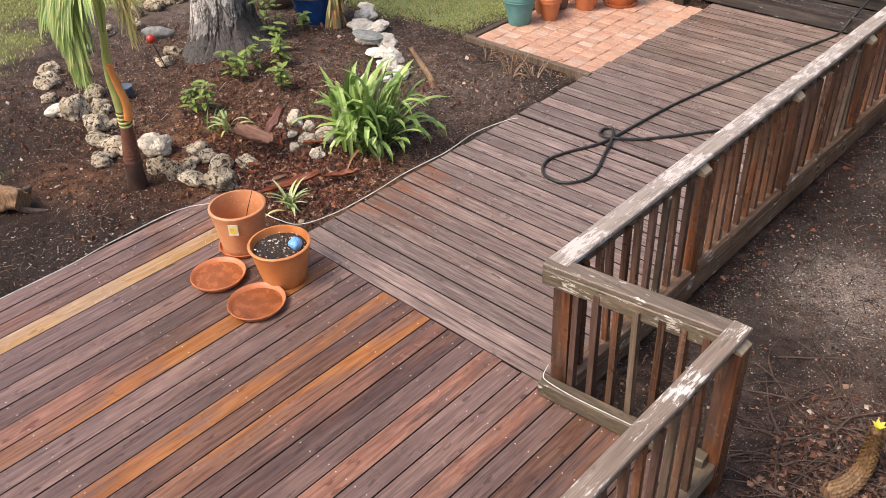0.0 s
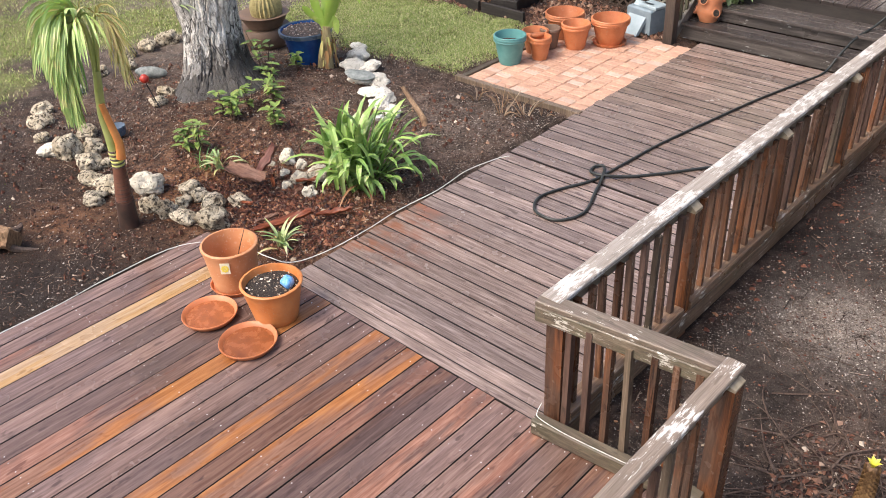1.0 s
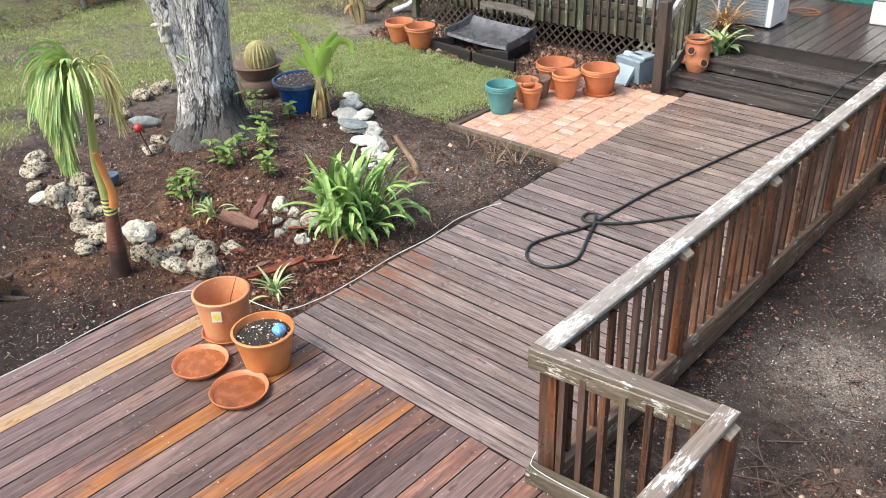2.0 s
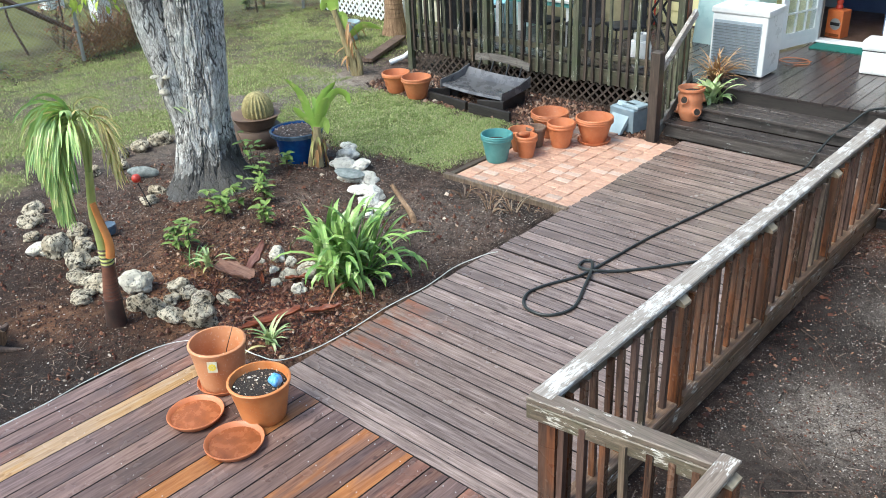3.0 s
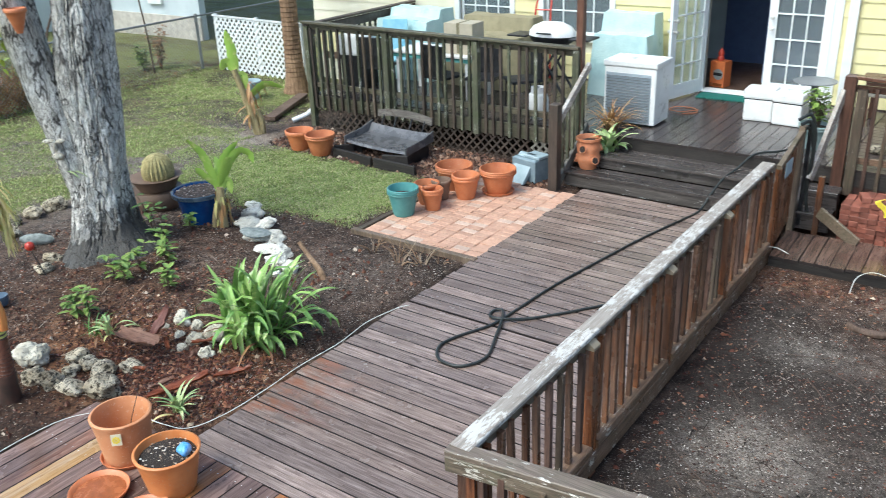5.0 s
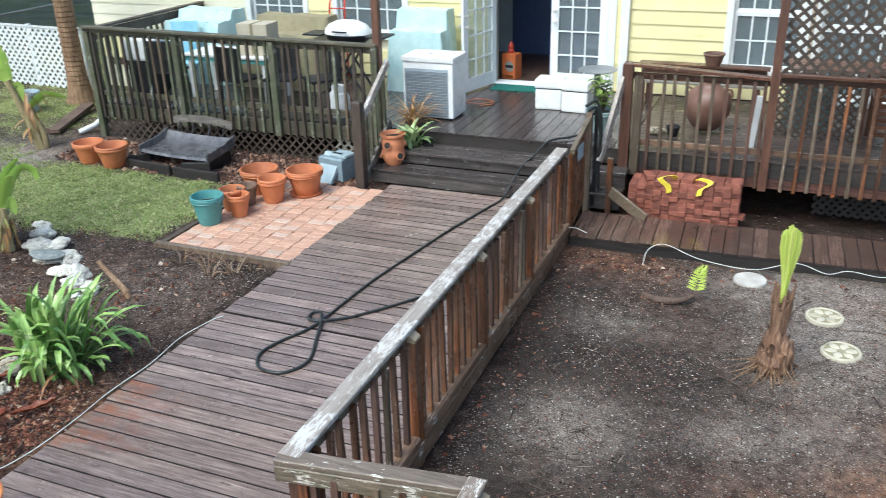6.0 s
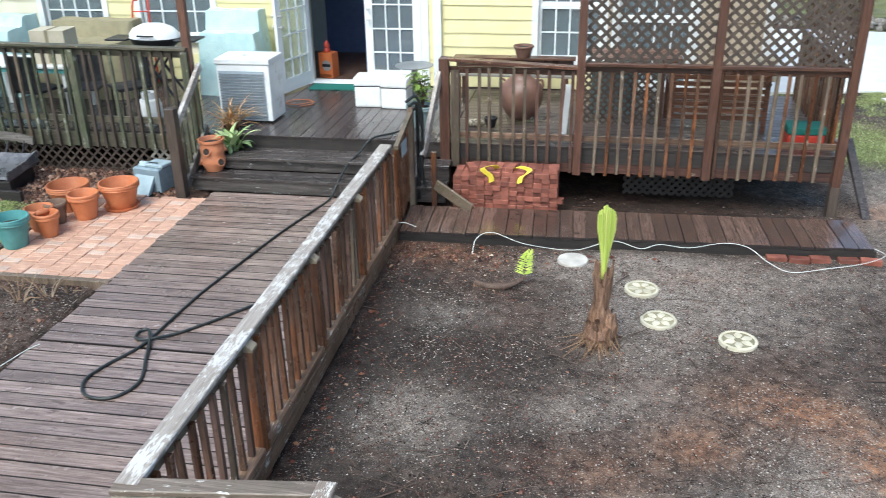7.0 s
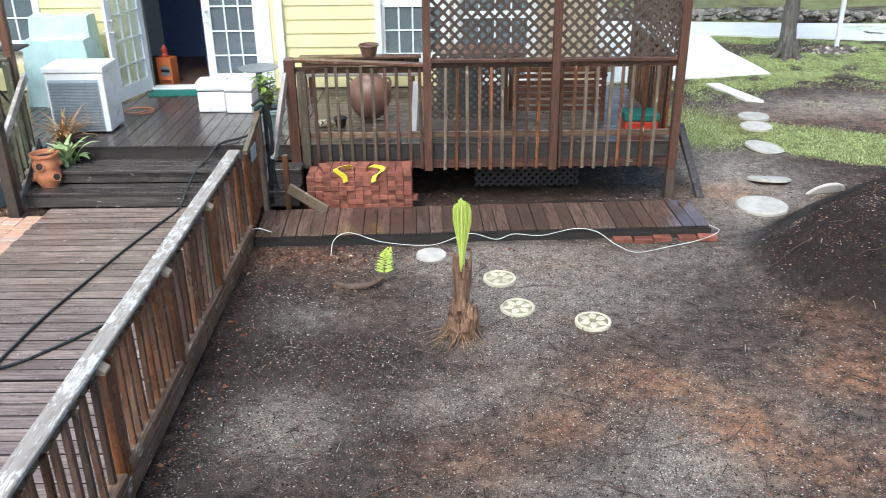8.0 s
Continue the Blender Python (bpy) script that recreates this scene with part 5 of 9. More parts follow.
pot("ribbed teal glazed pot on the brick patio", (-6.0, 7.55, 0.0), 0.18, 0.34, TEAL, 0.72, name="teal_pot", rim=0.2, rings=2)
pot("small terracotta pot on the brick patio", (-5.8, 7.86, 0.0), 0.128, 0.27, TERRA, 0.4, rim=0.25, rings=1)
pot("small terracotta pot behind the teal pot", (-5.98, 8.0, 0.0), 0.15, 0.27, TERRA, 0.7)
pot("small grey-brown clay pot on the patio", (-5.92, 8.22, 0.0), 0.12, 0.25, CLAY_BROWN, 0.7)
pot("medium ribbed terracotta pot on the patio", (-5.67, 8.39, 0.0), 0.165, 0.31, TERRA, 0.45, rim=0.22, rings=1)
pot("wide ribbed terracotta pot on the patio", (-6.02, 8.65, 0.0), 0.23, 0.31, TERRA, 0.45, rim=0.22, rings=2)
pot("wide ribbed terracotta pot standing in a saucer", (-5.43, 8.76, 0.0), 0.22, 0.31, TERRA, 0.45, True, rim=0.22, rings=2)
pot("large terracotta pot on the lawn", (-9.12, 9.02, -0.04), 0.205, 0.3, TERRA, 0.4, rim=0.2)
pot("large terracotta pot on the lawn edge", (-8.66, 8.98, -0.04), 0.215, 0.31, TERRA, 0.4, rim=0.2, rings=1)


SOIL_PEBBLE = plain("pebbly_soil", (0.07, 0.05, 0.04), (0.2, 0.15, 0.12), 0.85, 30, 0, 0.9, 0.02, 0.1, (0.5, 0.43, 0.37))


TERRA_JAR = plain("terracotta_jar", (0.48, 0.16, 0.065), (0.58, 0.235, 0.115), 0.5, 7, 0, 0.25, 0.003, 0.08, (0.42, 0.25, 0.17))


def strawberry_jar(at):
    p = thing("strawberry_jar", "terracotta strawberry jar with planting pockets on the step", "flower pot", at, 20)
    bm = B()
    lathe(bm, [(0.001, 0), (0.105, 0), (0.11, 0.02), (0.15, 0.1), (0.155, 0.16), (0.14, 0.2), (0.15, 0.24), (0.155, 0.31), (0.14, 0.35), (0.145, 0.37),
               (0.165, 0.38), (0.165, 0.41), (0.145, 0.41), (0.13, 0.37), (0.12, 0.33), (0.001, 0.32)], 32)
    part("jar_wall", bm, TERRA_JAR, p, smooth=True)
    part("soil", soil_bm(0.12, 0.36), SOIL, p)
    for k, z in ((0, 0.13), (1, 0.28), (2, 0.13), (3, 0.28), (4, 0.13), (5, 0.28)):
        an = 2 * math.pi * k / 6 - 0.9
        out = Vector((math.cos(an), math.sin(an), 0))
        m = Matrix.Translation(out * 0.148 + Vector((0, 0, z))) @ (out + Vector((0, 0, 0.35))).to_track_quat("Z", "Y").to_matrix().to_4x4()
        bm = B()
        lathe(bm, [(0.05, -0.02), (0.056, 0.012), (0.05, 0.02), (0.04, 0.016), (0.036, 0.0)], 14)
        bmesh.ops.transform(bm, matrix=m, verts=bm.verts)
        pk = part("pocket", bm, TERRA_JAR, p, smooth=True)
        bm = B()
        lathe(bm, [(0.001, 0.021), (0.041, 0.0195), (0.041, -0.01)], 12)
        bmesh.ops.transform(bm, matrix=m, verts=bm.verts)
        part("pocket_soil", bm, SOIL, pk)


strawberry_jar((-4.67, 9.74, 0.163))
pot("cobalt blue glazed pot full of pebbly soil, beside the tree", (-7.99, 6.17, -0.03), 0.285, 0.42, COBALT, 0.9, name="blue_pot", base=0.72, rim=0.1, lip=1.08)
for ob in list(scene.objects):
    if ob.name.startswith("blue_pot"):
        bm = B()
        lathe(bm, [(0.3, 0.37), (0.316, 0.375), (0.322, 0.42), (0.31, 0.428), (0.298, 0.42), (0.296, 0.385)], 36)
        part("rim_band", bm, COBALT_RIM, ob, "slate blue glazed rim", smooth=True)
        for kid in ob.children:
            if kid.name.startswith("soil"):
                kid.data.materials[0] = SOIL_PEBBLE
                kid.matrix_local = Matrix.Translation((0, 0, 0.02)) @ Matrix.Diagonal((1.11, 1.11, 1.0, 1.0))
        R = random.Random(23)
        bm = B()
        for k in range(170):
            an, rr, w = R.uniform(0, 6.28), 0.26 * R.random() ** 0.5, R.uniform(0.006, 0.015)
            was = len(bm.verts)
            stone(bm, (w, w * 0.8, w * 0.5), k, 1, 0.3)
            bm.verts.ensure_lookup_table()
            bmesh.ops.translate(bm, vec=(rr * math.cos(an), rr * math.sin(an), 0.415), verts=bm.verts[was:])
        tagged(part("pebbles", bm, chips("pebbles", [(0.0, (0.1, 0.07, 0.06)), (0.5, (0.3, 0.22, 0.18)), (0.85, (0.5, 0.4, 0.34)), (1.0, (0.7, 0.66, 0.6))]), ob, "pinkish grey pebbles"), kind="stuff")


# ---- hose and cords ----
def hose():
    pts = [(-2.35, 10.6, 0.53), (-2.5, 10.4, 0.52), (-2.72, 10.22, 0.5), (-2.85, 10.0, 0.36), (-2.92, 9.75, 0.3), (-2.98, 9.5, 0.16), (-3.03, 9.3, 0.02), (-3.12, 8.9, 0.014),
           (-3.28, 8.2, 0.014), (-3.42, 7.4, 0.014), (-3.53, 6.7, 0.014), (-3.58, 6.1, 0.014), (-3.62, 5.75, 0.014), (-3.76, 5.42, 0.014), (-3.8, 5.2, 0.014), (-3.68, 5.02, 0.014),
           (-3.46, 5.02, 0.014), (-3.36, 5.25, 0.014), (-3.48, 5.6, 0.02), (-3.58, 5.86, 0.03), (-3.68, 6.02, 0.025), (-3.75, 5.98, 0.014), (-3.72, 5.88, 0.014), (-3.6, 5.86, 0.03),
           (-3.42, 6.0, 0.014), (-3.2, 6.25, 0.014), (-2.9, 6.65, 0.014), (-2.55, 7.05, 0.014), (-2.3, 7.3, 0.014), (-2.2, 7.5, 0.014)]
    bm = B()
    tube(bm, smooth_line(pts, 7), 0.0135, 10)
    solid("garden_hose", bm, RUBBER, "black rubber garden hose looped on the walkway", "hose", smooth=True)


hose()


def cord(name, label, pts, r=0.0042):
    bm = B()
    line = [Vector(p) for p in smooth_line(pts, 6)]
    line = [p + Vector((0.01 * noise.noise(p * 3), 0.01 * noise.noise(p * 3 + Vector((9, 0, 0))), 0)) for p in line]
    tube(bm, line, r, 6)
    solid(name, bm, CORD, label, "cord", smooth=True)


cord("light_cord", "thin white lighting cord along the walkway edge",
     [(-5.64, 0.2, -0.02), (-5.66, 1.0, -0.02), (-5.62, 1.7, 0.0), (-5.68, 2.2, -0.02), (-5.62, 2.8, 0.0), (-5.3, 3.12, -0.01), (-4.95, 3.18, -0.02), (-4.72, 3.24, -0.01), (-4.62, 3.5, 0.0), (-4.59, 3.9, 0.005), (-4.62, 4.3, 0.0), (-4.585, 4.8, 0.005), (-4.63, 5.2, 0.0), (-4.57, 5.55, 0.004), (-4.5, 5.68, 0.008)])
cord("light_cord", "thin white cord stapled to the low railing board",
     [(-2.17, 3.1, 0.16), (-2.165, 3.05, 0.122), (-2.12, 3.02, 0.121), (-1.95, 3.018, 0.121), (-1.75, 3.035, 0.121), (-1.5, 3.06, 0.121), (-1.2, 3.085, 0.121)], 0.0022)
cord("light_cord", "white lighting cord draped along the boardwalk",
     [(-2.06, 8.62, 0.04), (-1.95, 8.6, 0.06), (-1.82, 8.57, 0.03)])
cord("light_cord", "white lighting cord draped along the boardwalk edge",
     [(-1.17, 8.35, -0.15), (-1.14, 8.5, -0.03), (-0.98, 8.6, 0.0), (-0.62, 8.57, -0.1), (-0.1, 8.56, -0.14), (0.3, 8.66, -0.05), (0.6, 8.63, -0.11), (0.8, 8.66, -0.06), (1.1, 8.66, -0.08), (1.45, 8.71, -0.03), (1.7, 8.66, -0.04), (1.9, 8.5, -0.13), (2.1, 8.36, -0.16), (2.5, 8.5, -0.15), (2.85, 8.62, -0.13), (3.08, 8.78, -0.1), (3.02, 8.95, -0.1)])

# ---- things on the raised deck ----
TARP = plain("tarp_aqua", (0.42, 0.6, 0.6), (0.56, 0.72, 0.7), 0.35, 4, 0, 0.4, 0.02, 0.05)
TARP_BLUE = plain("plastic_sky_blue", (0.2, 0.45, 0.58), (0.35, 0.6, 0.7), 0.35, 4, 0, 0.3, 0.01, 0.05)
OLIVE = plain("cushion_olive", (0.19, 0.165, 0.095), (0.28, 0.245, 0.15), 0.8, 5)
CARDBOARD = plain("box_tan", (0.5, 0.44, 0.32), (0.6, 0.53, 0.4), 0.7, 6)
RED = plain("paint_red", (0.4, 0.03, 0.02), (0.5, 0.06, 0.03), 0.35, 8)
GREEN_MAT = plain("mat_green", (0.012, 0.1, 0.08), (0.02, 0.15, 0.12), 0.7, 20)
ORANGE_BAG = plain("bag_orange", (0.42, 0.1, 0.03), (0.52, 0.16, 0.05), 0.4, 10)
GREY_POT = plain("pot_grey_green", (0.16, 0.22, 0.22), (0.24, 0.31, 0.31), 0.45, 6)
GREY_BOARD = plain("board_slate", (0.28, 0.36, 0.39), (0.4, 0.48, 0.51), 0.55, 6)
RUST_JAR = plain("clay_rust", (0.12, 0.06, 0.04), (0.2, 0.11, 0.08), 0.5, 5)
CHROME = plain("metal_grey", (0.25, 0.26, 0.27), (0.36, 0.37, 0.38), 0.4, 8, 0.5)


def draped(name, label, at, sx, sy, steps, mat, rz=0.0):
    """Covered furniture: soft stepped heap with folds. steps: (from, to along y, height)."""
    t = thing(name, label, "tarpaulin", at, rz)
    bm = B()
    nx, ny = 26, 18
    rows = []
    for j in range(ny + 1):
        row = []
        for i in range(nx + 1):
            u, v = i / nx, j / ny
            hgt = max(h * float(step01(v, a - 0.05, a + 0.03)) * float(1 - step01(v, b - 0.03, b + 0.05)) for a, b, h in steps)
            hgt *= float(step01(u, 0.0, 0.06) * (1 - step01(u, 0.94, 1.0)))
            hgt = max(hgt, 0.0)
            x, y = (u - 0.5) * sx, (v - 0.5) * sy
            fold = 0.02 * noise.noise(Vector((x * 9, y * 9, hgt * 2)))
            row.append(bm.verts.new((x + fold, y + fold, hgt + 0.025 * noise.noise(Vector((x * 4, y * 4, 3.0))) * (hgt > 0.1))))
        rows.append(row)
    for a, b in zip(rows, rows[1:]):
        for i in range(nx):
            bm.faces.new((a[i], a[i + 1], b[i + 1], b[i]))
    part("cover", bm, mat, t, smooth=True)
    return t


draped("covered_appliance", "appliance under a pale aqua tarpaulin beside the door", (-5.4, 12.42, UP), 0.98, 0.75, [(0.12, 0.98, 0.92), (0.5, 0.98, 1.2)], TARP)
draped("covered_furniture", "garden furniture under a pale aqua tarpaulin", (-9.2, 12.1, UP), 1.25, 0.9, [(0.05, 0.98, 0.98), (0.5, 0.98, 1.12)], TARP)
draped("covered_sofa", "outdoor sofa under an olive-brown cover", (-7.6, 12.15, UP), 1.55, 0.95, [(0.05, 0.98, 0.82), (0.55, 0.98, 1.06)], OLIVE)


def rounded(bm, sx, sy, sz, c=0.02, m=None):
    was = len(bm.verts)
    r = bmesh.ops.create_cube(bm, size=1.0)
    bmesh.ops.scale(bm, vec=(sx, sy, sz), verts=r["verts"])
    bmesh.ops.translate(bm, vec=(0, 0, sz / 2), verts=r["verts"])
    es = list({e for v in r["verts"] for e in v.link_edges})
    bmesh.ops.bevel(bm, geom=es, offset=c, segments=2, affect="EDGES", profile=0.6)
    if m is not None:
        bm.verts.ensure_lookup_table()
        bmesh.ops.transform(bm, matrix=m, verts=bm.verts[was:])
    return bm


COIL_BACK = plain("panel_blue_grey", (0.26, 0.3, 0.34), (0.36, 0.41, 0.45), 0.5, 5)
COIL = plain("coil_enamel", (0.09, 0.1, 0.11), (0.16, 0.17, 0.18), 0.4, 20)


def freezer():
    t = thing("chest_freezer", "old white chest freezer showing its black condenser coil", "freezer", (-4.59, 11.0, UP), 0)
    part("cabinet", rounded(B(), 0.74, 0.5, 0.76, 0.02), WHITE_DIRTY, t, at=(0, 0, 0.025))
    part("lid", rounded(B(), 0.77, 0.53, 0.075, 0.015), WHITE_DIRTY, t, at=(0, 0, 0.786))
    bm = B()
    box(bm, -0.34, 0.3, -0.256, -0.2505, 0.05, 0.7)
    coil_back = part("coil_panel", bm, COIL_BACK, t, "blue-grey panel behind the coil")
    for k in range(17):
        bm = B()
        z = 0.07 + k * 0.037
        tube(bm, [(-0.33, -0.272, z), (0.29, -0.272, z)], 0.0058, 6)
        part("coil_tube", bm, COIL, coil_back)
    for k in range(5):
        bm = B()
        x = -0.3 + k * 0.14
        tube(bm, [(x, -0.264, 0.07), (x, -0.264, 0.65)], 0.0016, 5)
        part("coil_wire", bm, COIL, coil_back)
    for x in (-0.3, 0.3):
        for y in (-0.18, 0.18):
            bm = B()
            lathe(bm, [(0.02, 0.0), (0.02, 0.03)], 10)
            part("foot", bm, STEEL_DARK, t, at=(x, y, 0))


freezer()


def cooler(label, at, rz):
    t = thing("cooler_box", label, "cooler", at, rz, "coolers by the door")
    part("tub", rounded(B(), 0.38, 0.33, 0.295, 0.03), WHITE_DIRTY, t)
    part("lid", rounded(B(), 0.4, 0.35, 0.13, 0.03), WHITE_DIRTY, t, at=(0, 0, 0.3))
    bm = B()
    box(bm, -0.188, 0.188, -0.163, 0.163, 0.296, 0.304)
    part("seam", bm, STEEL_DARK, t, "dark seam under the lid")


cooler("white plastic cooler box with its lid shut", (-3.16, 11.86, UP + 0.002), 3)
cooler("white plastic cooler box beside another", (-2.75, 11.8, UP + 0.002), -4)


def bird_table():
    t = thing("pedestal_dish", "grey shallow dish on a pedestal behind the coolers", "bird bath", (-2.55, 12.1, UP))
    bm = B()
    lathe(bm, [(0.001, 0.49), (0.2, 0.5), (0.27, 0.52), (0.28, 0.53), (0.27, 0.535), (0.18, 0.52), (0.001, 0.515)], 28)
    part("dish", bm, CHROME, t, smooth=True)
    bm = B()
    lathe(bm, [(0.14, 0.0), (0.13, 0.03), (0.04, 0.06), (0.035, 0.3), (0.05, 0.48)], 16)
    part("stem", bm, CHROME, t, smooth=True)


bird_table()


def grill():
    t = thing("barbecue_grill", "black barbecue with a white domed lid and side shelves", "barbecue", (-6.2, 11.55, UP), 0)
    bm = B()
    lathe(bm, [(0.3, 0.0), (0.29, 0.06), (0.24, 0.13), (0.14, 0.185), (0.001, 0.2)], 28)
    bmesh.ops.scale(bm, vec=(1.25, 0.85, 1), verts=bm.verts)
    part("lid", bm, WHITE_DIRTY, t, "white domed lid", at=(0, 0, 0.97), smooth=True)
    bm = B()
    lathe(bm, [(0.001, 0.0), (0.2, 0.01), (0.28, 0.08), (0.3, 0.14)], 28)
    bmesh.ops.scale(bm, vec=(1.22, 0.83, 1), verts=bm.verts)
    part("bowl", bm, STEEL_DARK, t, at=(0, 0, 0.815), smooth=True)
    for s in (-1, 1):
        bm = B()
        box(bm, s * 0.52 - 0.16, s * 0.52 + 0.16, -0.18, 0.18, 0.94, 0.965, 0.006)
        part("side_shelf", bm, STEEL_DARK, t)
        for y in (-0.17, 0.17):
            bm = B()
            beam(bm, (s * 0.36, y, 0.0), (-s * 0.2, y, 0.85), 0.03, 0.03)
            part("leg", bm, STEEL_DARK, t)
    bm = B()
    tube(bm, [(-0.12, -0.27, 1.03), (0.12, -0.27, 1.03)], 0.012, 8)
    part("handle", bm, STEEL_DARK, t)


grill()


def red_truck():
    t = thing("hand_truck", "red tubular hand truck leaning by the window", "hand truck", (-6.95, 12.6, UP), 10)
    for x in (-0.13, 0.13):
        bm = B()
        tube(bm, smooth_line([(x, 0, 0.05), (x, 0.0, 1.0), (x * 0.9, 0.08, 1.28), (x * 0.6, 0.16, 1.3)], 5), 0.016, 8)
        part("tube", bm, RED, t)
    for z in (0.2, 0.6, 0.95, 1.15):
        bm = B()
        tube(bm, [(-0.13, 0, z), (0.13, 0, z)], 0.012, 6)
        part("crossbar", bm, RED, t)
    for x in (-0.19, 0.19):
        bm = B()
        lathe(bm, [(0.1, -0.025), (0.12, -0.02), (0.12, 0.02), (0.1, 0.025)], 18)
        part("wheel", bm, RUBBER, t, at=Matrix.Translation((x, 0.06, 0.12)) @ Matrix.Rotation(radians(90), 4, "Y"))


red_truck()


def table_white():
    t = thing("plastic_table", "white plastic table with a teal edge behind the railing", "table", (-7.9, 11.1, UP))
    part("tabletop", rounded(B(), 1.5, 0.7, 0.04, 0.01), WHITE_DIRTY, t, at=(0, 0, 0.66))
    bm = B()
    box(bm, -0.72, 0.72, -0.33, 0.33, 0.6, 0.658)
    part("apron", bm, TEAL, t, "teal table apron")
    for x in (-0.66, 0.66):
        for y in (-0.28, 0.28):
            bm = B()
            box(bm, x - 0.03, x + 0.03, y - 0.03, y + 0.03, 0, 0.6)
            part("leg", bm, WHITE_DIRTY, t)


table_white()
bx = thing("cardboard_box", "plain tan cardboard box on the plastic table", "box", (-7.45, 11.05, UP + 0.702), 4)
part("box_body", rounded(B(), 0.5, 0.36, 0.46, 0.006), CARDBOARD, bx)
bm = B()
box(bm, -0.025, 0.025, -0.182, 0.182, 0.02, 0.463)
part("tape", bm, OLIVE, bx, "brown packing tape")
bx = thing("storage_tub", "white plastic storage tub with a blue cap", "tub", (-9.55, 11.0, UP), 8)
part("tub_body", rounded(B(), 0.55, 0.4, 0.34, 0.04), WHITE_DIRTY, bx, at=(0, 0, 0.52))
part("stand", rounded(B(), 0.5, 0.36, 0.518, 0.02), STEEL_DARK, bx, "dark stand")
part("cap", rounded(B(), 0.12, 0.1, 0.08, 0.02), BALL_BLUE, bx, at=(0.05, 0, 0.861))


def blue_chair(at, rz):
    t = thing("folding_chair", "sky-blue plastic folding chair", "chair", at, rz)
    part("seat", rounded(B(), 0.42, 0.42, 0.03, 0.01), TARP_BLUE, t, at=(0, 0, 0.43))
    part("backrest", rounded(B(), 0.42, 0.03, 0.55, 0.012), TARP_BLUE, t, at=Matrix.Translation((0, 0.2, 0.5)) @ Matrix.Rotation(radians(-14), 4, "X"))
    for x in (-0.18, 0.18):
        for y in (-0.18, 0.18):
            bm = B()
            tube(bm, [(x, y, 0), (x, y, 0.43)], 0.012, 6)
            part("leg", bm, CHROME, t)


blue_chair((-9.0, 11.25, UP), 30)


def dark_chair(at, rz):
    t = thing("patio_chair", "dark metal patio chair tucked behind the railing", "chair", at, rz, "patio chairs")
    part("seat", rounded(B(), 0.46, 0.46, 0.04, 0.01), STEEL_DARK, t, at=(0, 0, 0.42))
    bm = B()
    box(bm, -0.22, 0.22, 0.2, 0.225, 0.46, 0.92, 0.01)
    part("backrest", bm, STEEL_DARK, t)
    for x in (-0.2, 0.2):
        for y in (-0.2, 0.2):
            bm = B()
            tube(bm, [(x, y, 0), (x * 0.95, y * 0.95, 0.42)], 0.014, 6)
            part("leg", bm, STEEL_DARK, t)


dark_chair((-6.9, 10.75, UP), 15)
dark_chair((-6.3, 10.85, UP), -40)
dark_chair((-8.9, 10.7, UP), 190)
dark_chair((-7.5, 10.55, UP), 170)


def propane(at):
    t = thing("gas_cylinder", "white propane cylinder with its collar", "gas cylinder", at)
    bm = B()
    lathe(bm, [(0.1, 0.0), (0.1, 0.03), (0.15, 0.06), (0.155, 0.12), (0.155, 0.28), (0.13, 0.35), (0.04, 0.38), (0.001, 0.385)], 24)
    part("tank", bm, WHITE_DIRTY, t, smooth=True)
    bm = B()
    lathe(bm, [(0.095, 0.35), (0.095, 0.45), (0.088, 0.45), (0.088, 0.35)], 20)
    part("collar", bm, WHITE_DIRTY, t, smooth=True)
    bm = B()
    lathe(bm, [(0.02, 0.38), (0.02, 0.43), (0.03, 0.435), (0.03, 0.45)], 10)
    part("valve", bm, CHROME, t)


propane((-5.85, 10.5, UP))


def doormat():
    bm = B()
    n = 26
    rows = []
    for i in range(n + 1):
        x = -4.34 + 0.86 * i / n
        y = 12.62 - 0.03 * abs(math.sin(i * 1.2))
        rows.append([bm.verts.new(v) for v in ((x, 12.93, UP + 0.004), (x, 12.93, UP + 0.02), (x, y, UP + 0.02), (x, y, UP + 0.004))])
    for a, b in zip(rows, rows[1:]):
        for k in range(4):
            bm.faces.new((a[k], a[(k + 1) % 4], b[(k + 1) % 4], b[k]))
    bm.faces.new(rows[0])
    bm.faces.new(rows[-1])
    solid("doormat", bm, GREEN_MAT, "dark green scalloped doormat at the threshold", "doormat")


doormat()


def bag():
    t = thing("carton", "orange drinks carton with a white round emblem, inside the door", "carton", (-4.24, 13.4, UP + 0.022), -14)
    part("carton_body", rounded(B(), 0.25, 0.2, 0.4, 0.008), ORANGE_BAG, t)
    bm = B()
    bmesh.ops.create_circle(bm, cap_ends=True, segments=24, radius=0.085, matrix=Matrix.Translation((0.02, -0.103, 0.2)) @ Matrix.Rotation(radians(90), 4, "X"))
    e = part("emblem", bm, CHROME, t, "plain pale round emblem")
    bm = B()
    box(bm, -0.06, 0.09, -0.107, -0.104, 0.18, 0.225)
    part("print_bar", bm, STEEL_DARK, e)
    bm = B()
    box(bm, -0.12, 0.1, -0.1035, -0.1005, 0.02, 0.06)
    part("print_band", bm, TERRA_WET, t)
    ob = thing("lantern_red", "small red glass lantern standing on the carton", "lantern", (-4.26, 13.42, UP + 0.424))
    bm = B()
    lathe(bm, [(0.001, 0), (0.05, 0.0), (0.055, 0.03), (0.035, 0.06), (0.05, 0.1), (0.03, 0.15), (0.012, 0.17), (0.001, 0.2)], 16)
    part("lantern_body", bm, RED, ob, smooth=True)


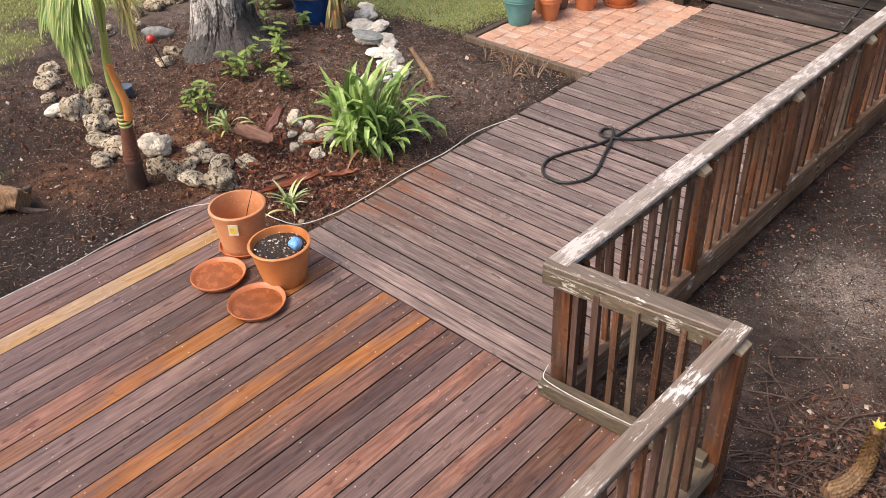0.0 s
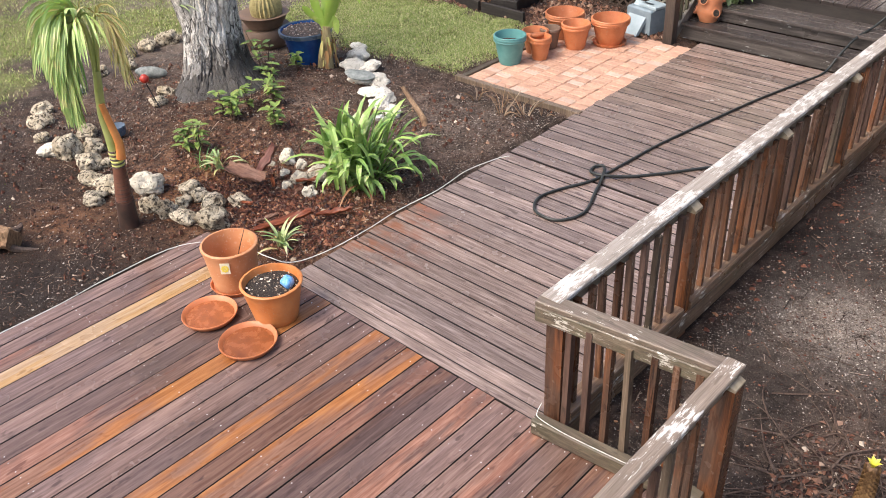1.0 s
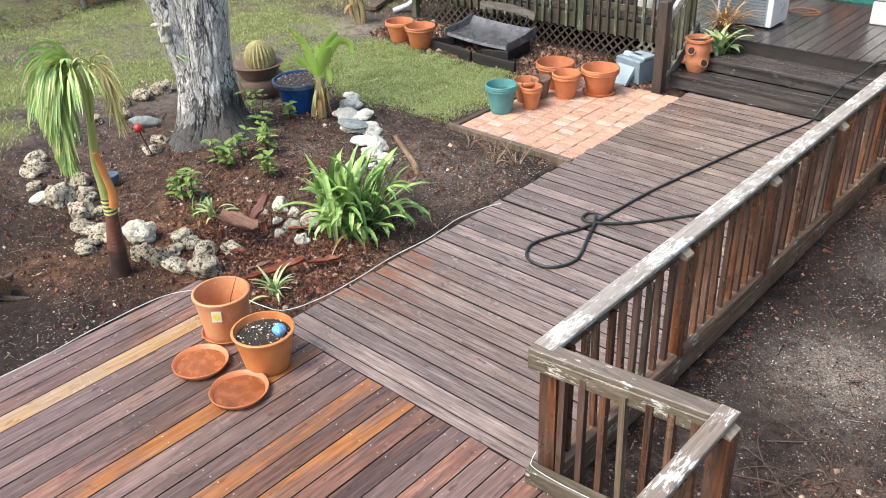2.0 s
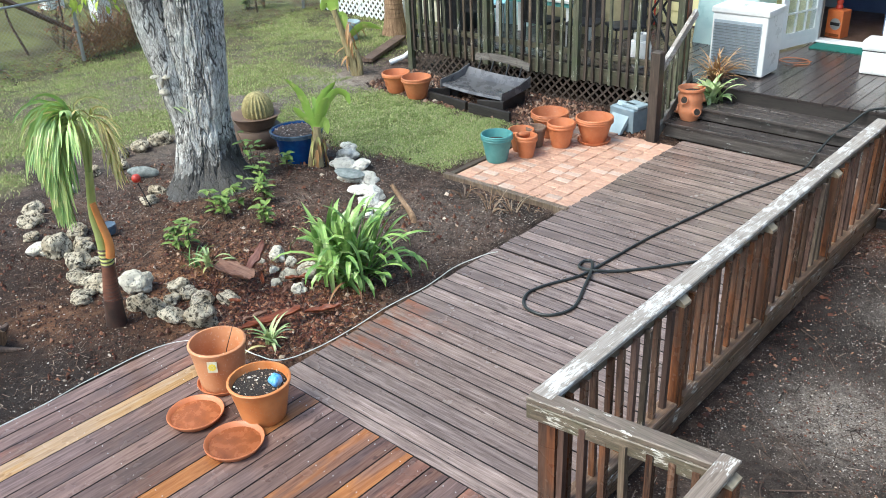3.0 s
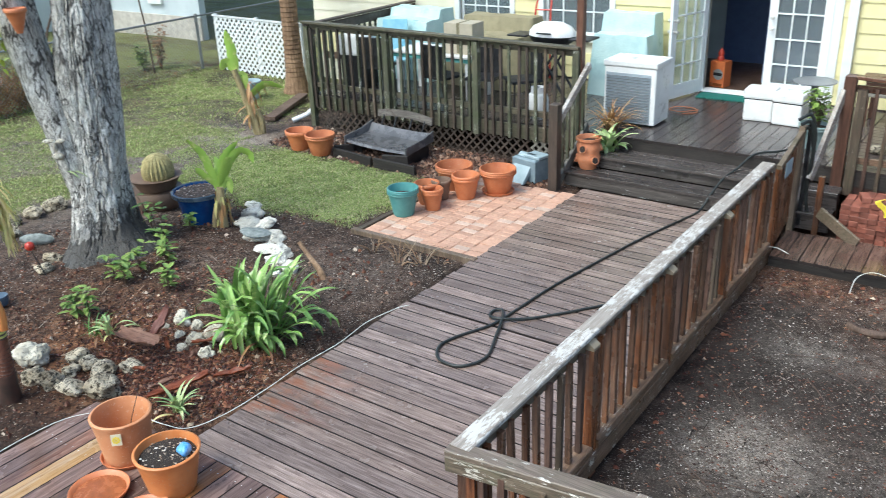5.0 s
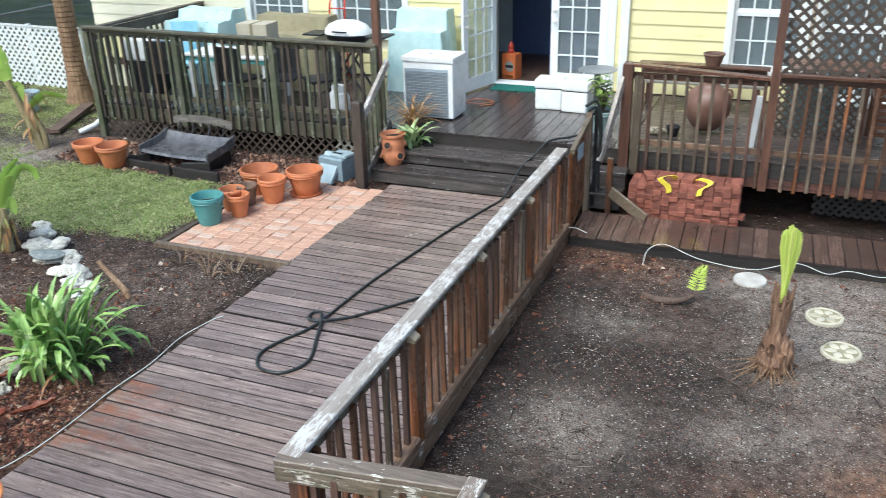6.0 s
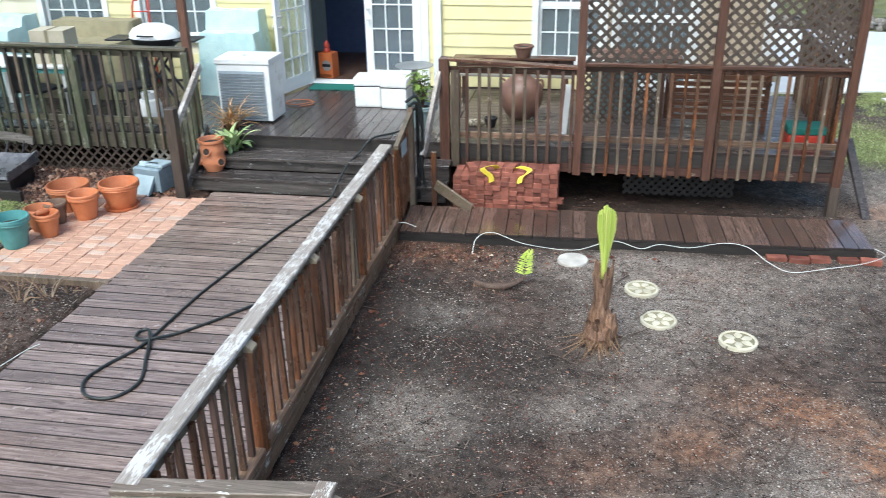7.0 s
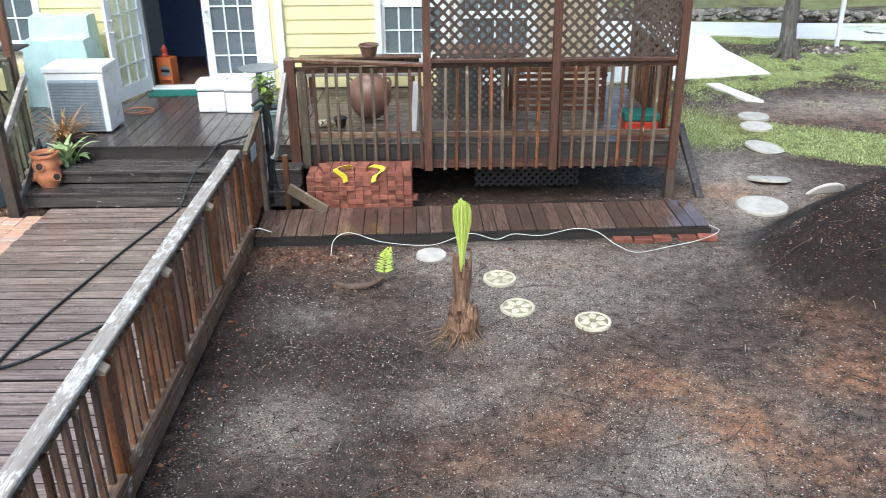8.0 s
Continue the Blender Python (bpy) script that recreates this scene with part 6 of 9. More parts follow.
bag()
cord("power_cord", "orange extension cord coiled by the door", [(-4.15, 11.6, UP + 0.012), (-4.0, 11.75, UP + 0.012), (-4.1, 11.95, UP + 0.012), (-4.35, 11.95, UP + 0.012), (-4.4, 11.75, UP + 0.012), (-4.2, 11.65, UP + 0.024), (-4.0, 11.85, UP + 0.024)], 0.007)
for ob in scene.objects:
    if ob.name.startswith("power_cord"):
        ob.data.materials[0] = TERRA


def rust_jar():
    t = thing("clay_jar", "large rust-brown clay jar on a low stand", "jar", (-0.93, 11.22, UP), 0)
    bm = B()
    lathe(bm, [(0.001, 0.05), (0.12, 0.05), (0.2, 0.12), (0.27, 0.25), (0.29, 0.38), (0.265, 0.5), (0.17, 0.585), (0.12, 0.62), (0.11, 0.69), (0.13, 0.72), (0.12, 0.725), (0.095, 0.7), (0.1, 0.62), (0.001, 0.5)], 32)
    part("jar_body", bm, RUST_JAR, t, smooth=True)
    for k in range(3):
        an = 2.1 * k
        bm = B()
        tube(bm, [(0.2 * math.cos(an), 0.2 * math.sin(an), 0), (0.17 * math.cos(an), 0.17 * math.sin(an), 0.13)], 0.015, 6)
        part("stand_leg", bm, STEEL_DARK, t)
    for x in (-0.21, 0.21):
        bm = B()
        tube(bm, smooth_line([(x, 0, 0.555), (x * 1.25, 0, 0.57), (x * 1.35, 0, 0.5), (x * 1.22, 0, 0.44)], 4), 0.016, 8)
        part("lug", bm, RUST_JAR, t)


rust_jar()


def bench_right():
    t = thing("slatted_bench", "weathered timber bench with pale slats against the house", "bench", (-1.15, 12.3, UP))
    for k, z in enumerate((0.5, 0.43)):
        bm = B()
        box(bm, -0.85, 0.85, 0.16 + 0.02 * k, 0.2 + 0.02 * k, z, z + 0.06)
        part("back_slat", bm, GAZ_X, t)
    for k in range(4):
        bm = B()
        box(bm, -0.85, 0.85, -0.25 + k * 0.1, -0.17 + k * 0.1, 0.4, 0.425)
        part("seat_slat", bm, LATTICE_PALE, t, "pale grey seat slat")
    for x in (-0.75, 0.0, 0.75):
        bm = B()
        box(bm, x - 0.03, x + 0.03, 0.241, 0.28, 0, 0.569)
        part("leg", bm, GAZ_Z, t)
        bm = B()
        box(bm, x - 0.03, x + 0.03, -0.24, -0.2, 0, 0.399)
        part("leg", bm, GAZ_Z, t)
    bm = B()
    box(bm, -0.88, 0.88, 0.1, 0.3, 0.57, 0.595)
    part("top_shelf", bm, GAZ_X, t)


bench_right()
pot("small terracotta pot standing on the bench shelf", (-1.02, 12.48, UP + 0.596), 0.14, 0.17, RUST_JAR, 0.8)
bm = B()
box(bm, -0.035, 0.035, -0.012, 0.012, 0, 0.68)
solid("white_plank", bm, WHITE, "white flaking plank leaning on the railing", "plank", at=Matrix.Translation((-0.34, 10.62, UP + 0.005)) @ pose(0, 0, 0, 6, 4, 0))
pot("small dark pot beside the clay jar", (-1.3, 10.95, UP), 0.085, 0.13, STEEL_DARK, 0.8)
bm = B()
stone(bm, (0.13, 0.08, 0.06), 3)
solid("stone", bm, ROCK, "pale rock on the deck beside the pot", "rock", at=(-1.5, 10.95, UP + 0.05), smooth=True)


def red_box():
    t = thing("crate_red", "red plastic crate with a green lid on the deck", "crate", (2.52, 10.62, UP), 0)
    part("crate_body", rounded(B(), 0.42, 0.32, 0.17, 0.02), RED, t)
    part("lid", rounded(B(), 0.44, 0.34, 0.09, 0.02), GREEN_MAT, t, "dark green lid", at=(0, 0, 0.172))


red_box()


def lounge():
    t = thing("timber_lounger", "reddish slatted timber lounge chair behind the trellis", "chair", (1.55, 11.35, UP), 0)
    for k in range(8):
        bm = B()
        box(bm, -0.55, 0.55, -0.3, -0.275, 0.16 + k * 0.085, 0.215 + k * 0.085)
        part("back_slat", bm, TEAK, t)
    for k in range(5):
        bm = B()
        box(bm, -0.55, 0.55, -0.24 + k * 0.12, -0.15 + k * 0.12, 0.36, 0.385)
        part("seat_slat", bm, TEAK, t)
    for x in (-0.58, 0.58):
        for y in (-0.26, 0.3):
            bm = B()
            box(bm, x - 0.03, x + 0.03, y - 0.014, y + 0.014, 0.0, 0.9 if y < 0 else 0.6)
            part("leg", bm, TEAK, t)
        bm = B()
        box(bm, x - 0.035, x + 0.035, -0.3, 0.34, 0.601, 0.63)
        part("arm", bm, TEAK, t)


TEAK = wood("teak_wet", (0.05, 0.022, 0.013), (0.15, 0.065, 0.036), (0.26, 0.13, 0.075), 0, (0.25, 0.5), 0.25)
SCREEN_TEAL = plain("panel_teal_grey", (0.1, 0.16, 0.17), (0.17, 0.25, 0.26), 0.6, 5)
t = thing("lattice_screen", "brown lattice screen in front of a grey-teal panel", "screen", (-0.15, 11.25, UP + 0.002))
bm = B()
lattice(bm, 0.0, 1.0, 0.0, 0.86, 0.105, 0.03, 0.006, 0.0)
part("lattice_panel", bm, LATTICE, t)
bm = B()
box(bm, 0.12, 0.72, 0.1, 0.13, 0.1, 0.8, 0.006)
part("back_panel", bm, SCREEN_TEAL, t)
for x in (-0.03, 1.02):
    bm = B()
    box(bm, x - 0.025, x + 0.025, -0.01, 0.13, 0.0, 0.9)
    part("post", bm, GAZ_Z, t)
t = thing("deck_table", "dark slatted timber table behind the lattice screen", "table", (0.55, 12.2, UP))
for k in range(7):
    bm = B()
    box(bm, -0.6, 0.6, -0.35 + k * 0.1, -0.265 + k * 0.1, 0.72, 0.745)
    part("top_slat", bm, TEAK, t)
for x in (-0.52, 0.52):
    for y in (-0.3, 0.28):
        bm = B()
        box(bm, x - 0.03, x + 0.03, y - 0.03, y + 0.03, 0.0, 0.719)
        part("leg", bm, TEAK, t)
lounge()
bm = rounded(B(), 0.24, 0.14, 0.3, 0.02)
solid("storage_tin", bm, CARDBOARD, "beige storage tin on the arm of the lounge chair", "tin", at=(2.1, 11.2, UP + 0.632))
bm = B()
beam(bm, (3.0, 10.5, 0.62), (3.2, 9.95, -0.18), 0.1, 0.05)
solid("leaning_board", bm, STEP, "dark grey board leaning on the trellis post", "plank")


def brick_pile():
    t = thing("brick_stack", "stack of loose red bricks tied with two yellow straps", "bricks", (-1.58, 9.6, -0.235))
    b = B()
    box(b, 0, 0.092, 0, 0.195, 0, 0.055, 0.004)
    me = mesh_from(b, BRICK)
    for z in range(10):
        for i in range(13):
            for j in range(2):
                if z == 9 and (i < 2 or random.random() < 0.18):
                    continue
                part("brick", me, None, t, at=Matrix.Translation((i * 0.0955 + random.uniform(-0.004, 0.004), j * 0.2 + random.uniform(-0.014, 0.014), z * 0.0575)) @ pose(0, 0, 0, 0, 0, random.uniform(-2.5, 2.5)))
    for x, y, z, a in ((0.2, -0.02, 0.575, 20), (0.62, 0.02, 0.575, -12), (1.14, 0.0, 0.575, 5), (1.27, 0.05, 0.0, 70), (1.3, 0.02, 0.2, 80)):
        part("brick", me, None, t, at=Matrix.Translation((x, y, z)) @ pose(0, 0, 0, 0, 0, a))
    for x, side in ((0.42, 1), (0.84, -1)):
        bm = B()
        pts = smooth_line([(x + 0.1 * side, 0.1, 0.585), (x + 0.06 * side, 0.04, 0.635), (x - 0.06 * side, 0.0, 0.62), (x - 0.05 * side, -0.012, 0.585), (x + 0.03 * side, -0.03, 0.53), (x + 0.045 * side, -0.034, 0.46)], 5)
        rows = []
        for i, p in enumerate(pts):
            rows.append([bm.verts.new(p + Vector((d, e, f))) for d, e, f in ((-0.03, 0.012, -0.016), (0.03, -0.012, 0.016), (0.03, -0.008, 0.02), (-0.03, 0.016, -0.012))])
        for a, c in zip(rows, rows[1:]):
            for k in range(4):
                bm.faces.new((a[k], a[(k + 1) % 4], c[(k + 1) % 4], c[k]))
        part("strap", bm, STRAP, t, "yellow lashing strap")


BRICK = plain("brick_red", (0.15, 0.045, 0.028), (0.28, 0.1, 0.066), 0.6, 9, 0, 0.5, 0.004, 0.4)
STRAP = plain("strap_yellow", (0.7, 0.55, 0.04), (0.8, 0.65, 0.08), 0.5, 12)
brick_pile()
for k, (x, y) in enumerate(((1.9, 8.64), (2.12, 8.64), (2.34, 8.67), (2.62, 8.67), (2.84, 8.7))):
    bm = B()
    box(bm, 0, 0.2, 0, 0.09, 0, 0.055, 0.004)
    solid("brick", bm, BRICK, "loose red brick under the boardwalk edge", "brick", "loose bricks", at=Matrix.Translation((x, y, -0.185)) @ pose(0, 0, 0, 0, 0, random.uniform(-6, 6)))


# ---- garden seat and boxes by the lattice skirt ----
def garden_bench():
    t = thing("metal_bench", "old grey metal glider bench without legs on leaf litter", "bench", (-7.72, 9.45, -0.06), -4)
    bm = B()
    n = 14
    rows = []
    for i in range(n + 1):
        x = -0.6 + 1.2 * i / n
        sag = 0.02 * (1 - (2 * i / n - 1) ** 2)
        rows.append([bm.verts.new((x, y, z - sag)) for y, z in ((-0.32, 0.2), (-0.3, 0.235), (-0.05, 0.22), (0.18, 0.26), (0.27, 0.36), (0.25, 0.37), (0.16, 0.245), (-0.05, 0.2), (-0.3, 0.19))])
    for a, b in zip(rows, rows[1:]):
        for k in range(8):
            bm.faces.new((a[k], a[k + 1], b[k + 1], b[k]))
    part("seat", bm, BENCH, t, smooth=True)
    bm = B()
    rows = []
    for i in range(13):
        x, z = (i / 12 - 0.5) * 1.06, 0.5 + 0.05 * (1 - (i / 6 - 1) ** 2)
        rows.append([bm.verts.new((x, y, z + h)) for y, h in ((0.33, -0.05), (0.355, -0.05), (0.375, 0.05), (0.35, 0.05))])
    for a, b in zip(rows, rows[1:]):
        for k in range(4):
            bm.faces.new((a[k], a[(k + 1) % 4], b[(k + 1) % 4], b[k]))
    bm.faces.new(rows[0])
    bm.faces.new(rows[-1])
    part("backrest", bm, BENCH_BACK, t, "bent grey-brown back board")
    for x in (-0.4, -0.15, 0.15, 0.4):
        bm = B()
        tube(bm, [(x, 0.26, 0.34), (x, 0.345, 0.5)], 0.011, 8)
        part("back_rod", bm, STEEL_DARK, t)
    for x in (-0.6, 0.6):
        bm = B()
        prism(bm, [(x - 0.012, -0.33, 0.17), (x - 0.012, 0.27, 0.25), (x - 0.012, 0.28, 0.4), (x - 0.012, 0.05, 0.33), (x - 0.012, -0.33, 0.29)], (0.024, 0, 0))
        part("arm_plate", bm, BENCH, t)
    for x in (-0.54, 0.54):
        bm = B()
        box(bm, x - 0.012, x + 0.012, -0.22, 0.22, 0, 0.19)
        part("side_frame", bm, STEEL_DARK, t)


BENCH = plain("metal_grey_wet", (0.1, 0.098, 0.102), (0.2, 0.195, 0.2), 0.28, 5, 0.3)
BENCH_BACK = wood("bench_back", (0.05, 0.042, 0.036), (0.13, 0.11, 0.095), (0.24, 0.21, 0.185), 0, (0.2, 0.5), 0.1)
garden_bench()
t = thing("timber_edging", "rotting dark timber edging boards holding leaf litter", "garden edging", (-7.6, 8.98, -0.06))
for a, b in (((-0.85, 0.05, 0.06), (-0.05, -0.05, 0.06)), ((-0.9, 0.1, 0.07), (-0.62, 0.42, 0.07)), ((0.0, -0.05, 0.06), (0.75, -0.08, 0.06)), ((0.1, 0.03, 0.1), (0.5, 0.1, 0.12))):
    bm = B()
    beam(bm, a, b, 0.05, 0.14)
    part("board", bm, JOIST, t)
STEP_BLUE = plain("plastic_slate", (0.16, 0.21, 0.24), (0.26, 0.32, 0.35), 0.5, 6)
t = thing("folded_steps", "slate blue folding step box by the stairs", "step stool", (-5.42, 9.38, -0.03), -12)
bm = B()
prism(bm, [(-0.16, -0.16, 0.0), (-0.16, 0.1, 0.34), (-0.16, 0.14, 0.34), (-0.16, -0.1, 0.0)], (0.28, 0, 0))
part("front_panel", bm, GREY_BOARD, t)
bm = B()
box(bm, -0.2, 0.2, 0.0, 0.26, 0.0, 0.3, 0.02)
part("box_body", bm, STEP_BLUE, t)
bm = B()
box(bm, -0.05, 0.22, 0.05, 0.27, 0.305, 0.34, 0.01)
part("top_panel", bm, GREY_BOARD, t)

# ---- plants ----
def bark_material(name, tone):
    """Pale flaky plates between dark broken cracks."""
    m, n, l, p = material(name)
    w = coords(n, l, (1, 1, 1), False)
    sway = n.new("ShaderNodeTexNoise")
    sway.inputs["Scale"].default_value, sway.inputs["Detail"].default_value = 7.0, 5.0
    l.new(w, sway.inputs["Vector"])
    shifted = mix(n, l, 0.09, w, sway.outputs["Color"], "ADD")

    def cracks(scale, tall, wide):
        """1 on a plate, 0 in a crack: the creases of stretched noise."""
        mp = n.new("ShaderNodeMapping")
        mp.inputs["Scale"].default_value = (scale, scale, scale * tall)
        l.new(shifted, mp.inputs["Vector"])
        f = noise_tex(n, l, mp.outputs["Vector"], 1.0, 2.0, 0.5)
        off = n.new("ShaderNodeMath")
        off.operation = "SUBTRACT"
        l.new(f, off.inputs[0])
        off.inputs[1].default_value = 0.5
        size = n.new("ShaderNodeMath")
        size.operation = "ABSOLUTE"
        l.new(off.outputs[0], size.inputs[0])
        return span(n, l, size.outputs[0], wide * 0.2, wide, 0.0, 1.0)

    def both(a, b):
        q = n.new("ShaderNodeMath")
        q.operation = "MULTIPLY"
        l.new(a, q.inputs[0])
        l.new(b, q.inputs[1])
        return q.outputs[0]
    where = noise_tex(n, l, w, 3.2, 3.0, 0.6)
    deep = cracks(7.0, 0.2, 0.026)
    small = cracks(27.0, 0.3, 0.075)
    tiny = cracks(60.0, 0.5, 0.08)
    fine = noise_tex(n, l, coords(n, l, (60, 60, 30), False), 1.0, 5.0, 0.75)
    flake = noise_tex(n, l, coords(n, l, (16, 16, 7), False), 1.0, 4.0, 0.7, 0.6)
    big = noise_tex(n, l, w, 2.1, 4.0, 0.6)
    plate = ramp(n, l, flake, [(0.3, (0.34 * tone, 0.315 * tone, 0.28 * tone)), (0.48, (0.68 * tone, 0.65 * tone, 0.6 * tone)), (0.63, (0.83 * tone, 0.81 * tone, 0.77 * tone))])
    plate = mix(n, l, span(n, l, fine, 0.36, 0.5, 0.5, 0.0), plate, (0.32 * tone, 0.295 * tone, 0.265 * tone))
    plate = mix(n, l, span(n, l, big, 0.54, 0.68, 0, 0.5), plate, (0.42 * tone, 0.36 * tone, 0.3 * tone))
    plate = mix(n, l, span(n, l, where, 0.6, 0.7, 0, 0.3), plate, (0.34 * tone, 0.38 * tone, 0.3 * tone))
    plate = mix(n, l, both(span(n, l, tiny, 0.0, 1.0, 0.4, 0.0), span(n, l, flake, 0.4, 0.6, 1.0, 0.2)), plate, (0.12, 0.1, 0.085))
    plate = mix(n, l, both(span(n, l, small, 0.0, 1.0, 0.8, 0.0), span(n, l, where, 0.42, 0.6, 1.0, 0.3)), plate, (0.07, 0.058, 0.048))
    col = mix(n, l, span(n, l, deep, 0.0, 1.0, 0.95, 0.0), plate, (0.035, 0.029, 0.025))
    l.new(col, p.inputs["Base Color"])
    p.inputs["Roughness"].default_value = 0.75
    bump(n, l, both(both(span(n, l, deep, 0, 1, 0.2, 1.0), span(n, l, small, 0, 1, 0.5, 1.0)), span(n, l, fine, 0.3, 0.7, 0.6, 1.0)), 1.0, 0.012, p)
    return m


BARK = bark_material("bark_grey", 1.0)
LEAF_LIME = foliage("leaf_lime", (0.38, 0.5, 0.05), (0.54, 0.64, 0.1))
LEAF_GREEN = foliage("leaf_green", (0.05, 0.14, 0.025), (0.12, 0.26, 0.045), (0.22, 0.33, 0.08))
LEAF_LILY = foliage("leaf_lily", (0.11, 0.22, 0.048), (0.33, 0.48, 0.13), (0.54, 0.6, 0.28), 0.28)
LEAF_PALM = foliage("leaf_palm", (0.26, 0.44, 0.14), (0.52, 0.62, 0.22), (0.66, 0.64, 0.28), 0.4)
LEAF_PALM_DRY = foliage("leaf_palm_dry", (0.5, 0.5, 0.16), (0.62, 0.5, 0.26))
LEAF_BANANA = foliage("leaf_banana", (0.3, 0.48, 0.07), (0.46, 0.62, 0.14), (0.6, 0.64, 0.22), 0.4)
LEAF_DRY = foliage("leaf_dry", (0.16, 0.07, 0.03), (0.36, 0.2, 0.1))
LEAF_TAN = foliage("leaf_tan", (0.34, 0.17, 0.06), (0.55, 0.36, 0.17))
LEAF_PALE = foliage("leaf_striped", (0.26, 0.38, 0.14), (0.5, 0.56, 0.28), (0.58, 0.6, 0.38))
SHAFT = plain("palm_shaft", (0.3, 0.36, 0.1), (0.42, 0.46, 0.16), 0.4, 6)
SHEATH = plain("palm_sheath", (0.5, 0.15, 0.035), (0.62, 0.27, 0.08), 0.5, 6)
PALM_DARK = plain("palm_base", (0.03, 0.02, 0.016), (0.1, 0.045, 0.03), 0.6, 6)
FIBRE = wood("palm_fibre", (0.09, 0.048, 0.026), (0.25, 0.15, 0.08), (0.44, 0.29, 0.17), 2, (0.7, 0.9), 0.2)
CACTUS = plain("cactus_tan", (0.26, 0.22, 0.085), (0.46, 0.39, 0.19), 0.8, 30, 0, 0.8, 0.01)
TWIG = wood("twig", (0.04, 0.025, 0.018), (0.105, 0.066, 0.047), (0.19, 0.13, 0.095), 2, (0.6, 0.8), 0.3)
TWIG_PALE = wood("twig_pale", (0.2, 0.14, 0.09), (0.32, 0.24, 0.165), (0.42, 0.34, 0.25), 2, (0.6, 0.8), 0.2)
BRANCH = wood("branch_brown", (0.1, 0.055, 0.03), (0.24, 0.15, 0.085), (0.4, 0.28, 0.17), 2, (0.6, 0.8), 0.3)
HUSK = wood("palm_husk", (0.09, 0.04, 0.025), (0.2, 0.1, 0.065), (0.33, 0.2, 0.14), 0, (0.5, 0.8), 0.2)
HUSK_RED = wood("palm_husk_red", (0.07, 0.022, 0.016), (0.19, 0.07, 0.05), (0.34, 0.16, 0.12), 0, (0.4, 0.7), 0.2)
RED_BARK = wood("bark_strip_red", (0.08, 0.018, 0.008), (0.26, 0.065, 0.022), (0.44, 0.15, 0.06), 0, (0.3, 0.6), 0.2)
LEAF_SHOOT = foliage("leaf_spear", (0.4, 0.5, 0.08), (0.55, 0.6, 0.16))
SIDE, AHEAD = Vector((0.743, 0.669, 0)), Vector((-0.669, 0.743, 0))


def leaf(bm, at, way, up, length, width, bend=0.15):
    """A pointed oval leaf of four quads."""
    way, up = Vector(way).normalized(), Vector(up)
    side = way.cross(up)
    side = side.normalized() if side.length > 1e-3 else way.orthogonal().normalized()
    nrm = side.cross(way)
    at = Vector(at)
    mid = [bm.verts.new(at + way * length * s - nrm * bend * length * s * s) for s in (0, 0.35, 0.7, 1.0)]
    lf = [bm.verts.new(at + way * length * s - side * w * width - nrm * bend * length * s * s + nrm * 0.12 * width) for s, w in ((0.35, 0.5), (0.7, 0.36))]
    rt = [bm.verts.new(at + way * length * s + side * w * width - nrm * bend * length * s * s + nrm * 0.12 * width) for s, w in ((0.35, 0.5), (0.7, 0.36))]
    for q in (lf, rt):
        bm.faces.new((mid[0], q[0], mid[1]))
        bm.faces.new((mid[1], q[0], q[1], mid[2]))
        bm.faces.new((mid[2], q[1], mid[3]))


# Darkened bark copies: damp and ground shade are put into the tone.
BARK_ROOT_SHADE, BARK_DAMP_SHADE = bark_material("bark_root_shade", 0.11), bark_material("bark_damp_shade", 0.42)


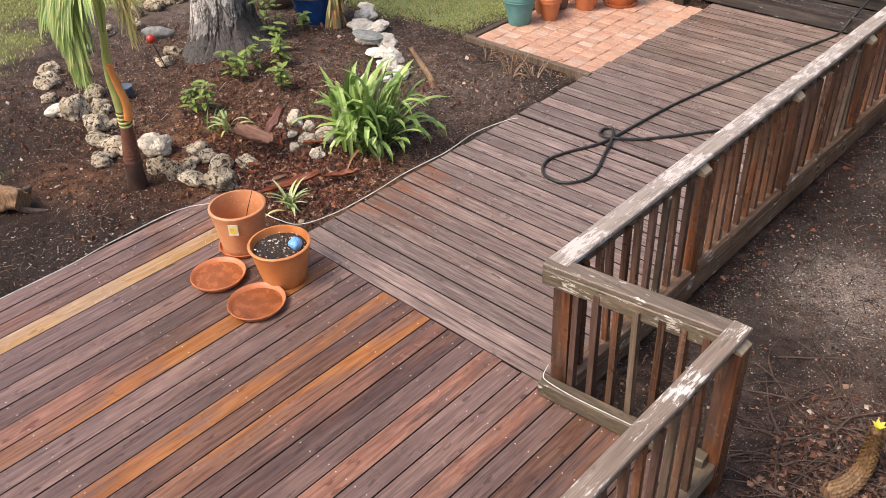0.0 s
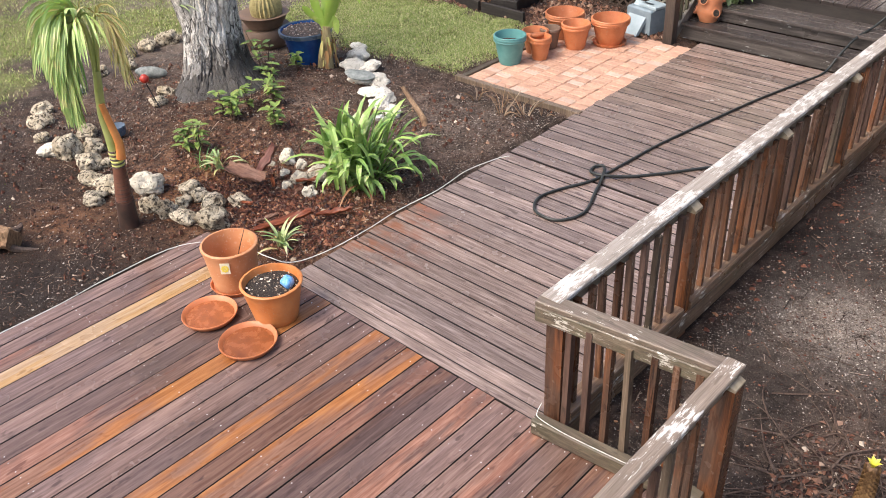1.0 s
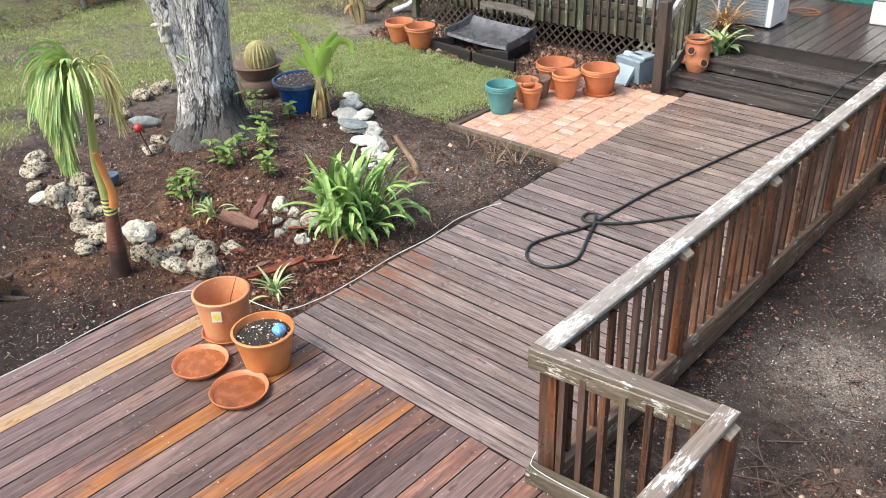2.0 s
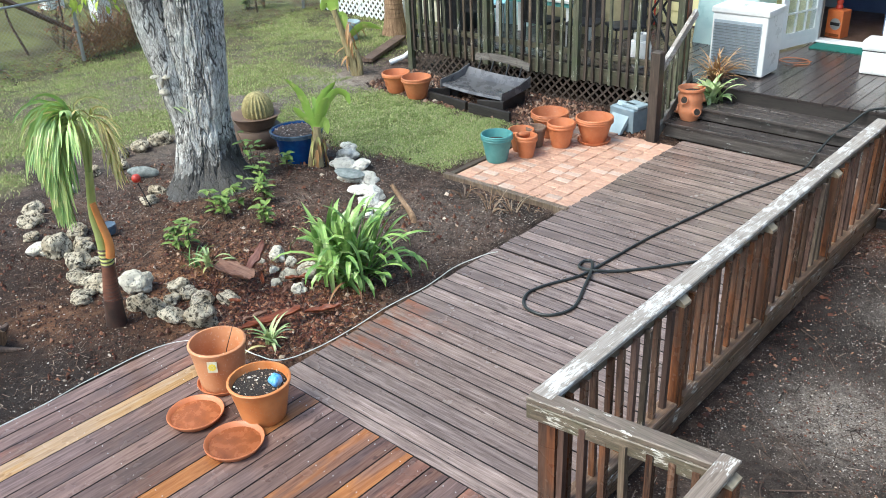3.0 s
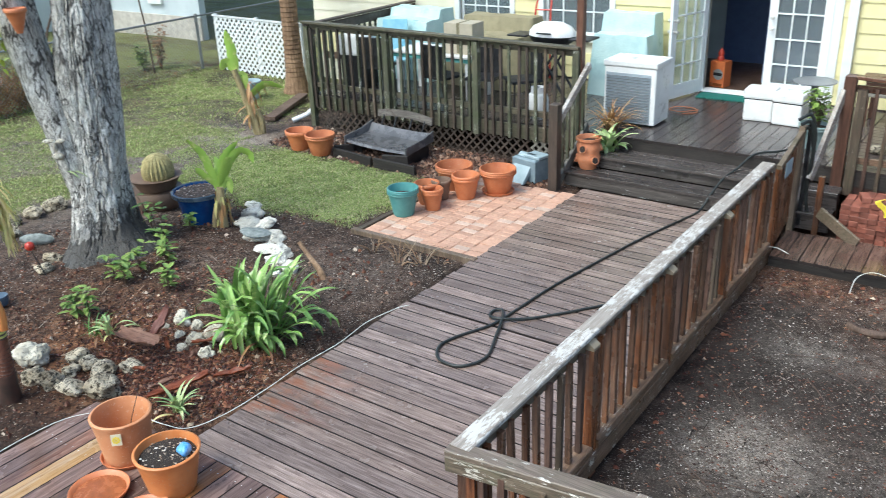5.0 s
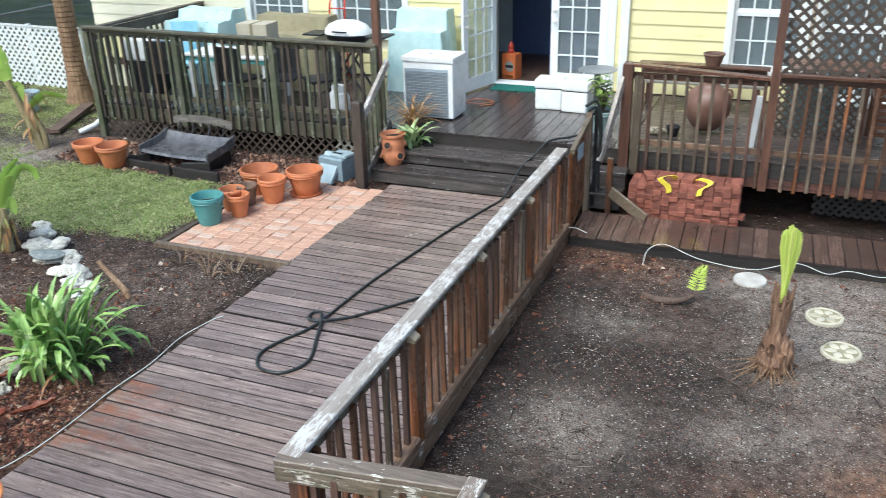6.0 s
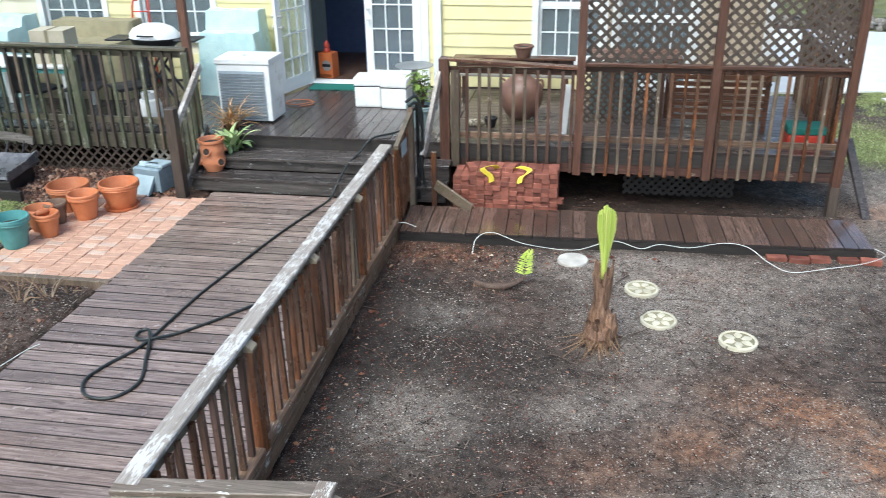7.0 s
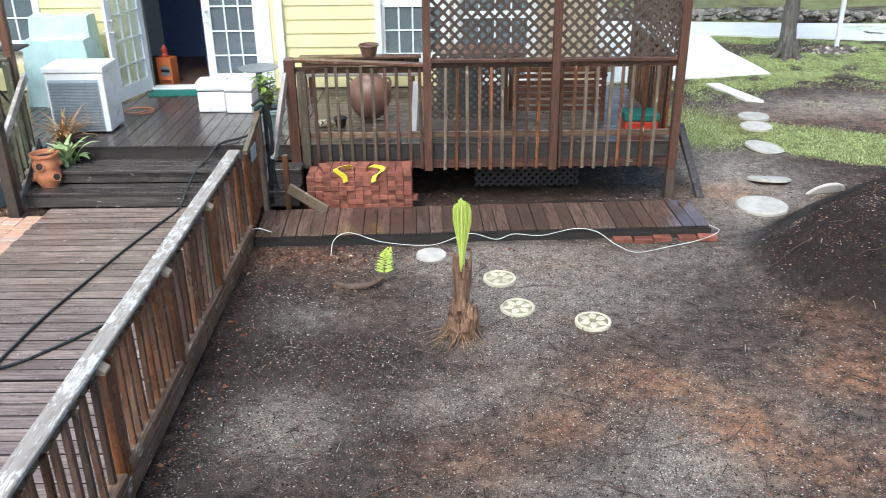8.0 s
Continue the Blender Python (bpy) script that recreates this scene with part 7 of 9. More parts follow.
def garden_tree():
    t = thing("garden_tree", "old grey-barked tree with a forked furrowed trunk in the bed", "tree", (-8.27, 5.08, -0.08))
    R = random.Random(4)

    def limb(name, pts, r0, r1, lump=0.1, n=36, mat=None):
        bm = B()
        line = smooth_line([Vector(p) for p in pts], 12)
        tube(bm, line, r0, n, r1, lump)
        return part(name, bm, mat or BARK, t, smooth=True)

    def o(s, a, z):
        return SIDE * s + AHEAD * a + Vector((0, 0, z))
    def bole(z0, top, proud, n=200, steps=200):
        """The trunk's skin: flared buttressed foot, upright furrows."""
        bm, rings = B(), []
        for q in range(steps + 1):
            ring = []
            for i in range(n):
                a = 2 * math.pi * i / n
                z = z0 + (top(a) - z0) * q / steps
                c, d = math.cos(a), math.sin(a)
                r = 0.335 - 0.03 * min(z, 4.5)
                lobe = 0.5 + 0.9 * noise.noise(Vector((1.5 * c, 1.5 * d, 4.2)))
                r += (0.05 + 0.13 * max(0.0, c) + 0.23 * max(0.0, -d) + 0.12 * max(0.0, lobe)) * math.exp(-max(z - 0.1, 0.0) / 0.17)
                bend = 0.5 * noise.noise(Vector((2 * c, 2 * d, z * 2.5)))
                furrow = abs(noise.noise(Vector((5 * c + bend, 5 * d - bend, z * 0.8)))), abs(noise.noise(Vector((11 * c + bend, 11 * d, z * 2.6 + bend))))
                r += 0.05 * noise.noise(Vector((1.6 * c, 1.6 * d, z * 1.2))) + 0.016 * noise.noise(Vector((8 * c, 8 * d, z * 4)))
                r -= 0.03 * max(0.0, 1 - furrow[0] / 0.07) + 0.01 * max(0.0, 1 - furrow[1] / 0.1)
                lean = o(0.02 * z + 0.012 * z * z * (z < 3), 0.01 * z, z)
                ring.append(bm.verts.new(lean + SIDE * (r + proud) * c + AHEAD * (r + proud) * d))
            rings.append(ring)
        for a, b in zip(rings, rings[1:]):
            for i in range(n):
                bm.faces.new((a[i], a[(i + 1) % n], b[(i + 1) % n], b[i]))
        return bm
    part("trunk", bole(-0.12, lambda a: 4.6, 0.0), BARK, t, smooth=True)
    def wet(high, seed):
        """Height of the painted dark bark's edge round the foot, highest on the patio side."""
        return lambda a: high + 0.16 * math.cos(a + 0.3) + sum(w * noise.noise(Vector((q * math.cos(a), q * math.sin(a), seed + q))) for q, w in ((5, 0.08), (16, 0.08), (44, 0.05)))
    # Two skins paint the trunk darker towards the ground, for shade and damp.
    part("damp_bark", bole(-0.12, wet(0.5, 3.0), 0.004, 200, 60), BARK_DAMP_SHADE, t, "bark darkened for damp and ground shade above the foot", smooth=True)
    part("root_collar", bole(-0.12, wet(0.33, 1.0), 0.008, 200, 60), BARK_ROOT_SHADE, t, "bark darkest for damp and ground shade at the flared foot", smooth=True)
    limb("limb", [o(-0.06, -0.05, 0.5), o(-0.13, -0.07, 1.0), o(-0.25, -0.08, 1.6), o(-0.4, -0.08, 2.3), o(-0.56, -0.1, 3.2), o(-0.95, 0.1, 4.6)], 0.2, 0.16)
    limb("limb", [o(0.12, 0.06, 0.9), o(0.2, 0.1, 1.5), o(0.26, 0.14, 2.2), o(0.36, 0.2, 3.2), o(0.8, 0.4, 4.8)], 0.19, 0.13)
    limb("limb", [o(-0.16, 0.1, 1.2), o(-0.3, 0.15, 1.9), o(-0.4, 0.2, 2.6), o(-0.5, 0.4, 3.8)], 0.13, 0.08)
    bm = B()
    for k in range(22):
        c = Vector((R.gauss(-0.6, 1.5), R.gauss(1.0, 1.5), 5.9 + R.gauss(0, 0.6)))
        for i in range(50):
            p = c + Vector((R.gauss(0, 0.4), R.gauss(0, 0.4), R.gauss(0, 0.25)))
            leaf(bm, p, (R.uniform(-1, 1), R.uniform(-1, 1), R.uniform(-0.8, 0.2)), (0, 0, 1), 0.13, 0.07)
    part("crown", bm, LEAF_GREEN, t)
    # low leafy shoot on the lawn side
    sh = B()
    tube(sh, smooth_line([o(-0.5, -0.1, 3.0), o(-0.75, -0.25, 2.95), o(-0.95, -0.3, 2.75), o(-1.05, -0.3, 2.45)], 5), 0.018, 6, 0.006)
    part("shoot", sh, TWIG, t)
    bm = B()
    for i in range(330):
        s = R.random()
        base = o(-1.3 + 0.62 * s + R.gauss(0, 0.09), -0.3 + R.gauss(0, 0.12), 2.72 - 0.38 * R.random() ** 2 - 0.28 * (s > 0.45) * R.random() + 0.25 * R.random())
        leaf(bm, base, (R.uniform(-0.7, 0.7), R.uniform(-0.7, 0.7), -0.8), (R.uniform(-0.3, 0.3), R.uniform(-0.3, 0.3), 1), R.uniform(0.09, 0.15), 0.05, 0.3)
    part("shoot_foliage", bm, LEAF_LIME, t, "fresh yellow-green leaves")


garden_tree()


def on_trunk(s, z, a=-0.36):
    return Vector((-8.27, 5.08, 0)) + SIDE * s + AHEAD * a + Vector((0, 0, z))


bm = B()
for dx, dz, sx, sz in ((-0.05, 0.07, 0.055, 0.02), (0.07, 0.06, 0.045, 0.02), (0.015, 0.0, 0.02, 0.05), (0.02, -0.1, 0.06, 0.04)):
    bmesh.ops.create_uvsphere(bm, u_segments=10, v_segments=6, radius=1.0, matrix=Matrix.Translation(SIDE * dx + Vector((0, 0, dz))) @ Matrix.Rotation(math.atan2(SIDE.y, SIDE.x), 4, "Z") @ Matrix.Diagonal((sx, 0.05, sz, 1)))
solid("tree_ornament", bm, ROCK_WHITE, "small pale cast ornament fixed on the tree trunk", "ornament", smooth=True, at=on_trunk(-0.27, 1.27, -0.3))
p = pot("small orange planter hung on the tree limb", on_trunk(-0.34, 2.44, -0.32), 0.1, 0.24, TERRA, None, name="hanging_planter", base=0.3)
bm = B()
for k in range(4):
    blade(bm, (0, 0, 0), math.atan2(-AHEAD.y, -AHEAD.x) + 0.9 + k * 0.25, 0.3 + 0.04 * k, 0.03, 10, 60)
solid("air_plant", bm, LEAF_PALE, "air plant with long striped leaves on the trunk", "plant", at=on_trunk(-0.28, 0.98, -0.2))


def small_palm():
    t = thing("palm_sapling", "young palm with drooping yellowing fronds and an orange sheath", "palm", (-6.33, 2.76, -0.06))
    R = random.Random(7)

    def q(s, z, a=0.0):
        return SIDE * s + AHEAD * a + Vector((0, 0, z))
    bm = B()
    tube(bm, smooth_line([q(0, -0.03), q(0.01, 0.12), q(0.02, 0.26)], 5), 0.084, 16, 0.078, 0.12)
    part("trunk_base", bm, PALM_DARK, t, "dark ringed trunk base", smooth=True)
    bm = B()
    tube(bm, smooth_line([q(0.02, 0.26), q(0.035, 0.42), q(0.05, 0.58)], 5), 0.072, 16, 0.05, 0.05)
    part("trunk", bm, PALM_RED, t, "red-brown young trunk", smooth=True)
    for k in range(9):
        bm = B()
        lathe(bm, [(0.068 - 0.0027 * k, -0.007), (0.077 - 0.0027 * k, 0.0), (0.068 - 0.0027 * k, 0.007)], 16)
        part("trunk_ring", bm, PALM_DARK, t, at=q(0.018 + 0.0035 * k, 0.24 + k * 0.034))
    for k in range(9):
        bm = B()
        lathe(bm, [(0.047, -0.009), (0.055, 0.0), (0.047, 0.009)], 16)
        part("trunk_ring", bm, RING_YELLOW if k % 2 else PALM_DARK, t, at=q(0.05, 0.575 + k * 0.018))
    bm = B()
    tube(bm, smooth_line([q(0.05, 0.6), q(0.045, 0.85), q(0.035, 1.06), q(0.08, 1.4)], 6), 0.05, 16, 0.03)
    part("crownshaft", bm, SHAFT, t, "pale green crownshaft", smooth=True)
    bm = B()
    tube(bm, smooth_line([q(0.1, 0.66, -0.03), q(0.115, 0.8, -0.03), q(0.085, 0.98, -0.03), q(0.06, 1.14, -0.03)], 6), 0.038, 12, 0.024)
    part("sheath", bm, SHEATH, t, "orange drying leaf sheath", smooth=True)
    # each frond: points along its rib (side, height, depth), first leaflet, leaflets' length, width, dryness
    fronds = [([(0.05, 1.25, 0), (0.1, 1.6, -0.03), (0.09, 1.82, -0.06), (0.02, 1.87, -0.12), (-0.05, 1.72, -0.18), (-0.1, 1.4, -0.2)], 0.4, 0.58, 0.036, 0),
              ([(0.05, 1.25, 0), (0.07, 1.6, 0.02), (0.04, 1.82, 0.02), (-0.06, 1.84, 0.0), (-0.16, 1.66, -0.02), (-0.21, 1.36, -0.02)], 0.4, 0.52, 0.036, 0),
              ([(0.05, 1.25, 0), (0.09, 1.55, -0.04), (0.12, 1.8, -0.1), (0.06, 1.82, -0.18), (-0.02, 1.62, -0.24), (-0.06, 1.35, -0.26)], 0.45, 0.5, 0.032, 0),
              ([(0.06, 1.25, 0), (0.14, 1.6, 0.0), (0.2, 1.84, -0.04), (0.28, 1.82, -0.06), (0.32, 1.66, -0.06), (0.33, 1.5, -0.06)], 0.4, 0.36, 0.018, 1),
              ([(0.05, 1.25, 0), (0.1, 1.65, 0.06), (0.04, 1.86, 0.08), (-0.1, 1.88, 0.06), (-0.24, 1.78, 0.02), (-0.3, 1.62, 0.0)], 0.4, 0.34, 0.016, 1),
              ([(0.05, 1.25, 0), (0.1, 1.62, 0.0), (0.08, 1.86, -0.06), (0.0, 1.9, -0.14), (-0.1, 1.8, -0.2), (-0.15, 1.65, -0.22)], 0.45, 0.42, 0.018, 1)]
    for pts, first, size, wide, dry in fronds:
        rib = smooth_line([q(*p) for p in pts], 9)
        bm = B()
        tube(bm, rib, 0.014, 6, 0.004)
        fr = part("frond_rib", bm, SHAFT, t)
        bm = B()
        last = len(rib) - 1
        for i in range(int(first * last), last):
            u = (i / last - first) / (1 - first)
            tan = (rib[i + 1] - rib[i]).normalized()
            across = tan.cross(AHEAD + Vector((0, 0, 0.35))).normalized()
            for hand in (-1, 1):
                if dry and R.random() < 0.25:
                    continue
                for twice in range(2 if dry else 3):
                    open_to = radians(R.uniform(20, 42) * (1 - 0.5 * u))
                    way = tan * math.cos(open_to) + across * hand * math.sin(open_to) - AHEAD * R.uniform(-0.1, 0.2)
                    at, ln, low = rib[i] + tan * 0.013 * twice, size * R.uniform(0.8, 1.15) * (1 - 0.35 * u), R.uniform(0.83, 0.98)
                    rows, w0, sag = [], wide * R.uniform(0.75, 1.1), R.uniform(0.36, 0.5) if not dry else R.uniform(0.2, 0.6)
                    for k in range(8):
                        f = k / 7
                        w = w0 * 0.5 * min(1.0, 0.45 + 2 * f) * (1 - f ** 3) + 0.001
                        flat = way.cross(AHEAD + Vector((0.2 * hand, 0.0, 0.3))).normalized()
                        rows.append([bm.verts.new(at - flat * w), bm.verts.new(at + AHEAD * w * 0.4), bm.verts.new(at + flat * w)])
                        way = (way + Vector((R.gauss(0, 0.05 + 0.1 * dry), R.gauss(0, 0.05 + 0.1 * dry), -sag))).normalized()
                        if at.z + way.z * ln / 7 < low:
                            break
                        at = at + way * ln / 7
                    for c, d in zip(rows, rows[1:]):
                        bm.faces.new((c[0], c[1], d[1], d[0]))
                        bm.faces.new((c[1], c[2], d[2], d[1]))
        part("frond_blade", bm, LEAF_PALM_DRY if dry else LEAF_PALM, fr)


RING_YELLOW = plain("palm_ring", (0.5, 0.5, 0.1), (0.6, 0.58, 0.18), 0.4, 6)
PALM_RED = plain("palm_trunk_red", (0.1, 0.035, 0.022), (0.2, 0.08, 0.045), 0.5, 8)
small_palm()


LILY = (-5.26, 4.53)


def lily_clump(at, n, size, mat, seed, name="lily_clump", label="lush clump of long strap-leaved green lily", w=0.042, upright=False):
    t = thing(name, label, "plant", at)
    R = random.Random(seed)
    bm = B()
    for k in range(n):
        an = R.uniform(0, 2 * math.pi)
        r = abs(R.gauss(0, 0.17 if upright else 0.1)) * size
        ln = (R.uniform(0.55, 1.05) if upright else R.uniform(0.5, 0.95)) * size
        blade(bm, (r * math.cos(an * 1.7), r * math.sin(an * 1.7), 0.0), an, ln, R.uniform(0.8, 1.15) * w, R.uniform(34, 88) if upright else R.uniform(40, 88), R.choice((20, 50, 80, 110, 150, 190, 230)) if upright else R.uniform(50, 150), 9, 0.3, R.uniform(-0.9, 0.9) if upright else R.uniform(-0.5, 0.5), 9 if upright else 3, upright)
    part("foliage", bm, mat, t)
    bm = B()
    for k in range(n // 9 if not upright else 7):
        an = R.uniform(0, 6.28)
        blade(bm, (0.05 * math.cos(an), 0.05 * math.sin(an), 0.0), an, R.uniform(0.4, 0.8) * size, 0.03, R.uniform(20, 50), R.uniform(80, 120), 7, 0.2)
    part("dry_foliage", bm, LEAF_DRY if mat != LEAF_PALE else LEAF_PALM_DRY, t, "withered brown leaves")
    return t


lily_clump((LILY[0], LILY[1], -0.05), 130, 0.86, LEAF_LILY, 3, w=0.052, upright=True)
lily_clump((-5.0, 3.38, -0.05), 18, 0.34, LEAF_PALE, 8, "agave_rosette", "small pale-edged agave by the deck corner", 0.03)
lily_clump((-6.48, 3.83, 0.0), 16, 0.36, LEAF_PALE, 9, "agave_rosette", "small pale bromeliad among the rocks", 0.03)
lily_clump((-6.6, 3.75, -0.02), 16, 0.35, LEAF_GREEN, 12, "grass_tuft", "tuft of thin green grass in the bed", 0.012)
lily_clump((-4.52, 10.02, 0.327), 24, 0.5, LEAF_PALE, 11, "bromeliad", "pale green bromeliad in a small pot on the stairs", 0.1)
lily_clump((-4.68, 10.42, 0.492), 80, 0.62, LEAF_TAN, 13, "dried_plant", "withered orange-brown potted plant on the deck", 0.02)


def shrub(at, h, seed, mat=LEAF_GREEN, n=9, name="bed_shrub", label="sparse young leafy shrub in the bed", size=0.12):
    t = thing(name, label, "shrub", at, 0, "bed shrubs")
    R = random.Random(seed)
    lf = B()
    for k in range(n):
        an = R.uniform(0, 6.28)
        tip = Vector((math.cos(an), math.sin(an), 0)) * R.uniform(0.1, 0.35) * h + Vector((0, 0, h * R.uniform(0.6, 1.05)))
        line = smooth_line([Vector((0.02 * math.cos(an), 0.02 * math.sin(an), -0.02)), tip * 0.5 + Vector((0, 0, 0.05)), tip], 4)
        bm = B()
        tube(bm, line, 0.006, 5, 0.003)
        part("stem", bm, TWIG, t)
        for i in range(2, len(line), 1 if size > 0.13 else 2):
            for q in range(2):
                a2 = R.uniform(0, 6.28)
                leaf(lf, line[i], (math.cos(a2), math.sin(a2), R.uniform(-0.3, 0.5)), (0, 0, 1), R.uniform(0.6, 1.2) * size, size * 0.48, 0.2)
    part("foliage", lf, mat, t)


SHRUB_LEAF = foliage("leaf_shrub", (0.11, 0.19, 0.04), (0.27, 0.36, 0.085), (0.42, 0.38, 0.13))
for k, (x, y, h) in enumerate(((-7.0, 3.93, 0.34), (-7.1, 3.86, 0.26), (-7.36, 4.52, 0.3), (-7.2, 4.5, 0.27), (-7.3, 4.8, 0.36), (-7.12, 4.98, 0.28), (-7.46, 5.22, 0.4), (-7.8, 5.4, 0.56), (-7.77, 5.78, 0.24), (-6.71, 4.64, 0.24))):
    shrub((x, y, float(ground_z(x, y))), h, 20 + k, SHRUB_LEAF, 3 + k % 2)
shrub((-2.2, 10.86, UP + 0.26), 0.46, 50, SHRUB_LEAF, 22, "potted_shrub", "leafy green shrub growing in the grey pot", 0.11)
pot("grey-green plastic planter on the deck by the stairs", (-2.2, 10.86, UP), 0.2, 0.3, GREY_POT, 0.8, name="planter", rim=0.2, rings=1)


def banana_leaf(bm, pts, width, n=14, tear=0.0, R=None):
    """A broad leaf along a curved rib."""
    line = smooth_line(pts, n // (len(pts) - 1) + 1)
    rows = []
    k = len(line) - 1
    for i, p in enumerate(line):
        d = (line[min(i + 1, k)] - line[max(i - 1, 0)]).normalized()
        side = d.cross(Vector((0, 0, 1)))
        side = (side * 0.5 + d.cross(AHEAD) * 0.9).normalized()
        up = side.cross(d)
        s = i / k
        w = width * math.sin(math.pi * min(1, 0.08 + s * 0.93)) ** 0.6 * 0.5
        j = (R.uniform(-1, 1) * tear if R else 0)
        rows.append([bm.verts.new(p - side * w * (1 + j) + up * w * 0.35), bm.verts.new(p), bm.verts.new(p + side * w * (1 - j) + up * w * 0.35)])
    for a, b in zip(rows, rows[1:]):
        for q in (0, 1):
            bm.faces.new((a[q], a[q + 1], b[q + 1], b[q]))


STEM_TAN = wood("banana_stem", (0.17, 0.12, 0.055), (0.42, 0.34, 0.17), (0.6, 0.53, 0.31), 2, (0.5, 0.8), 0.2)


def banana(at, label, stems, leaves, seed):
    t = thing("banana_plant", label, "banana plant", at)
    R = random.Random(seed)
    for pts, r in stems:
        bm = B()
        tube(bm, smooth_line(pts, 6), r, 10, r * 0.6, 0.2)
        part("stem", bm, STEM_TAN, t, smooth=True)
    for pts, w in leaves:
        bm = B()
        banana_leaf(bm, [Vector(p) for p in pts], w, 14, 0.12, R)
        part("leaf", bm, LEAF_BANANA, t, smooth=True)
    return t


def os(s, z, a=0.0):
    return SIDE * s + AHEAD * a + Vector((0, 0, z))


young = banana((-7.6, 6.14, -0.05), "young banana plant with broad green leaves and a dry pale stem",
       [([os(0, -0.02), os(0.01, 0.25), os(0.03, 0.55)], 0.068), ([os(-0.09, 0.0), os(-0.08, 0.15), os(-0.05, 0.3)], 0.045)],
       [([os(0, 0.5), os(-0.1, 0.9), os(-0.27, 1.14)], 0.1), ([os(0.02, 0.5), os(0.13, 0.88), os(0.3, 1.08)], 0.11), ([os(0, 0.5), os(0.02, 0.72, 0.1), os(-0.02, 0.86, 0.2)], 0.12), ([os(0.02, 0.55), os(0.14, 0.84, -0.1), os(0.22, 0.94, -0.14)], 0.1), ([os(0.02, 0.5), os(0.24, 0.92), os(0.4, 0.92), os(0.44, 0.8)], 0.1),
        ([os(0.0, 0.55), os(-0.16, 0.72), os(-0.22, 0.8)], 0.09), ([os(0.03, 0.5), os(0.12, 0.62), os(0.15, 0.45)], 0.1)], 3)
leaning = banana((-10.4, 9.33, -0.05), "leaning banana plant with torn green leaves and dry sheaths",
       [([os(0.03, -0.03), os(-0.08, 0.45), os(-0.24, 1.05)], 0.075), ([os(0.08, 0.0), os(0.1, 0.2), os(0.06, 0.4)], 0.06)],
       [([os(-0.22, 0.95), os(-0.25, 1.35), os(-0.3, 1.68)], 0.16), ([os(-0.22, 1.0), os(-0.34, 1.16), os(-0.44, 1.05)], 0.17), ([os(-0.2, 0.9), os(-0.12, 0.95), os(-0.08, 0.72)], 0.14),
        ([os(-0.1, 0.55), os(0.2, 0.78), os(0.5, 0.72)], 0.13)], 5)
RB = random.Random(6)
for k in range(20):
    an = RB.uniform(0, 6.28)
    bm = B()
    blade(bm, os(0.02 + 0.07 * math.cos(an), 0.12 + 0.4 * RB.random(), 0.07 * math.sin(an)), math.atan2(SIDE.y, SIDE.x) + an, RB.uniform(0.1, 0.24), 0.05, RB.uniform(-92, -72), 20, 5, 0.4)
    part("dry_sheath", bm, LEAF_TAN if k % 2 else LEAF_PALM_DRY, young, "withered pale sheath")
RB = random.Random(8)
for k in range(16):
    bm = B()
    blade(bm, os(-0.05 * RB.random(), 0.25 + 0.6 * RB.random()), RB.uniform(0, 6.28), RB.uniform(0.25, 0.5), 0.06, RB.uniform(-60, 10), 60, 6, 0.4)
    part("dry_sheath", bm, LEAF_TAN, leaning, "withered tan sheath")


def cactus():
    t = thing("barrel_cactus", "tan ribbed barrel cactus in a wide brown bowl", "cactus", (-8.95, 6.28, -0.05))
    bm = B()
    n = 44
    rings = []
    for j in range(13):
        a = -0.35 + (math.pi / 2 + 0.33) * j / 12
        ring = []
        for i in range(n):
            rr = 0.19 * max(0.02, math.cos(a)) * (1 + (0.07 if i % 2 else -0.05))
            an = 2 * math.pi * i / n
            ring.append(bm.verts.new((rr * math.cos(an), rr * math.sin(an), 0.232 * math.sin(a))))
        rings.append(ring)
    for a, b in zip(rings, rings[1:]):
        for i in range(n):
            bm.faces.new((a[i], a[(i + 1) % n], b[(i + 1) % n], b[i]))
    part("cactus_body", bm, CACTUS, t, at=(0.03, 0.03, 0.48), smooth=True)
    bm = B()
    lathe(bm, [(0.001, 0.26), (0.22, 0.26), (0.26, 0.33), (0.3, 0.4), (0.325, 0.42), (0.3, 0.425), (0.22, 0.4), (0.001, 0.4)], 28)
    part("bowl", bm, CLAY_BROWN, t, smooth=True)
    bm = B()
    lathe(bm, [(0.001, 0.0), (0.26, 0.0), (0.33, 0.1), (0.34, 0.2), (0.31, 0.26), (0.28, 0.255), (0.001, 0.25)], 28)
    part("stand_pot", bm, CLAY_BROWN, t, "low wide clay pot", smooth=True)


cactus()


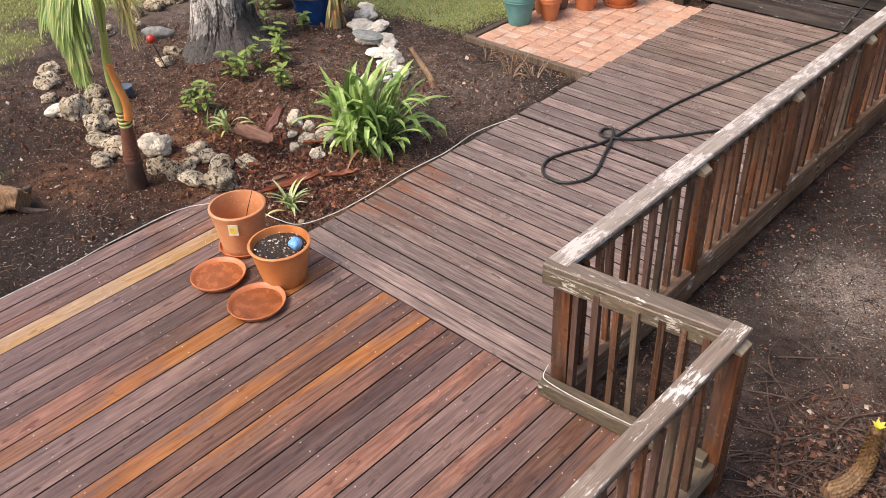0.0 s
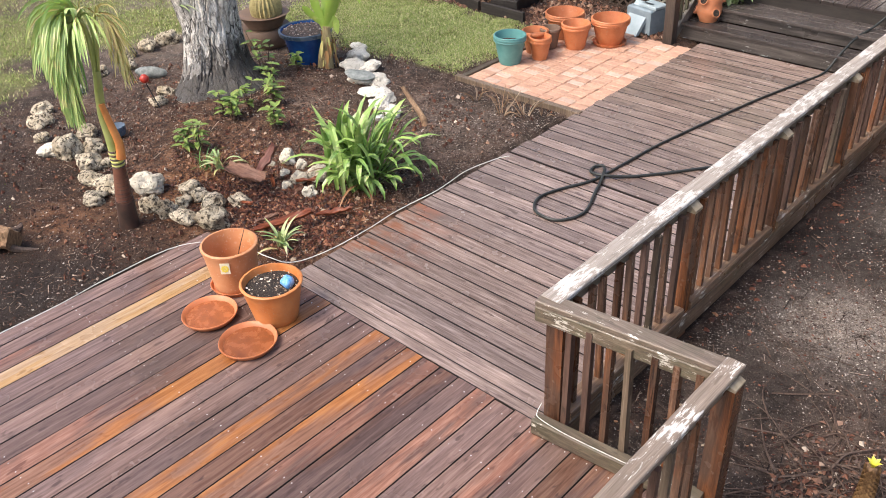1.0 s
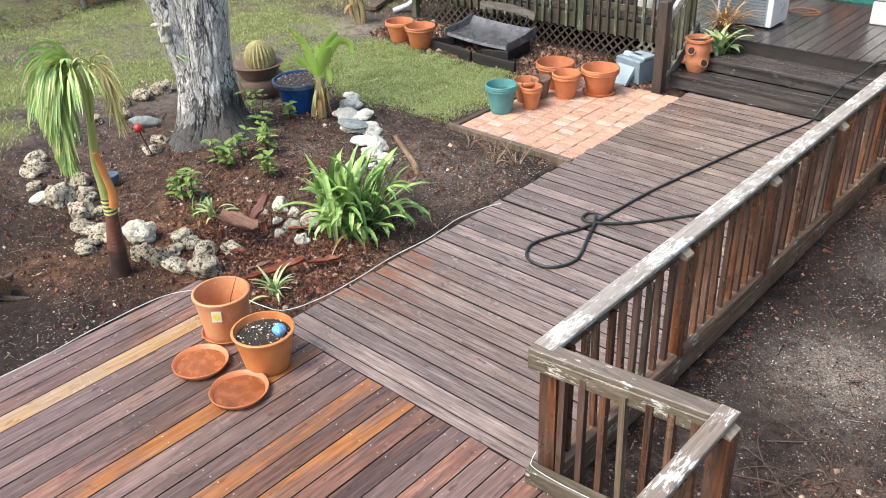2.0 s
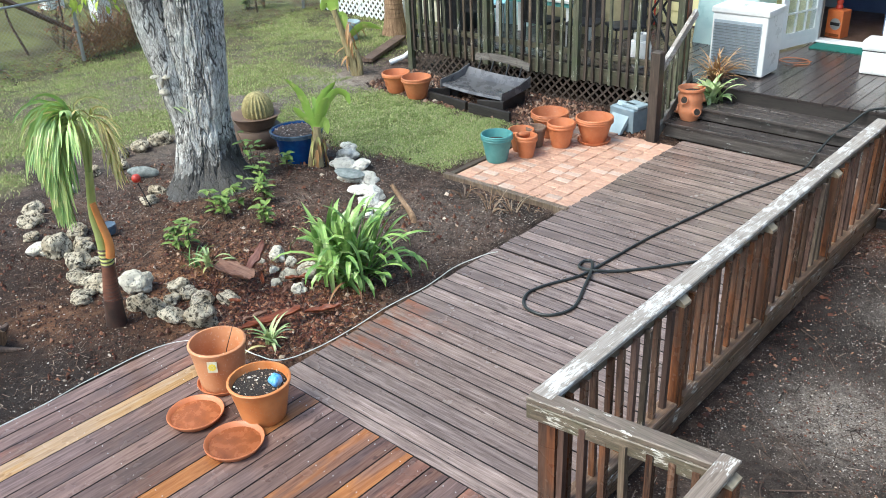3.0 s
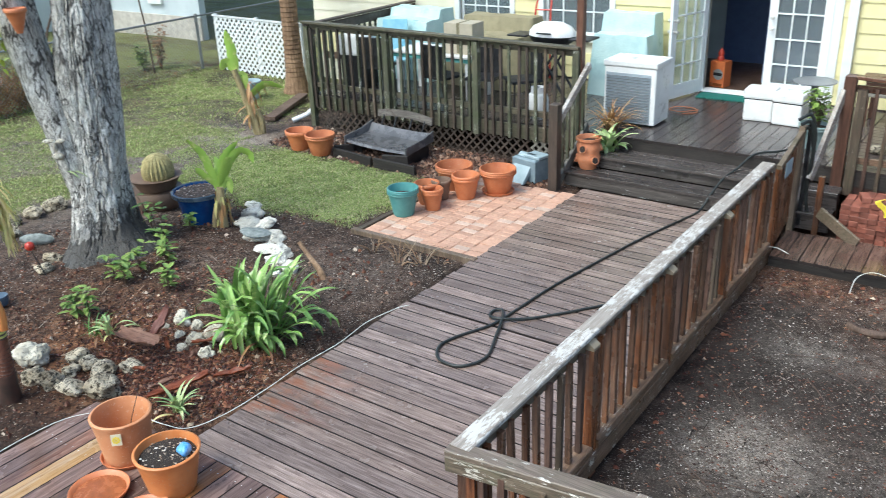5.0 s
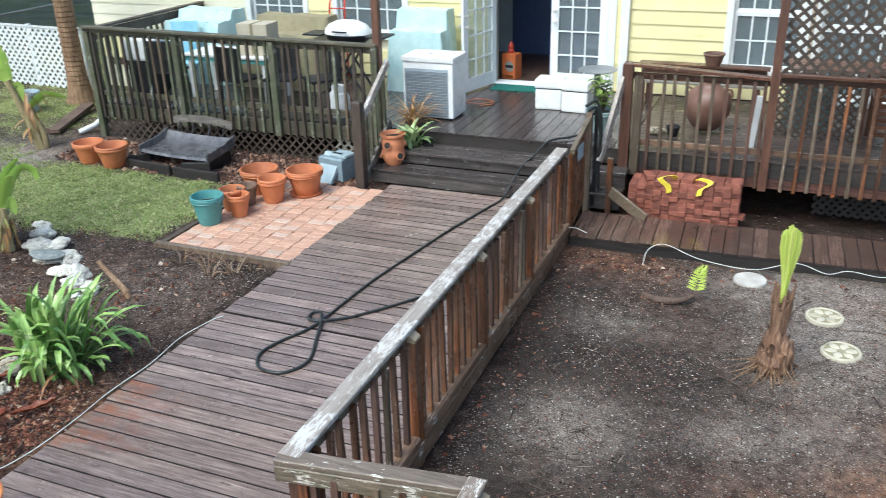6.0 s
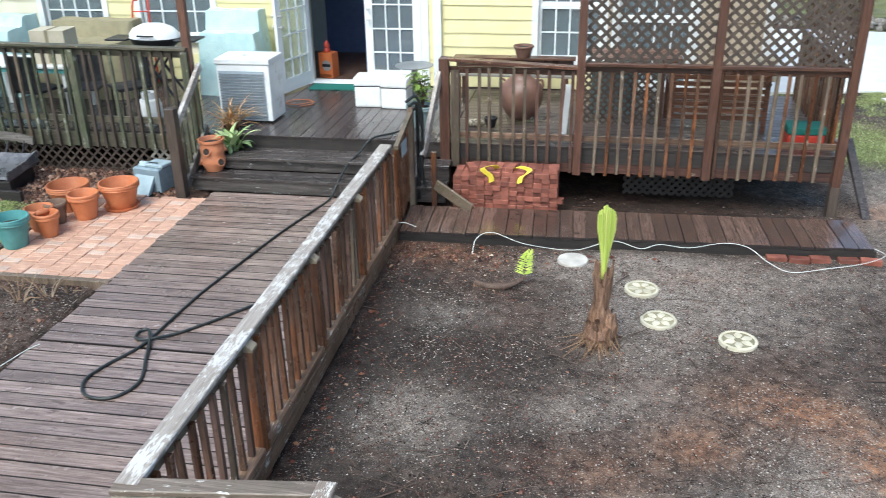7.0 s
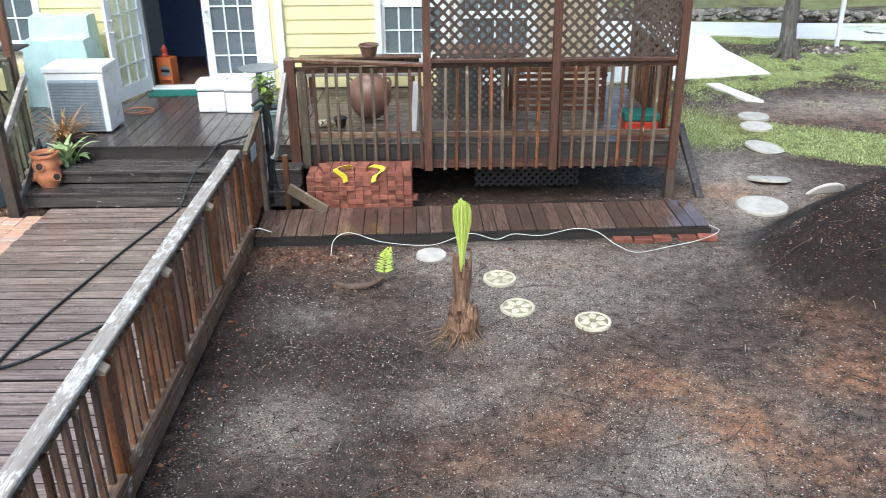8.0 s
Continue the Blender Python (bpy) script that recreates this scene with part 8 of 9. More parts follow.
# ---- rocks round the bed ----
def rocks():
    R = random.Random(11)
    # x, y, width across
    front = [(-6.72, 3.2, 0.29), (-6.44, 3.03, 0.21), (-6.25, 3.08, 0.22), (-6.28, 3.27, 0.17), (-6.41, 3.43, 0.23), (-6.23, 3.42, 0.17), (-6.02, 3.42, 0.19), (-5.73, 3.23, 0.29), (-6.0, 3.11, 0.22), (-5.87, 3.59, 0.18)]
    by_lily = [(-6.12, 4.33, 0.19), (-5.95, 4.36, 0.12), (-5.96, 4.17, 0.1), (-5.76, 4.18, 0.17), (-5.66, 4.34, 0.23), (-5.52, 4.1, 0.15), (-5.77, 4.04, 0.12), (-6.2, 4.2, 0.07)]
    by_palm = [(-8.2, 2.98, 0.21), (-8.01, 3.09, 0.3), (-8.3, 3.42, 0.23), (-8.57, 3.06, 0.17), (-7.88, 3.29, 0.22), (-7.58, 3.07, 0.29), (-7.31, 2.94, 0.23), (-7.5, 3.2, 0.17), (-7.09, 2.98, 0.26), (-6.96, 2.78, 0.22), (-6.96, 3.02, 0.16), (-8.94, 3.25, 0.24), (-9.25, 3.41, 0.22)]
    behind = [(-9.5, 3.9, 0.2), (-9.8, 4.4, 0.2), (-10.02, 4.9, 0.22), (-10.07, 5.22, 0.27), (-10.06, 5.51, 0.27), (-9.69, 4.73, 0.21), (-8.5, 4.5, 0.19), (-8.32, 4.3, 0.18), (-9.9, 5.8, 0.24), (-9.7, 6.1, 0.2)]
    pale = [(-7.75, 6.75, 0.2), (-7.6, 6.6, 0.26), (-7.36, 6.35, 0.26), (-7.2, 6.42, 0.24), (-6.97, 6.11, 0.26), (-6.8, 6.2, 0.22), (-6.61, 5.92, 0.24), (-6.4, 5.91, 0.22), (-6.31, 5.72, 0.2), (-6.05, 5.68, 0.18), (-6.1, 5.52, 0.12), (-7.9, 6.9, 0.17)]
    for group, words, mat in ((front, "grey pitted coral rock edging the bed", ROCK), (by_lily, "pale pitted coral rock beside the lily", ROCK_WHITE), (by_palm, "weathered pitted coral rock by the young palm", ROCK),
                              (behind, "weathered coral rock edging the far side of the bed", ROCK), (pale, "bright white coral rock edging the bed", ROCK_BRIGHT)):
        for k, (x, y, w) in enumerate(group):
            bm = B()
            sz = (w * R.uniform(0.43, 0.54), w * R.uniform(0.36, 0.5), w * R.uniform(0.3, 0.46))
            if mat == ROCK_BRIGHT:
                sz = (sz[0] * 1.15, sz[1] * 1.15, sz[2] * 0.75)
            stone(bm, sz, int(w * 1000) + k * 7 + len(words), 4, 0.42)
            solid("bed_rock", bm, ROCK_WHITE if k == 0 and mat == ROCK else mat, words, "rock", "bed edging rocks",
                  at=Matrix.Translation((x, y, float(ground_z(x, y)) + sz[2] * 0.5)) @ pose(0, 0, 0, R.uniform(-18, 18), R.uniform(-18, 18), math.degrees(math.atan2(SIDE.y, SIDE.x)) + R.uniform(-25, 25)))


rocks()
CARVED = plain("carved_stone", (0.13, 0.15, 0.145), (0.32, 0.34, 0.32), 0.7, 22, 0, 0.8, 0.01)
bm = B()
stone(bm, (0.18, 0.12, 0.025), 4, 3, 0.2)
solid("slate_slab", bm, CARVED, "flat grey stone slab on the rocks", "stone slab", at=Matrix.Translation((-6.95, 6.05, 0.1)) @ pose(0, 0, 0, 5, 8, 30), smooth=True)


def arrow_ornament():
    t = thing("garden_gnomon", "grey carved fish-shaped stone with a red bead on a stake", "ornament", (-9.15, 4.72, -0.02), 35)
    bm = B()
    stone(bm, (0.21, 0.06, 0.08), 9, 3, 0.25)
    part("body", bm, CARVED, t, at=(0, 0, 0.05), smooth=True)


arrow_ornament()
t = thing("garden_stake", "thin black stake with a red bead on top", "garden stake", (-8.2, 4.25, 0.0))
bm = B()
tube(bm, [(0, 0, -0.05), (-0.1, -0.06, 0.3)], 0.007, 6)
part("rod", bm, STEEL_DARK, t)
bm = B()
bmesh.ops.create_uvsphere(bm, u_segments=14, v_segments=10, radius=0.05, matrix=Matrix.Translation((-0.1, -0.06, 0.33)))
part("bead", bm, RED, t, "glossy red bead", smooth=True)
bm = B()
lathe(bm, [(0.001, 0), (0.07, 0.0), (0.09, 0.05), (0.085, 0.1), (0.07, 0.1), (0.001, 0.06)], 16)
solid("blue_bowl", bm, COBALT_RIM, "small blue glazed bowl by the palm", "bowl", at=(-8.0, 3.62, -0.02), smooth=True)


# ---- litter: husks, bark, sticks ----
def stick(name, label, pts, r0, r1, mat=TWIG, n=7):
    bm = B()
    tube(bm, smooth_line(pts, 5), r0, n, r1, 0.3)
    solid(name, bm, mat, label, "stick", smooth=True)


def husk(at, rz, ln, w, mat, label, tilt=8):
    """A dry palm sheath: a thin trough, ragged at its edges and ends."""
    bm = B()
    off = Vector((at[0] * 9, at[1] * 9, rz))
    n, m, top, low = 16, 8, [], []
    for i in range(n + 1):
        u = i / n
        ww = w * (0.35 + 0.75 * math.sin(math.pi * (0.12 + 0.7 * u))) * 0.5
        a, b = [], []
        for k in range(m + 1):
            v = 2 * k / m - 1
            rag = 1 + 0.3 * noise.noise(off + Vector((u * 7, v * 2, 0)))
            x = (u - 0.5) * ln + 0.07 * ln * noise.noise(off + Vector((0, v * 4, u * 2 + 5)))
            z = 0.3 * w * v * v * rag + 0.02 * noise.noise(off + Vector((u * 5, v * 3, 9))) + 0.1 * ln * (u - 0.5) ** 2
            a.append(bm.verts.new((x, ww * v * rag, z + 0.004)))
            b.append(bm.verts.new((x, ww * v * rag, z - 0.003)))
        top.append(a)
        low.append(b)
    for i in range(n):
        for k in range(m):
            bm.faces.new((top[i][k], top[i + 1][k], top[i + 1][k + 1], top[i][k + 1]))
            bm.faces.new((low[i][k], low[i][k + 1], low[i + 1][k + 1], low[i + 1][k]))
        for k in (0, m):
            bm.faces.new((top[i][k], top[i + 1][k], low[i + 1][k], low[i][k]))
    for i in (0, n):
        for k in range(m):
            bm.faces.new((top[i][k], top[i][k + 1], low[i][k + 1], low[i][k]))
    solid("palm_husk", bm, mat, label, "palm husk", at=Matrix.Translation(at) @ pose(0, 0, 0, 0, -tilt, rz), smooth=True)


husk((-6.02, 3.77, 0.1), -8, 0.70, 0.17, HUSK, "curled brown palm husk on the rocks", 10)
husk((-5.94, 3.99, 0.16), 69, 0.36, 0.13, HUSK_RED, "upright reddish palm husk in the bed", 49)
husk((-5.2, 3.56, 0.02), 68, 0.5, 0.09, RED_BARK, "strip of wet orange-red bark by the deck", 4)
husk((-5.02, 3.95, 0.0), 55, 0.3, 0.06, RED_BARK, "strip of wet red bark under the lily", 2)
for k, (hx, hy, hr) in enumerate(((-5.7, 3.55, 10), (-5.5, 3.95, 100), (-5.85, 3.95, 150), (-5.35, 3.5, 60), (-5.6, 4.15, 30))):
    husk((hx, hy, 0.03), hr, 0.14 + 0.02 * k, 0.035, HUSK if k % 2 else RED_BARK, "broken piece of red-brown palm husk in the litter", 10)
stick("dead_branch", "peeling dead branch stuck in the soil", [(-5.62, 5.72, -0.06), (-5.66, 5.72, 0.06), (-5.78, 5.71, 0.2), (-5.9, 5.7, 0.34)], 0.04, 0.022, BRANCH, 9)
stick("dead_branch", "short dead root by the branch", [(-5.66, 5.7, -0.04), (-5.55, 5.75, 0.0), (-5.42, 5.82, -0.03)], 0.02, 0.008, TWIG)
R0 = random.Random(31)
for cx, cy, count, reach in ((-5.67, 6.56, 12, 0.2), (-5.2, 6.42, 10, 0.26), (-5.0, 6.56, 12, 0.3), (-5.35, 6.6, 6, 0.18), (-4.86, 6.7, 5, 0.16)):
    t = thing("dry_weed", "clump of dry brown weed stalks beside the patio", "dead weed", (cx, cy, float(ground_z(cx, cy))), 0, "dry weeds")
    for k in range(count):
        an, ln = R0.uniform(0, 6.28), reach * R0.uniform(0.5, 1.2)
        up = R0.uniform(0.1, 1.1)
        bm = B()
        tube(bm, smooth_line([(0.03 * math.cos(an), 0.03 * math.sin(an), -0.02), (0.5 * ln * math.cos(an), 0.5 * ln * math.sin(an), 0.45 * ln * up + 0.02), (ln * math.cos(an + R0.uniform(-0.6, 0.6)), ln * math.sin(an), ln * up * 0.8 + 0.015)], 4), R0.uniform(0.004, 0.009), 5, 0.003)
        part("stalk", bm, TWIG_PALE if k % 3 == 0 else BRANCH, t)
t = thing("tree_stump", "short broken length of fibrous palm trunk lying on the soil", "stump", (-6.95, 1.85, -0.08))
bm = B()
tube(bm, smooth_line([(-0.2, -0.06, 0.06), (0.0, 0, 0.1), (0.12, 0.06, 0.12), (0.2, 0.1, 0.1)], 6), 0.13, 26, 0.1, 0.5)
for v in bm.verts:
    v.co *= 1 + 0.12 * noise.noise(v.co * 22)
part("stump_wood", bm, FIBRE, t, smooth=True)
for k in range(4):
    bm = B()
    an = k * 1.5 + 0.4
    tube(bm, smooth_line([(0.1 * math.cos(an), 0.1 * math.sin(an), 0.08), (0.24 * math.cos(an), 0.24 * math.sin(an), 0.03), (0.4 * math.cos(an + 0.2), 0.4 * math.sin(an + 0.2), 0.0)], 4), 0.05, 8, 0.015, 0.3)
    part("root", bm, TWIG, t)


# ---- yard: palm stump, stepping stones, mound twigs ----
STUMP_FIBRE = wood("stump_fibre", (0.04, 0.02, 0.013), (0.16, 0.088, 0.052), (0.38, 0.24, 0.15), 2, (0.5, 0.85), 0.25)


def palm_stump():
    t = thing("sprouting_palm", "cut palm stump with exposed roots and a fresh green shoot", "palm", (0.19, 6.68, -0.19))
    R = random.Random(3)
    bm = B()
    lathe(bm, [(0.1, -0.02), (0.125, 0.05), (0.14, 0.13), (0.135, 0.22), (0.11, 0.29), (0.082, 0.36), (0.07, 0.44), (0.075, 0.54), (0.083, 0.64), (0.075, 0.72), (0.045, 0.74), (0.001, 0.74)], 40)
    for v in bm.verts:
        v.co *= 1 + 0.3 * noise.noise(v.co * 15) + 0.16 * noise.noise(v.co * 40)
    part("stump", bm, STUMP_FIBRE, t)
    for k in range(44):
        an, z = R.uniform(0, 6.28), R.uniform(0.1, 0.68)
        bm = B()
        rr = 0.07 if z > 0.36 else 0.125
        blade(bm, (rr * math.cos(an), rr * math.sin(an), z - 0.02), an, R.uniform(0.04, 0.1), R.uniform(0.02, 0.05), R.uniform(70, 92), R.uniform(-20, 60), 4)
        part("leaf_boot", bm, STUMP_FIBRE, t)
    for k in range(64):
        an = R.uniform(0, 6.28)
        r = R.uniform(0.16, 0.36) if k % 4 else R.uniform(0.3, 0.5)
        bm = B()
        tube(bm, smooth_line([(0.11 * math.cos(an), 0.11 * math.sin(an), R.uniform(0.06, 0.3)), (0.16 * math.cos(an), 0.16 * math.sin(an), R.uniform(0.04, 0.11)), (r * math.cos(an + R.uniform(-0.5, 0.5)), r * math.sin(an), 0.005)], 4), R.uniform(0.003, 0.008), 5, 0.002)
        part("root", bm, FIBRE if k % 3 else STUMP_FIBRE, t)
    bm = B()
    for k in range(26):
        fan = (k / 25 - 0.5) * 2
        ln, y = R.uniform(0.62, 0.66) - 0.07 * fan * fan, R.uniform(-0.02, 0.02)
        rows = []
        for i in range(6):
            s = i / 5
            x, w = (0.014 + 0.054 * min(1.0, s * 1.35) ** 2.2) * fan, 0.007 + 0.003 * s
            yy = y + 0.03 * s * (k % 3 - 1)
            rows.append([bm.verts.new((x - w, yy, 0.66 + ln * s)), bm.verts.new((x, yy - 0.006, 0.66 + ln * s)), bm.verts.new((x + w, yy, 0.66 + ln * s))])
        for a, b in zip(rows, rows[1:]):
            for q in (0, 1):
                bm.faces.new((a[q], a[q + 1], b[q + 1], b[q]))
    part("shoot", bm, LEAF_SHOOT, t, "bright green spear of folded leaves")


palm_stump()


def stepping_stones():
    R = random.Random(5)
    for k, (x, y, r, pat, tl) in enumerate(((-0.1, 8.35, 0.16, False, 0), (0.59, 7.76, 0.165, True, 0), (0.72, 7.15, 0.165, True, 0), (1.38, 6.86, 0.165, True, 0), (3.86, 9.65, 0.3, False, 0), (4.25, 10.55, 0.27, False, 14), (4.66, 11.9, 0.28, False, 8), (4.9, 12.98, 0.24, False, 0), (5.03, 13.5, 0.24, False, 0))):
        t = thing("stepping_stone", "round cast stepping stone with a petal pattern" if pat else "round plain grey stepping stone sunk in the soil", "stepping stone", (x, y, float(ground_z(x, y)) - 0.005), R.uniform(0, 90), "stepping stones")
        t.rotation_euler[1] = radians(tl)
        bm = B()
        lathe(bm, [(0.001, 0.0), (r, 0.0), (r, 0.03), (r * 0.97, 0.038), (r * 0.86, 0.038), (r * 0.84, 0.03), (0.001, 0.03)] if pat else [(0.001, 0.0), (r, 0.0), (r, 0.03), (r * 0.96, 0.04), (0.001, 0.04)], 36, 0.0 if pat else 0.02)
        part("disc", bm, STONE_PALE if pat else STONE_GREY, t)
        if pat:
            for q in range(6):
                an = q * math.pi / 3
                bm = B()
                lathe(bm, [(r * 0.22, 0.03), (r * 0.19, 0.0385), (0.001, 0.04)], 12, 0.12)
                bmesh.ops.scale(bm, vec=(1.45, 0.95, 1), verts=bm.verts)
                part("petal", bm, STONE_PALE, t, at=Matrix.Rotation(an, 4, "Z") @ Matrix.Translation((r * 0.5, 0, 0)), smooth=True)
            bm = B()
            lathe(bm, [(r * 0.83, 0.025), (r * 0.83, 0.0325), (0.001, 0.0325)], 30)
            part("recess", bm, STONE_MOSS, t, "mossy recess")


STONE_PALE = plain("stone_cream", (0.42, 0.38, 0.27), (0.58, 0.53, 0.41), 0.8, 9, 0, 0.5, 0.004)
STONE_GREY = plain("stone_grey", (0.36, 0.33, 0.29), (0.52, 0.49, 0.44), 0.8, 7, 0, 0.5, 0.005)
STONE_MOSS = plain("stone_moss", (0.2, 0.175, 0.1), (0.33, 0.29, 0.19), 0.85, 12, 0, 0.5, 0.004)
stepping_stones()
t = thing("fern_log", "short fallen palm log with a small fern sprouting at its end", "log", (-0.82, 7.62, -0.17))
bm = B()
tube(bm, smooth_line([(-0.22, 0.04, 0.03), (-0.08, -0.01, 0.02), (0.1, 0.0, 0.03), (0.24, 0.1, 0.06)], 6), 0.035, 10, 0.028, 0.3)
part("log", bm, TWIG, t, smooth=True)
bm = B()
R = random.Random(2)
for k in range(3):
    an = R.uniform(0, 6.28)
    top = Vector((0.26, 0.12, 0.05)) + Vector((0.06 * math.cos(an), 0.06 * math.sin(an), R.uniform(0.24, 0.34)))
    line = smooth_line([(0.25, 0.1, 0.05), ((0.25 + top.x) / 2, (0.1 + top.y) / 2, top.z * 0.75), top], 6)
    for i, p in enumerate(line[2:]):
        for sd in (-1, 1):
            leaf(bm, p, (sd * 0.95, 0.25 * math.sin(an), 0.35), (0, -1, 0.4), 0.1 * (1 - i / 14), 0.012)
part("fern_foliage", bm, LEAF_LIME, t)
t = thing("stepping_stone", "round stepping stone propped on edge against the mound", "stepping stone", (4.8, 10.0, -0.1), 12, "stepping stones")
t.rotation_euler[0] = radians(-58)
bm = B()
lathe(bm, [(0.001, 0.0), (0.29, 0.0), (0.3, 0.01), (0.3, 0.035), (0.285, 0.045), (0.001, 0.045)], 40, 0.01)
part("disc", bm, STONE_GREY, t, smooth=True, at=(0, 0.2, 0))


def cone_spike():
    t = thing("palm_flower_spike", "large tan scaly fallen palm spike with a yellow tip", "palm spike", (-0.56, 3.72, -0.17))
    bm = B()
    line = smooth_line([(-0.06, -0.2, 0.03), (0.0, -0.1, 0.04), (0.03, 0.02, 0.09), (0.03, 0.09, 0.2), (0.02, 0.12, 0.33)], 9)
    tube(bm, line, 0.05, 14, 0.026, 0.1)
    part("core", bm, FIBRE, t)
    bm = B()
    for i, p in enumerate(line[:-2]):
        d = (line[i + 1] - p).normalized()
        u = d.orthogonal().normalized()
        for k in range(9):
            an = 2 * math.pi * (k + 0.5 * (i % 2)) / 9
            v = (Matrix.Rotation(an, 3, d) @ u)
            leaf(bm, p + v * (0.048 - 0.022 * i / len(line)), d * 0.7 + v * 0.5, v, 0.036, 0.032, 0.2)
    part("scale_cover", bm, SCALE, t, "overlapping tan scales")
    bm = B()
    for k in range(6):
        blade(bm, line[-1], k * 1.05, 0.06, 0.03, 60, 40, 4)
    part("tip", bm, STRAP_LEAF, t, "small yellow tip")


SCALE = foliage("scale_tan", (0.12, 0.065, 0.028), (0.24, 0.14, 0.06), None, 0.6, 0.0)
STRAP_LEAF = foliage("leaf_yellow", (0.55, 0.5, 0.04), (0.65, 0.6, 0.08))
cone_spike()


def yard_sticks():
    R = random.Random(77)
    bm = B()
    for k in range(270):
        x, y = (R.gauss(-0.65, 0.35), R.gauss(3.65, 0.5)) if k < 190 else (R.uniform(-1.9, 4.5), R.uniform(4.3, 8.3))
        if x < -0.98 and y < 3.4 or x < -1.95:
            continue
        an, ln = R.uniform(0, 6.28), R.uniform(0.12, 0.6) if k < 190 else R.uniform(0.2, 1.0)
        z = float(ground_z(x, y)) + 0.008
        pts = [(x, y, z)]
        for q in range(3):
            an += R.uniform(-0.4, 0.4)
            x, y = x + ln / 3 * math.cos(an), y + ln / 3 * math.sin(an)
            pts.append((x, y, float(ground_z(x, y)) + R.uniform(0.004, 0.04)))
        tube(bm, smooth_line(pts, 3), R.uniform(0.003, 0.009) if k < 190 else R.uniform(0.003, 0.007), 5, 0.002)
    solid("fallen_twigs", bm, TWIG, "fallen twigs and bare roots strewn over the soil", "twigs", kind="stuff")


yard_sticks()


def scatter(name, label, category, spots, size, mat, seed, flat=0.3, curl=False):
    """Loose flat bits lying on the ground."""
    R = np.random.RandomState(seed)
    x, y = spots[:, 0], spots[:, 1]
    n = len(x)
    z = ground_z(x, y) + 0.004
    s = size[0] + (size[1] - size[0]) * R.rand(n) ** 2
    an = R.rand(n) * 6.283
    asp = 0.35 + 0.6 * R.rand(n)
    c, d = np.cos(an), np.sin(an)
    tilt = (R.rand(n, 4) - 0.3) * flat
    V = np.zeros((n, 5, 3))
    for k, (u, v) in enumerate(((-1, -0.6), (0.9, -1), (1, 0.7), (-0.8, 1))):
        V[:, k, 0] = x + s * (u * c - v * asp * d)
        V[:, k, 1] = y + s * (u * d + v * asp * c)
        V[:, k, 2] = z + s * tilt[:, k]
    V[:, 4] = V[:, :4].mean(1) + np.stack([0 * s, 0 * s, s * flat * 0.9], -1)
    base = (np.arange(n) * 5)[:, None]
    F = np.concatenate([base + np.array(q) for q in ((0, 1, 4), (1, 2, 4), (2, 3, 4), (3, 0, 4))])
    me = raw(name, V.reshape(-1, 3).tolist(), F.tolist(), mat)
    tagged(new(name, me), label, category, kind="stuff")


def spots_in(n, x0, x1, y0, y1, seed, keep):
    R = np.random.RandomState(seed)
    p = np.stack([x0 + (x1 - x0) * R.rand(n), y0 + (y1 - y0) * R.rand(n)], -1)
    return p[keep(p[:, 0], p[:, 1], R.rand(n))]


def on_deck(x, y):
    return ((x > -5.68) & (x < -1.0) & (y < 3.2)) | ((x > -4.58) & (x < -2.02) & (y < 10.3)) | ((x > -2.1) & (x < 3.05) & (y > 8.57) & (y < 9.55)) | ((x > -6.3) & (x < -4.6) & (y > 6.8) & (y < 9.2)) | ((x > -9.9) & (x < 3.0) & (y > 10.15))


MULCH = chips("mulch_chips", [(0.0, (0.012, 0.009, 0.008)), (0.4, (0.03, 0.016, 0.011)), (0.75, (0.075, 0.033, 0.02)), (0.92, (0.14, 0.07, 0.044)), (0.98, (0.4, 0.32, 0.25))])
GRIT = chips("grit", [(0.0, (0.06, 0.046, 0.037)), (0.6, (0.16, 0.13, 0.11)), (0.9, (0.36, 0.32, 0.28)), (1.0, (0.64, 0.6, 0.54))], 0.6)
LITTER = chips("leaf_litter", [(0.0, (0.018, 0.011, 0.009)), (0.5, (0.065, 0.027, 0.018)), (0.8, (0.16, 0.07, 0.042)), (0.94, (0.27, 0.17, 0.12)), (1.0, (0.46, 0.38, 0.3))], 0.45)
LITTER_RED = chips("leaf_litter_red", [(0.0, (0.022, 0.01, 0.008)), (0.45, (0.08, 0.027, 0.016)), (0.82, (0.19, 0.07, 0.037)), (0.95, (0.34, 0.18, 0.1)), (1.0, (0.45, 0.36, 0.26))], 0.4)
LITTER_LEAF = chips("leaf_litter_dry", [(0.0, (0.02, 0.012, 0.009)), (0.5, (0.11, 0.052, 0.033)), (0.8, (0.22, 0.115, 0.07)), (0.95, (0.34, 0.22, 0.15)), (1.0, (0.5, 0.42, 0.33))], 0.45)
BED_LEAF = chips("bed_leaves", [(0.0, (0.04, 0.018, 0.012)), (0.5, (0.12, 0.045, 0.026)), (0.85, (0.22, 0.1, 0.055)), (0.97, (0.34, 0.22, 0.15)), (1.0, (0.6, 0.52, 0.42))], 0.5)
scatter("mulch_chips", "dark wet bark mulch over the garden bed", "mulch",
        spots_in(70000, -9.6, -4.7, 1.0, 7.4, 1, lambda x, y, r: ~on_deck(x, y) & (r < np.clip(0.25 + blob(x, y, -6.6, 4.2, 1.7, 1.5), 0, 1))), (0.003, 0.013), MULCH, 2, 0.5)
